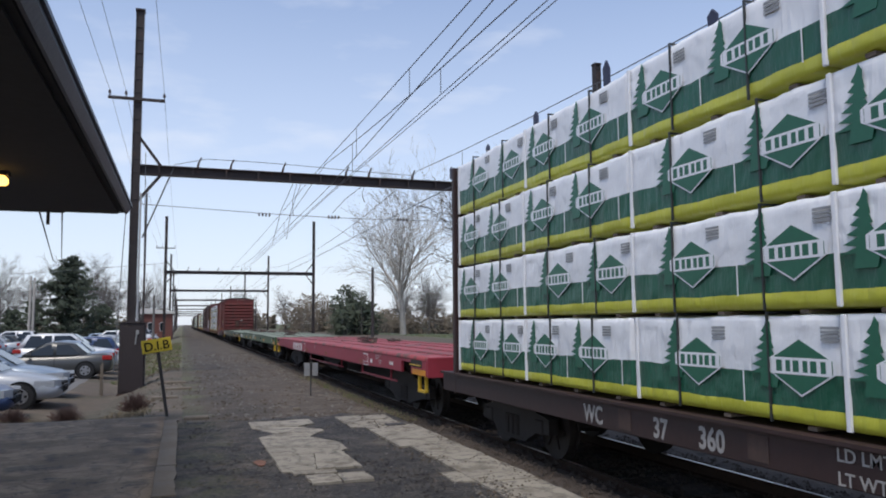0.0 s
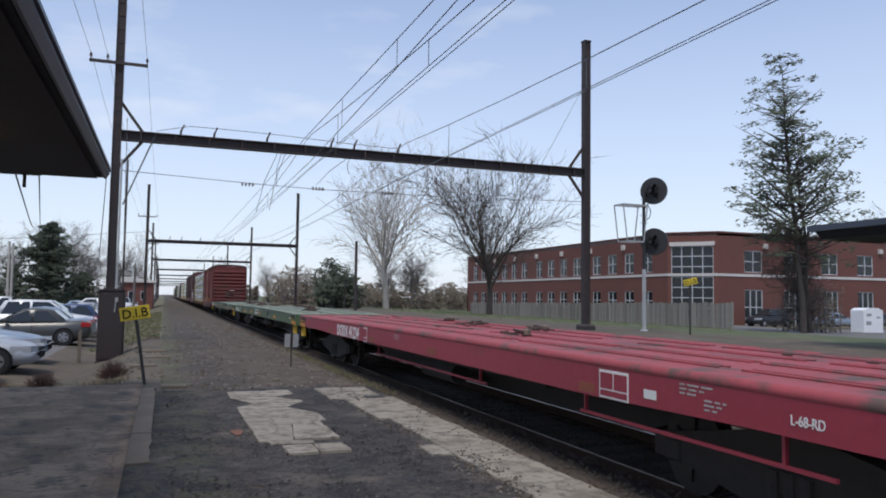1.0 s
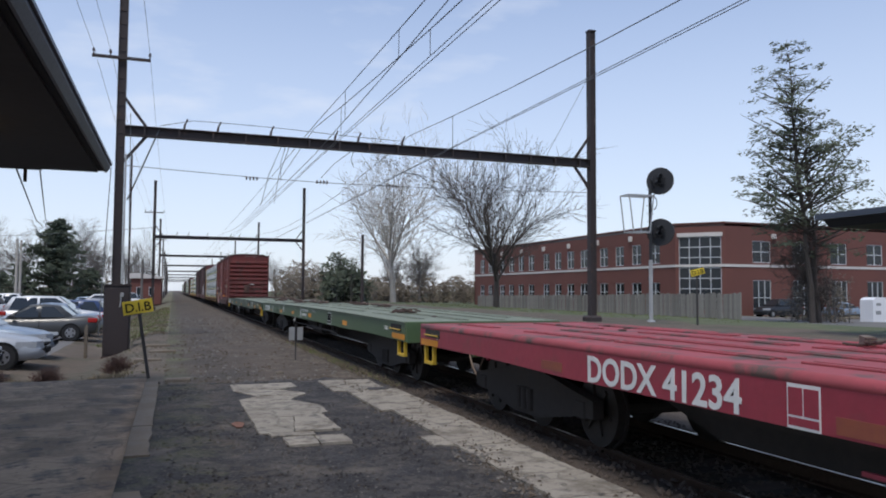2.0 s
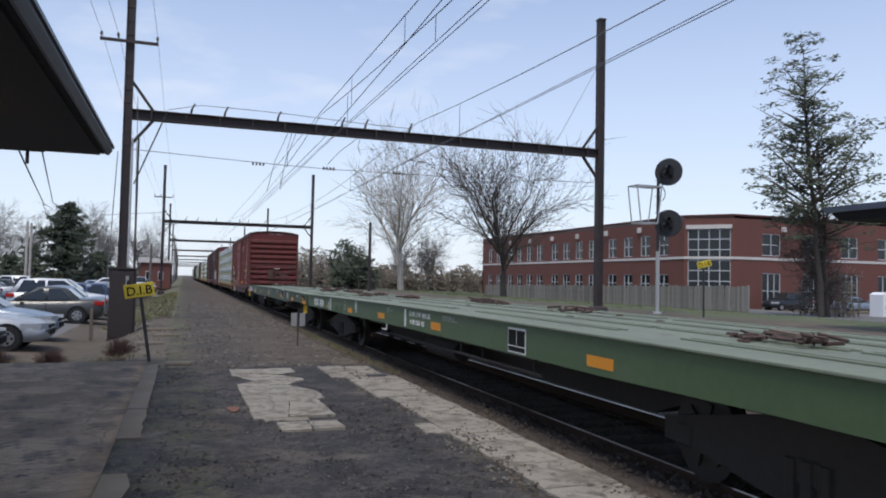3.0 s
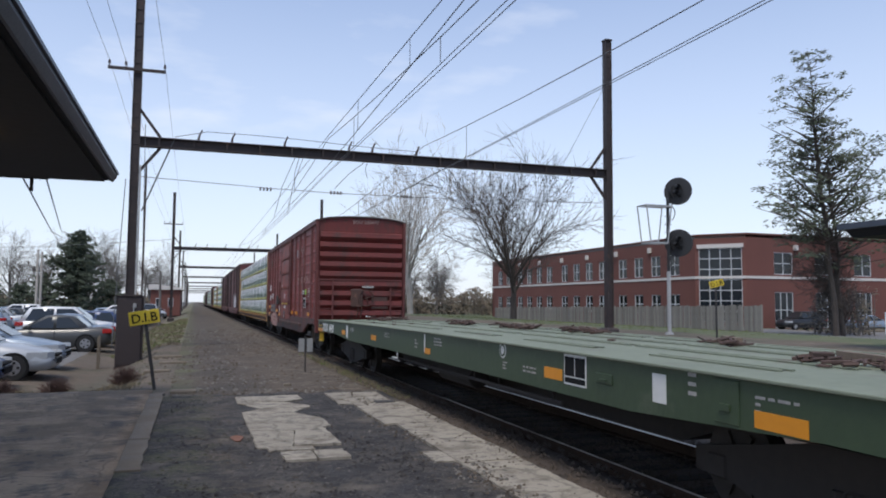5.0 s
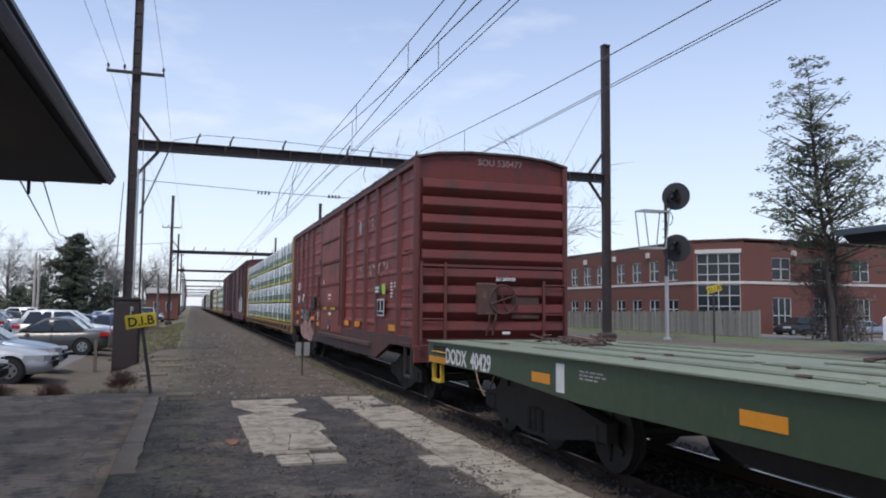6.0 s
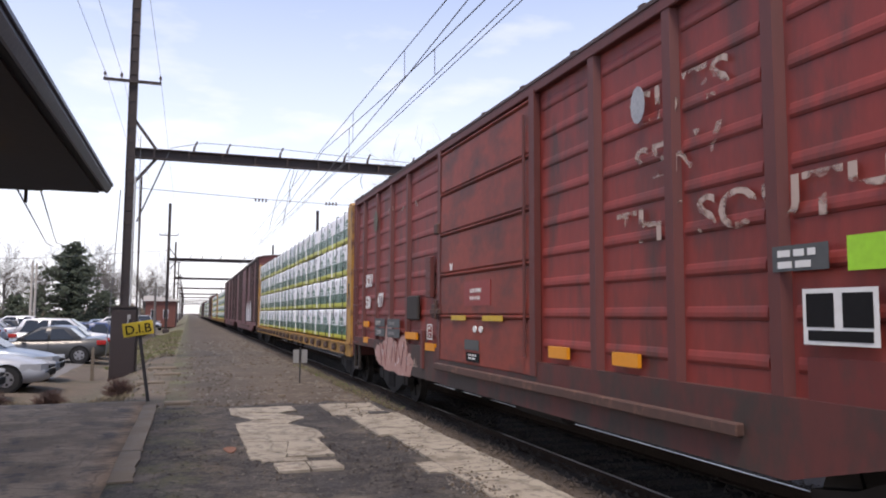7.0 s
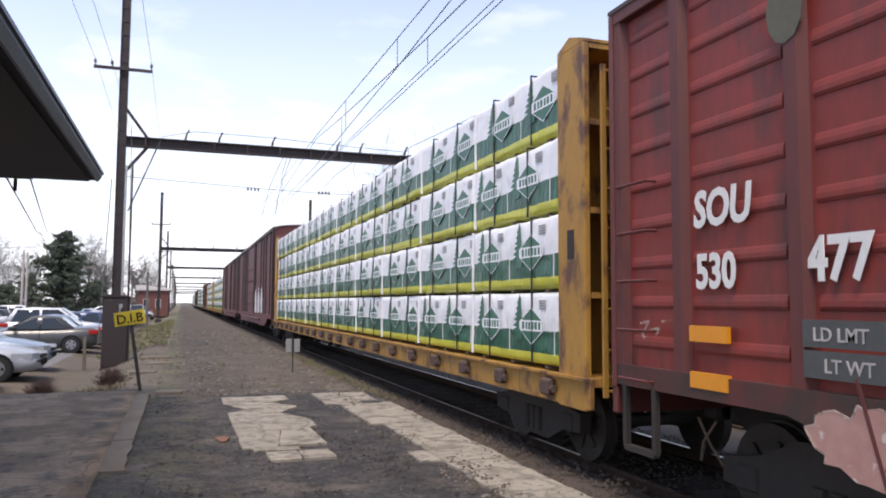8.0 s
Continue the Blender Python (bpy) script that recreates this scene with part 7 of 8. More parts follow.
def leaf_cloud(bm, rnd, c, r, n, size, flat=0.6):
    for _ in range(n):
        v = Vector((rnd.gauss(0, 1), rnd.gauss(0, 1), rnd.gauss(0, 1) * flat))
        v = v.normalized() * r * rnd.random() ** 0.5
        v.z *= flat
        p = c + v
        a = Vector((rnd.gauss(0, 1), rnd.gauss(0, 1), rnd.gauss(0, 0.7))).normalized() * size * rnd.uniform(0.6, 1.3)
        b = a.orthogonal().normalized() * size * rnd.uniform(0.25, 0.5)
        bm.faces.new([bm.verts.new(q) for q in (p - a, p + b, p + a, p - b)])


def conifer(x, y, z, height, width, seed, limbs, leaves, size, mat, label, bare=0.12, trunks=1, droop=0.1, open_=0.5, clump=0.34):
    th = thing("conifer", pose(x, y, z, 0, -5 if trunks > 1 else 0, 0), label, "tree", "evergreen trees")
    rnd = random.Random(seed)
    tr, cr, lb = bmesh.new(), bmesh.new(), bmesh.new()
    for k in range(trunks):
        off = Vector((k * 0.9, k * 0.3, 0))
        h = height * (1 - 0.24 * k)
        q = off.copy()
        r = 0.011 * height * (1 - 0.25 * k)
        rings_ = [(q, r)]
        for i in range(8):
            e = off * (1 + 0.05 * i) + Vector((rnd.gauss(0, 0.06), rnd.gauss(0, 0.06), h * (i + 1) / 8))
            rings_.append((e, r * (1 - (i + 1) / 8.2)))
            q = e
        loft(tr, [[(c.x + rr * math.cos(j * 0.9), c.y + rr * math.sin(j * 0.9), c.z) for j in range(7)] for c, rr in rings_])
        for i in range(limbs // trunks):
            f = bare + (1 - bare) * rnd.random() ** 0.85
            zz = h * f
            reach = width * (1 - f) ** (0.95 if trunks > 1 else 0.72) * rnd.uniform(0.35, 1.12) * (0.45 + 0.55 * min(1, f / 0.28)) + 0.25
            a = rnd.uniform(0, 6.283)
            base = off + Vector((0, 0, zz))
            d = Vector((math.cos(a), math.sin(a), rnd.uniform(-droop, 0.45 + (0.35 if trunks > 1 else 0))))
            tip = base + d * reach
            tube(lb, base, tip, 0.03 + 0.012 * reach, 0.012, 4, False)
            m = max(2, int(reach / 0.55))
            for j in range(m):
                if rnd.random() < open_ * 0.35 * (1.6 if j < m / 2 else 0.5):
                    continue
                c = base.lerp(tip, (j + 1) / m) + Vector((rnd.gauss(0, 0.18), rnd.gauss(0, 0.18), rnd.gauss(0, 0.12))) * (1 + 1.3 * (trunks - 1))
                leaf_cloud(cr, rnd, c, (clump + 0.14 * rnd.random()) * min(1, 0.45 + 2.2 * (1 - f)), leaves, size)
    part("trunk", tr, "bark_dark", th, "dark trunk")
    tagged(part("branchwork", lb, "bark_dark", th), kind="stuff")
    tagged(part("crown", cr, mat, th, "ragged sprays of needles"), kind="stuff")
    return th


conifer(39.1, 38.3, ground_z(39, 38) - 0.1, 18.9, 7.4, 6, 205, 28, 0.17, "cedar", "tall ragged conifer with open uneven crown", 0.30, 2, -0.1, 1.5, 0.6)
conifer(-10.9, 80, -0.4, 8.6, 4.1, 9, 260, 22, 0.16, "needles", "dense dark green conifer beyond parking lot", 0.06, 1, 0.15, 0.1)
for i, (x, y, h) in enumerate(((-14.6, 84, 4.2), (-8.2, 84, 4.0), (-17.5, 90, 3.6), (-21.0, 92, 4.0))):
    conifer(x, y, -0.4, h, 2.3, 30 + i, 90, 16, 0.16, "needles", "low dark evergreen along parking lot edge", 0.02, 1, 0.1, 0.1)


def thicket(x0, x1, y0, y1, z1, seed, n, mat, label, size=0.28, name="thicket", lean=0.0):
    th = thing(name, pose((x0 + x1) / 2, (y0 + y1) / 2, ground_z((x0 + x1) / 2, (y0 + y1) / 2) - 0.1), label, "bushes", "bushes along the railway")
    rnd = random.Random(seed)
    cr, st = bmesh.new(), bmesh.new()
    for i in range(n):
        x, y = rnd.uniform(x0 - x1, x1 - x0) / 2, rnd.uniform(y0 - y1, y1 - y0) / 2
        top = z1 * (0.62 + 0.38 * noise.noise((x * 0.35 + seed, y * 0.2, 2)) + rnd.uniform(-0.12, 0.12)) * (1 - 0.4 * abs(2 * x / (x1 - x0)) ** 3)
        tube(st, (x, y, 0), (x + rnd.gauss(0, 0.3), y, top), 0.04, 0.012, 4, False)
        for k in range(5):
            leaf_cloud(cr, rnd, Vector((x + rnd.gauss(0, 0.3), y + rnd.gauss(0, 0.3), top * (0.15 + 0.85 * k / 4))), 0.55, 9, size, 0.9)
    tagged(part("undergrowth", st, "bark_grey", th), kind="stuff")
    tagged(part("foliage", cr, mat, th), kind="stuff")


thicket(16.4, 20.8, 84, 92, 6.7, 2, 105, "needles", "dark green evergreen bushes beside the railway")
thicket(20.5, 30.0, 104, 118, 4.4, 3, 110, "budding", "brown budding thicket behind the bushes", 0.24)
thicket(16.5, 25.0, 118, 140, 7.6, 4, 150, "budding", "tall brown budding thicket by railway", 0.26)
thicket(26.0, 62.0, 126, 142, 6.0, 6, 300, "budding", "brown leafless thicket behind lawn", 0.34)
thicket(-60.0, -20.0, 118, 128, 4.5, 8, 260, "budding", "brown tree line beyond parking lot", 0.4)
thicket(-20.0, -6.0, 125, 138, 4.6, 9, 120, "budding", "brown hedge beyond parking lot", 0.32)
thicket(60.0, 140.0, 120, 140, 8.0, 10, 260, "budding", "brown tree line behind brick offices", 0.6)
thicket(-9.5, -4.5, 165, 200, 7.0, 12, 90, "budding", "reddish budding trees beside the railway", 0.4)
thicket(41.6, 45.4, 39.5, 43.2, 5.0, 13, 30, "budding", "brown leafless brush below conifer", 0.16)
thicket(14.5, 24.0, 210, 300, 6.0, 14, 120, "budding", "distant thicket along railway", 0.5)


def verge_plants():
    rnd = random.Random(31)
    bm, dry = bmesh.new(), bmesh.new()
    for i in range(9000):
        if i < 3200:
            x, y = rnd.uniform(-3.1, -0.6), rnd.uniform(31, 78)
            tgt = bm if noise.noise((x * 0.25, y * 0.25, 3)) > -0.1 and rnd.random() < 0.75 else dry
        elif i < 5200:
            x, y = rnd.uniform(-7.5, -1.2), rnd.uniform(15.6, 19.5)
            tgt = dry
        elif i < 6200:
            x, y = rnd.uniform(3.35, 3.75), rnd.uniform(13.8, 26)
            tgt = bm if rnd.random() < 0.3 else dry
        else:
            x, y = rnd.uniform(21.5, 35), rnd.uniform(26, 78)
            tgt = bm
        z = ground_z(x, y) - 0.01
        for k in range(3):
            h = rnd.uniform(0.03, 0.11) * (1.15 if tgt is dry and i < 5200 else 1)
            a = rnd.uniform(0, 6.28)
            w = 0.012 + 0.012 * (y > 30)
            p = Vector((x + rnd.gauss(0, 0.05), y + rnd.gauss(0, 0.05), z))
            s = Vector((math.cos(a), math.sin(a), 0)) * w
            t = p + Vector((rnd.gauss(0, 0.05), rnd.gauss(0, 0.05), h))
            tgt.faces.new([tgt.verts.new(q) for q in (p - s, p + s, t)])
    tagged(part("grass", bm, "grass", None), "thin spring grass along path and lawn", "grass", kind="stuff")
    tagged(part("dead_grass", dry, "dry_grass", None), "dry brown weeds at platform end", "weeds", kind="stuff")
    for x, y, r, mat, lab in ((-1.5, 18.2, 0.42, "weed", "small dark red-brown bush by cabinet"), (-3.5, 17.6, 0.3, "dry_grass", "dry weed clump in dirt"), (-4.6, 17.2, 0.32, "dry_grass", "dry weed clump in dirt"), (-2.6, 18.6, 0.25, "dry_grass", "dry weed clump in dirt"), (-3.0, 19.2, 0.45, "weed", "tangled brown weeds in dirt"), (-3.9, 18.3, 0.40, "weed", "tangled brown weeds in dirt")):
        th = thing("weed_clump", pose(x, y, ground_z(x, y)), lab, "weeds", "weeds at the platform end")
        cl_ = bmesh.new()
        for i in range(700 if mat == "weed" else 120):
            a, e = rnd.uniform(0, 6.28), rnd.uniform(0.1, 1.4)
            d = Vector((math.cos(a) * math.cos(e), math.sin(a) * math.cos(e), math.sin(e))) * r * rnd.uniform(0.4, 1.05)
            tube(cl_, (rnd.gauss(0, 0.08), rnd.gauss(0, 0.08), 0), d, 0.006, 0.003, 3, False)
        tagged(part("foliage", cl_, mat, th), kind="stuff")
    for x, y, h, w in ((-2.95, 26.6, 1.0, 0.10),):
        th = thing("stub_post", pose(x, y, ground_z(x, y)), "weathered grey stub post in the dirt", "post")
        part("post", made(lambda bm: slab(bm, [(-w / 2, 0), (w / 2, 0), (w * 0.45, h), (0.1 * w, h * 1.06), (-w * 0.45, h * 0.97)], 1, -w / 2, w / 2)), "kerb", th)


verge_plants()


# ---- brick offices across the line ----


def offices():
    th = thing("office_building", pose(0, 0, 0), "two-storey red brick office building with corner glazing", "building")
    top, band, gz = 8.66, 4.42, -0.95
    A, B, C, D = (47.9, 118.5), (47.9, 64.2), (51.0, 60.5), (100.0, 60.5)

    def wall(name, p, q, wins, thick=0.35):
        """A wall with real openings: piers and strips round each window."""
        p, q = Vector((*p, 0)), Vector((*q, 0))
        d = (q - p).normalized()
        ln = (q - p).length
        ang = math.degrees(math.atan2(d.y, d.x))
        m = Matrix.Translation(p) @ pose(0, 0, 0, 0, 0, ang)
        w = part(name, bmesh_wall(ln, wins, thick), "brick", th, m=m)
        part("band", made(lambda bm: box(bm, 0, ln, -0.06, 0.0, band - 0.12, band + 0.14)), "trim", w, "pale stone band")
        part("coping", made(lambda bm: box(bm, -0.03, ln + 0.03, -0.08, thick, top, top + 0.12)), "brick", w)
        for x0, x1, z0, z1, cols, rows in wins:
            win = part("window", made(lambda bm: (box(bm, x0, x0 + 0.06, 0.05, 0.16, z0, z1), box(bm, x1 - 0.07, x1, 0.05, 0.16, z0, z1), box(bm, x0, x1, 0.05, 0.16, z0, z0 + 0.07), box(bm, x0, x1, 0.05, 0.16, z1 - 0.07, z1))), "frame_pale", w)
            part("pane", made(lambda bm: box(bm, x0 + 0.07, x1 - 0.07, 0.12, 0.14, z0 + 0.07, z1 - 0.07)), "pane", win, "dark reflecting glass")
            part("mullion", made(lambda bm: ([box(bm, x0 + (x1 - x0) * i / cols - 0.035, x0 + (x1 - x0) * i / cols + 0.035, 0.04, 0.12, z0, z1) for i in range(1, cols)], [box(bm, x0, x1, 0.04, 0.12, z0 + (z1 - z0) * j / rows - 0.04, z0 + (z1 - z0) * j / rows + 0.04) for j in range(1, rows)])), "frame_pale", win)
        return w

    def bmesh_wall(ln, wins, thick):
        bm = bmesh.new()
        zs = sorted({gz, top, *[v for w_ in wins for v in w_[2:4]]})
        for za, zb in zip(zs, zs[1:]):
            holes = sorted((w_[0], w_[1]) for w_ in wins if w_[2] <= za + 1e-4 and w_[3] >= zb - 1e-4)
            x = 0.0
            for a, b in holes + [(ln, ln)]:
                if a > x:
                    box(bm, x, a, 0, thick, za, zb)
                x = b
        return bm
    # along the railway, outer face towards -x: run from the far end to the corner
    ln = A[1] - B[1]
    wins = []
    k, x = 0, ln - 2.6
    while x > 2:
        wins.append((x - 1.75, x, 4.75, 6.95, 2, 2))
        wins.append((x - 1.75, x, 0.75, 2.75, 2, 2))
        k += 1
        x -= 3.35 if k % 4 else 4.6
    wall("wall_west", A, B, wins)
    cl_ = math.hypot(C[0] - B[0], C[1] - B[1])
    wall("wall_corner", B, C, [(0.35, cl_ - 0.35, 0.0, 7.35, 4, 7)])
    wins = []
    for i in range(10):
        x = 3.4 + 5.1 * i
        wins += [(x, x + 2.3, 4.75, 6.95, 2, 2), (x, x + 2.3, -0.55, 3.0, 3, 2)]
        if x > 44:
            break
    wall("wall_south", C, D, wins)
    wall("wall_east", D, (100, 118.5), [])
    wall("wall_north", (100, 118.5), A, [])
    part("roof", made(lambda bm: slab(bm, [A, B, C, D, (100, 118.5)], 2, top - 0.3, top - 0.1)), "lot", th)
    lint = part("corner_lintel", made(lambda bm: box(bm, 0.2, cl_ - 0.2, -0.12, 0.02, 7.35, 7.75)), "trim", th, "white lintel over corner glazing", m=Matrix.Translation((*B, 0)) @ pose(0, 0, 0, 0, 0, math.degrees(math.atan2(C[1] - B[1], C[0] - B[0]))))
    for i, y in enumerate((72, 79, 86, 93, 100, 107, 114)):
        part("wall_lamp", made(lambda bm: box(bm, 47.62, 47.9, y - 0.25, y + 0.25, 7.35, 7.95, 0.03)), "trim", th, "white wall light box")
    for x in (57.0, 73.0):
        part("wall_lamp", made(lambda bm: box(bm, x - 0.25, x + 0.25, 60.2, 60.5, 7.2, 7.7, 0.03)), "trim", th, "white wall light box")
    tagged(part("driveway", made(lambda bm: slab(bm, [(36, 52), (95, 52), (95, 54.2), (36, 54.2)], 2, -0.72, -0.50)), "kerb", None), "pale concrete walk before brick offices", "walkway", kind="structure")


offices()


def wooden_fence():
    th = thing("wooden_fence", pose(33.8, 39, 0), "weathered grey wooden board fence beside lawn", "fence")
    rnd = random.Random(14)
    board = mesh_of(made(lambda bm: slab(bm, [(-0.09, -0.35), (0.09, -0.35), (0.09, 1.74), (0.05, 1.80), (-0.05, 1.80), (-0.09, 1.74)], 0, -0.012, 0.012)), "board", "fence_wood")
    for i in range(215):
        y = 0.205 * i
        z = ground_z(33.8, 39 + y) + 0.05 - 0.010 * y
        part("board", board, None, th, m=pose(rnd.uniform(-0.02, 0.02), y, z + rnd.uniform(-0.05, 0.05), rnd.uniform(-1.5, 1.5)))
    for i in range(18):
        y = 2.5 * i
        z = ground_z(33.8, 39 + y) - 0.010 * y
        part("post", made(lambda bm: box(bm, 0.02, 0.13, y - 0.06, y + 0.06, z - 0.3, z + 1.9, 0.01)), "fence_wood", th)
    part("rail", made(lambda bm: [bar(bm, (0.04, 0, ground_z(33.8, 39) + h), (0.04, 44, ground_z(33.8, 83) - 0.40 + h), 0.05, 0.09) for h in (0.4, 1.5)]), "fence_wood", th)


wooden_fence()


def small_structures():
    th = thing("collection_bin", pose(52.5, 44.9, ground_z(52, 45)), "white steel clothing collection bin on asphalt", "bin")
    part("body", made(lambda bm: slab(bm, [(-1.05, 0), (1.05, 0), (1.05, 1.75), (0.6, 1.95), (-0.6, 1.95), (-1.05, 1.75)], 1, -0.6, 0.6)), "print_white", th)
    for x, z, w, h in ((-0.45, 1.4, 0.5, 0.22), (-0.5, 0.75, 0.55, 0.3), (0.55, 1.2, 0.4, 0.15)):
        part("notice", made(lambda bm: box(bm, x - w / 2, x + w / 2, -0.606, -0.60, z - h / 2, z + h / 2)), "print_grey", th)
    ht = thing("hydrant", pose(47.5, 46.5, ground_z(47.5, 46.5)), "small red fire hydrant on grass", "hydrant")
    part("barrel", made(lambda bm: (tube(bm, (0, 0, -0.1), (0, 0, 0.55), 0.12, 0.11, 10), tube(bm, (0, 0, 0.55), (0, 0, 0.72), 0.12, 0.03, 10), tube(bm, (-0.2, 0, 0.42), (0.2, 0, 0.42), 0.06, n=8))), "red_paint", ht)
    # brick house down the line
    h = thing("brick_house", pose(-3.9, 112, -0.3), "small red brick house with pale roof edge", "house")
    part("wall", made(lambda bm: box(bm, -1.9, 2.0, 0, 14, 0, 3.6)), "brick", h)
    part("roof", made(lambda bm: slab(bm, [(-2.2, 3.6), (2.3, 3.6), (2.3, 3.85), (-1.2, 4.35), (-2.2, 4.3)], 1, -0.3, 14.3)), "trim", h, "pale flat roof edge")
    for x in (-1.2, 0.4):
        wn_ = part("window", made(lambda bm: box(bm, x, x + 0.7, -0.04, 0.0, 1.2, 2.4)), "frame_pale", h)
        part("pane", made(lambda bm: box(bm, x + 0.06, x + 0.64, -0.05, -0.04, 1.26, 2.34)), "pane", wn_)
    for x, y, z1 in ((-12.5, 70, 5.8), (-12.9, 74, 5.9), (-16.6, 70, 5.2), (-5.4, 92, 4.4), (-2.9, 70, 4.3)):
        p = thing("utility_pole", pose(x, y, -0.4), "slender weathered utility pole", "pole", "utility poles")
        part("pole", made(lambda bm: tube(bm, (0, 0, -0.2), (0, 0, z1 + 0.4), 0.12, 0.09, 8)), "bark_pale" if x < -10 else "bark_grey", p)
        part("cap", made(lambda bm: tube(bm, (0, 0, z1 + 0.4), (0, 0, z1 + 0.46), 0.09, 0.04, 8)), "post_dark", p)
    p = thing("line_pole", pose(14.15, 60, 0.3), "dark steel pole beside the tracks", "pole", "utility poles")
    part("pole", made(lambda bm: tube(bm, (0, 0, -0.2), (0, 0, 5.95), 0.13, 0.11, 8)), "gantry", p)
    part("cap", made(lambda bm: tube(bm, (0, 0, 5.95), (0, 0, 6.0), 0.11, 0.05, 8)), "gantry", p)
    for x, y, z1 in ((12.9, 150, 5.5), (12.8, 225, 6.0)):
        p = thing("line_pole", pose(x, y, 0.2), "distant dark pole beside the tracks", "pole", "utility poles")
        part("pole", made(lambda bm: tube(bm, (0, 0, -0.2), (0, 0, z1), 0.12, 0.1, 6)), "gantry", p)
        part("cap", made(lambda bm: tube(bm, (0, 0, z1), (0, 0, z1 + 0.05), 0.1, 0.05, 6)), "gantry", p)
    cable([(-2.97, 14.6, 3.76), (-5.0, 30, 4.1), (-9.2, 60, 6.2), (-12.5, 70, 6.1)], 0.016, "service_cable", "dark service cable from canopy to pole", "cable", "service cables")
    cable([(-2.6, 14.6, 3.75), (-5.0, 32, 4.3), (-8.6, 60, 6.4), (-12.9, 74, 6.2)], 0.014, "service_cable", "dark service cable from canopy to pole", "cable", "service cables")
    cable([(-40, 80, 6.0), (-12.5, 70, 6.1), (-2.4, 86.5, 8.4)], 0.02, "service_cable", "thin dark cable above parking lot", "cable", "service cables")


small_structures()


# ---- parked cars ----


def motor_car(paint, style, label, m):
    """A car along +x (nose at +x), origin on the ground under its middle."""
    th = thing("car", m, label, "car", "parked cars")
    L, W = {"sedan": (4.65, 0.90), "hatch": (4.15, 0.87), "suv": (4.7, 0.94)}[style]
    hb, hr = {"sedan": (0.93, 1.46), "hatch": (0.96, 1.52), "suv": (1.08, 1.74)}[style]
    h = L / 2

    def ring(x, z0, z1, w):
        return [(x, -w * 0.90, z0), (x, -w, z0 + 0.16), (x, -w, (z0 + z1) / 2 + 0.06), (x, -w * 0.94, z1 - 0.05), (x, -w * 0.80, z1), (x, w * 0.80, z1), (x, w * 0.94, z1 - 0.05), (x, w, (z0 + z1) / 2 + 0.06), (x, w, z0 + 0.16), (x, w * 0.90, z0)]
    tail = hb + (0.02 if style != "sedan" else 0.05)
    st = [(-h, 0.36, tail - 0.22, W * 0.80), (-h + 0.08, 0.27, tail - 0.06, W * 0.90), (-h + 0.35, 0.22, tail, W * 0.97), (-h + 1.0, 0.20, hb, W), (0, 0.19, hb - 0.02, W), (h - 1.45, 0.20, hb - 0.02, W), (h - 0.9, 0.21, hb - 0.09, W * 0.98), (h - 0.40, 0.22, hb - 0.19, W * 0.94), (h - 0.12, 0.26, hb - 0.32, W * 0.84), (h, 0.36, hb - 0.46, W * 0.66)]
    body = part("body", made(lambda bm: loft(bm, [ring(*s) for s in st])), paint, th, "", True)
    xr = -h + (0.85 if style == "sedan" else 0.12)
    xt = -h + (1.45 if style == "sedan" else 0.55)
    cab = [(xr, hb - 0.06, hb - 0.02, W * 0.84, W * 0.80), (xt, hb - 0.06, hr - 0.05, W * 0.90, W * 0.70), (xt + 0.65, hb - 0.06, hr, W * 0.92, W * 0.72), (h - 2.25, hb - 0.06, hr - 0.03, W * 0.92, W * 0.71), (h - 1.35, hb - 0.06, hb - 0.02, W * 0.88, W * 0.78)]
    part("cabin", made(lambda bm: loft(bm, [[(x, -wb, z0), (x, -wt, z1 - 0.03), (x, -wt * 0.86, z1), (x, wt * 0.86, z1), (x, wt, z1 - 0.03), (x, wb, z0)] for x, z0, z1, wb, wt in cab])), paint, th, "", True)

    def side_glass(bm, s, xa, xb, xc, xd):
        zb, zt = hb + 0.01, hr - 0.10
        def wy(z):
            f = (z - hb + 0.06) / (hr - hb)
            return W * (0.92 - 0.20 * f) + 0.006
        v = [bm.verts.new((x, s * wy(z), z)) for x, z in ((xa, zb), (xb, zb), (xc, zt), (xd, zt))]
        v2 = [bm.verts.new((x, s * (wy(z) - 0.03), z)) for x, z in ((xa, zb), (xb, zb), (xc, zt), (xd, zt))]
        bm.faces.new(v)
        bm.faces.new(v2[::-1])
        for i in range(4):
            bm.faces.new((v[i], v[(i + 1) % 4], v2[(i + 1) % 4], v2[i]))
    mid = (xt + h - 2.25) / 2 + 0.15
    for s in (-1, 1):
        part("side_window", made(lambda bm: side_glass(bm, s, xr + 0.30, mid - 0.05, mid - 0.05, xt + 0.14)), "car_glass", th)
        part("side_window", made(lambda bm: side_glass(bm, s, mid + 0.05, h - 1.55, h - 2.32, mid + 0.05)), "car_glass", th)
        part("mirror", made(lambda bm: box(bm, h - 1.75, h - 1.6, min(s * W, s * (W + 0.17)), max(s * W, s * (W + 0.17)), hb, hb + 0.13, 0.03)), paint, th)

    def slope_glass(bm, xa, za, xb, zb, w0, w1, e):
        v = [(xa, -w0, za), (xa, w0, za), (xb, w1, zb), (xb, -w1, zb)]
        o = [bm.verts.new((x + e[0], y, z + e[1])) for x, y, z in v]
        i_ = [bm.verts.new(p) for p in v]
        bm.faces.new(o)
        bm.faces.new(i_[::-1])
        for i in range(4):
            bm.faces.new((o[i], o[(i + 1) % 4], i_[(i + 1) % 4], i_[i]))
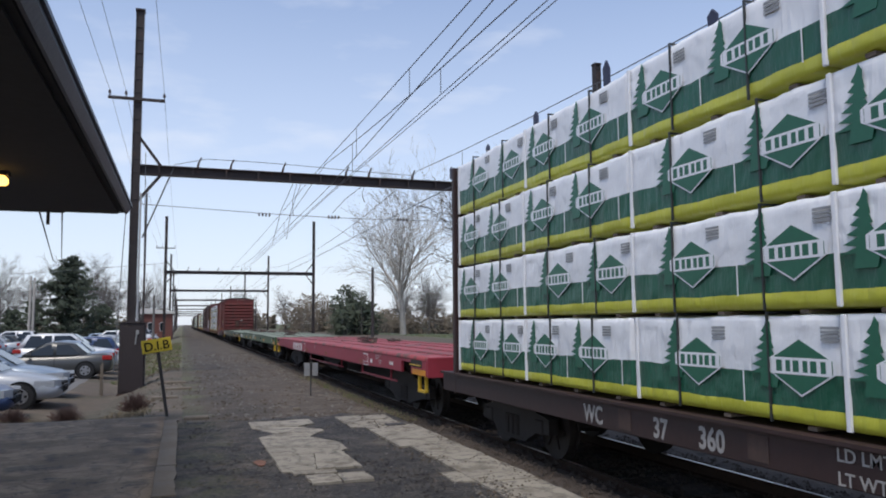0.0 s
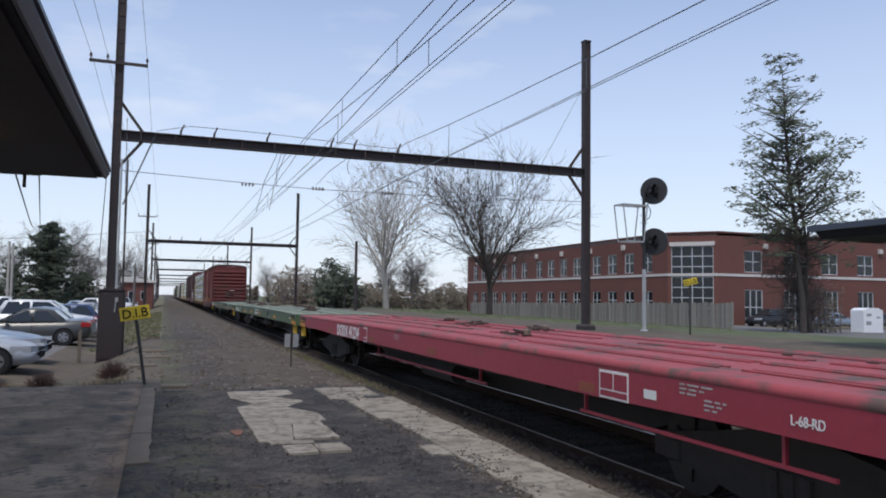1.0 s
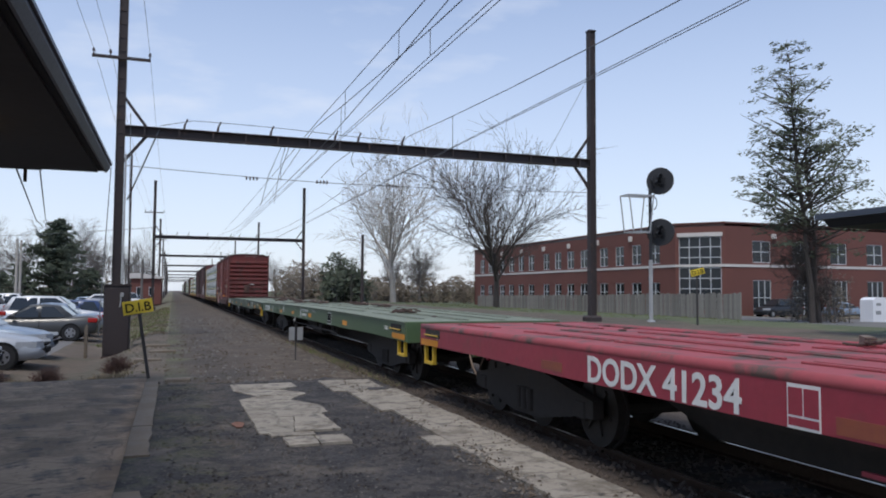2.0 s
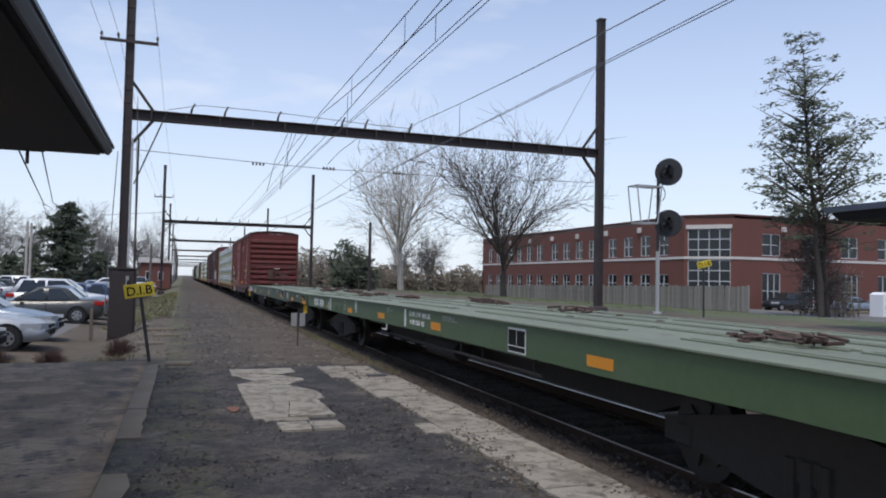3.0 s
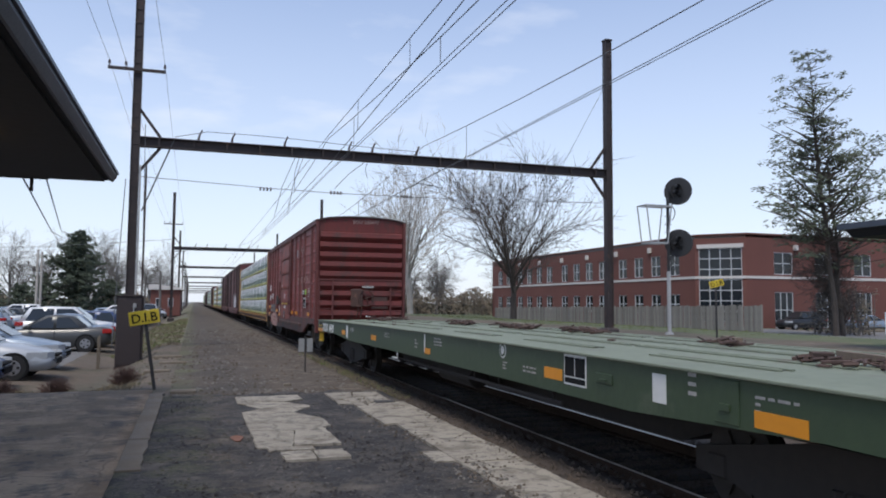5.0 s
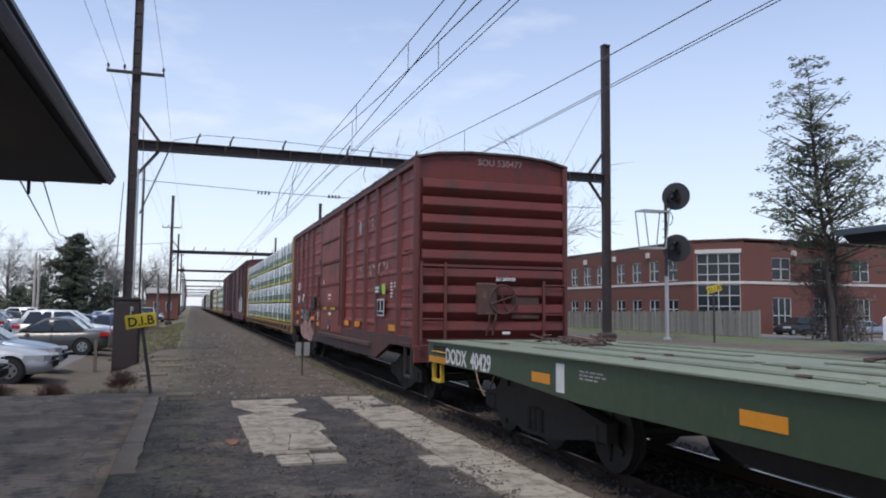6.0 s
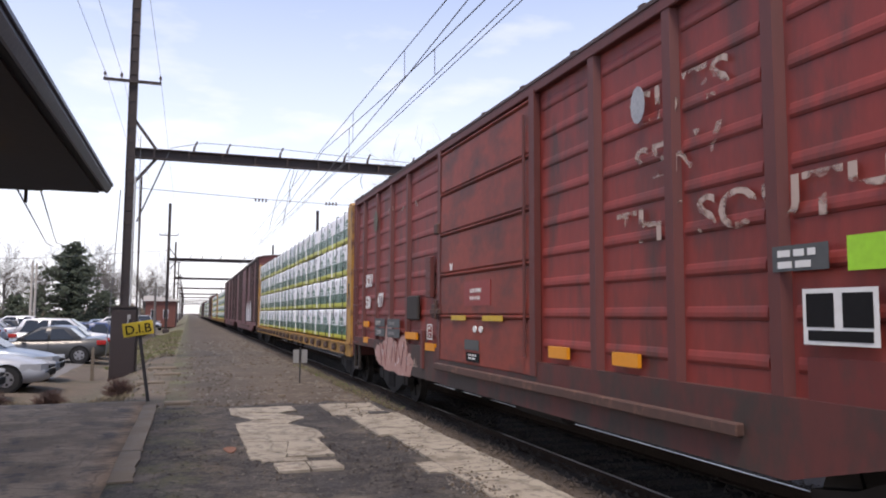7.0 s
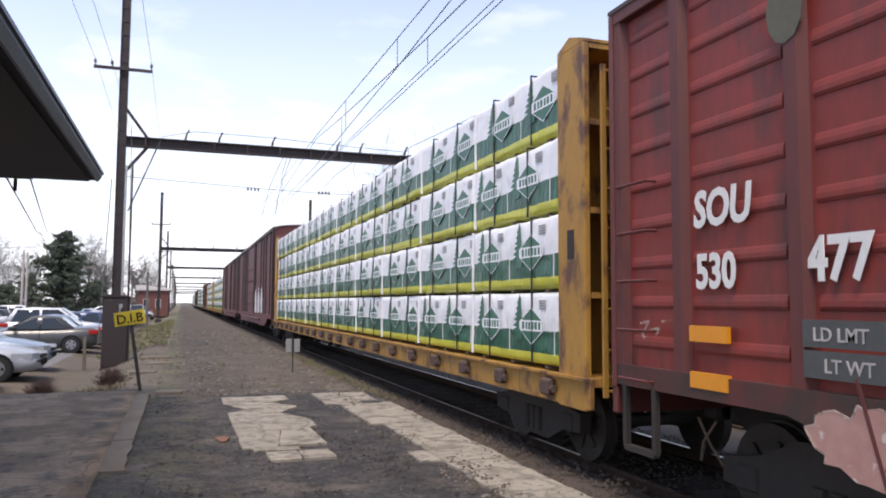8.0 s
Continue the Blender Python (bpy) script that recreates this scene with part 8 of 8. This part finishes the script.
    part("windscreen", made(lambda bm: slope_glass(bm, h - 1.42, hb + 0.02, h - 2.20, hr - 0.06, W * 0.78, W * 0.62, (0.015, 0.02))), "car_glass", th)
    part("rear_window", made(lambda bm: slope_glass(bm, xr + 0.08, hb + 0.05, xt - 0.06, hr - 0.10, W * 0.74, W * 0.62, (-0.02, 0.02))), "car_glass", th)
    for x in (-h + 0.95, h - 0.92):
        for s in (-1, 1):
            # body is uncut: a black disc stands for the shade in the wheel well
            part("wheel_arch", made(lambda bm: tube(bm, (x, s * (W - 0.22), 0.33), (x, s * (W + 0.004), 0.33), 0.375, n=20)), "ink", body)
            wh = part("wheel", made(lambda bm: tube(bm, (x, s * (W - 0.20), 0.32), (x, s * (W + 0.01), 0.32), 0.32, 0.315, 22)), "tyre", th)
            part("rim", made(lambda bm: tube(bm, (x, s * (W - 0.02), 0.32), (x, s * (W + 0.018), 0.32), 0.205, 0.19, 16)), "rim", wh)
            # rim is solid: black blocks on it stand for shade between the spokes
            part("spoke_gap", made(lambda bm: [box(bm, x + 0.13 * math.cos(a) - 0.03, x + 0.13 * math.cos(a) + 0.03, min(s * (W + 0.012), s * (W + 0.021)), max(s * (W + 0.012), s * (W + 0.021)), 0.32 + 0.13 * math.sin(a) - 0.03, 0.32 + 0.13 * math.sin(a) + 0.03) for a in [i * 1.2566 for i in range(5)]]), "ink", wh)
    for s in (-1, 1):
        part("headlight", made(lambda bm: slab(bm, [(h - 0.62, s * (W * 0.98)), (h - 0.16, s * (W * 0.86)), (h - 0.02, s * (W * 0.60)), (h - 0.30, s * (W * 0.70))], 2, hb - 0.40, hb - 0.235)), "head_lamp", th)
        part("taillight", made(lambda bm: box(bm, -h - 0.01, -h + 0.34, min(s * W * 0.60, s * W * 0.985), max(s * W * 0.60, s * W * 0.985), tail - 0.26, tail - 0.08, 0.02)), "tail_lamp", th)
    for s in (-1, 1):
        part("rocker", made(lambda bm: box(bm, -h + 1.35, h - 1.35, min(s * (W - 0.04), s * (W + 0.006)), max(s * (W - 0.04), s * (W + 0.006)), 0.17, 0.30, 0.01)), "tyre", th, "dark lower sill")
        for xq in (mid,):
            part("door_seam", made(lambda bm: box(bm, xq - 0.008, xq + 0.008, min(s * (W - 0.03), s * (W + 0.003)), max(s * (W - 0.03), s * (W + 0.003)), 0.32, hb - 0.10)), "ink", body)
    part("grille", made(lambda bm: box(bm, h - 0.10, h + 0.012, -W * 0.5, W * 0.5, 0.36, 0.52, 0.02)), "ink", th)
    part("bumper_vent", made(lambda bm: box(bm, h - 0.14, h + 0.01, -W * 0.45, W * 0.45, 0.56, 0.63, 0.02)), "ink", th)
    part("rear_plate", made(lambda bm: box(bm, -h - 0.012, -h + 0.02, -0.16, 0.16, 0.62, 0.74)), "sign_white", th)
    return th


LOT = -0.37
PROTO_CARS = [
    motor_car("body_grey", "sedan", "dark grey sedan parked tail to the railway", pose(-5.55, 34.2, LOT, 0, 0, 180)),
    motor_car("body_ice", "hatch", "pale blue-silver hatchback parked nose to the railway", pose(-5.75, 25.6, LOT, 0, 0, 0)),
    motor_car("body_silver", "sedan", "silver sedan parked nose to the railway", pose(-5.8, 22.6, LOT, 0, 0, 0)),
    motor_car("body_blue", "sedan", "dark blue sedan parked nose to the railway", pose(-6.4, 19.6, LOT, 0, 0, 2)),
    motor_car("body_ice", "sedan", "pale blue-silver sedan parked in the lot", pose(-5.7, 37.4, LOT, 0, 0, 180)),
    motor_car("body_white", "suv", "white wagon parked in the lot", pose(-5.6, 40.5, LOT, 0, 0, 0)),
    motor_car("body_black", "suv", "black wagon parked in the lot", pose(-13.4, 40.0, LOT, 0, 0, 0)),
    motor_car("body_tan", "sedan", "tan sedan parked in the lot", pose(-13.6, 43.4, LOT, 0, 0, 180)),
    motor_car("body_blue", "hatch", "blue hatchback parked in the lot", pose(-5.6, 43.6, LOT, 0, 0, 180)),
]
crnd = random.Random(77)
order = (1, 4, 2, 0, 5, 1, 3, 4, 7, 2, 6, 1, 8, 5, 0, 4)
n = 0
for cx, ys in ((-5.6, np.arange(46.8, 78, 3.0)), (-13.5, np.arange(31.5, 82, 3.0)), (-18.9, np.arange(34, 82, 3.0)), (-27.0, np.arange(46, 84, 3.1)), (-32.5, np.arange(50, 84, 3.1))):
    for y in ys:
        if crnd.random() < 0.12 or (cx == -13.5 and 38 < y < 45):
            continue
        k = order[n % len(order)]
        n += 1
        copy_thing(PROTO_CARS[k], pose(cx + crnd.uniform(-0.2, 0.2), float(y) + crnd.uniform(-0.15, 0.15), LOT, 0, 0, crnd.choice((0, 180)) + crnd.uniform(-2, 2)))
copy_thing(PROTO_CARS[2], pose(-4.6, 98, LOT, 0, 0, -70))
copy_thing(PROTO_CARS[5], pose(-4.9, 92, LOT, 0, 0, -80))
for k, x, y, a in ((6, 54.4, 57.3, 180), (4, 62.5, 57.0, 0), (0, 67.8, 56.8, 180), (3, 73.5, 57.2, 0)):
    copy_thing(PROTO_CARS[k], pose(x, y, ground_z(x, y) + 0.01, 0, 0, a))


# ---- what moves ----


def run(t):
    """How far the train has come by t seconds."""
    return V * t + 0.5 * (1 - smooth(0.0, 0.5, t))


def motions():
    times = (0.0, 0.1, 0.2, 0.3, 0.4, 0.5, 0.7, 1.0, 2.0, 4.0, 6.0, 8.0)
    for car, u in CARS:
        walk(car, [(t, pose(TX, u - run(t), RAIL_Z)) for t in times])
    for ob, x, u, z, *turn in LOADS:
        walk(ob, [(t, pose(x, u - run(t), z, 0, 0, turn[0] if turn else 0)) for t in times])
    step = 1 / FPS
    for w, y, r in AXLES:
        walk(w, [(i * step, pose(0, y, r, math.degrees(run(i * step) / r) % 360)) for i in range(0, 241)])


motions()
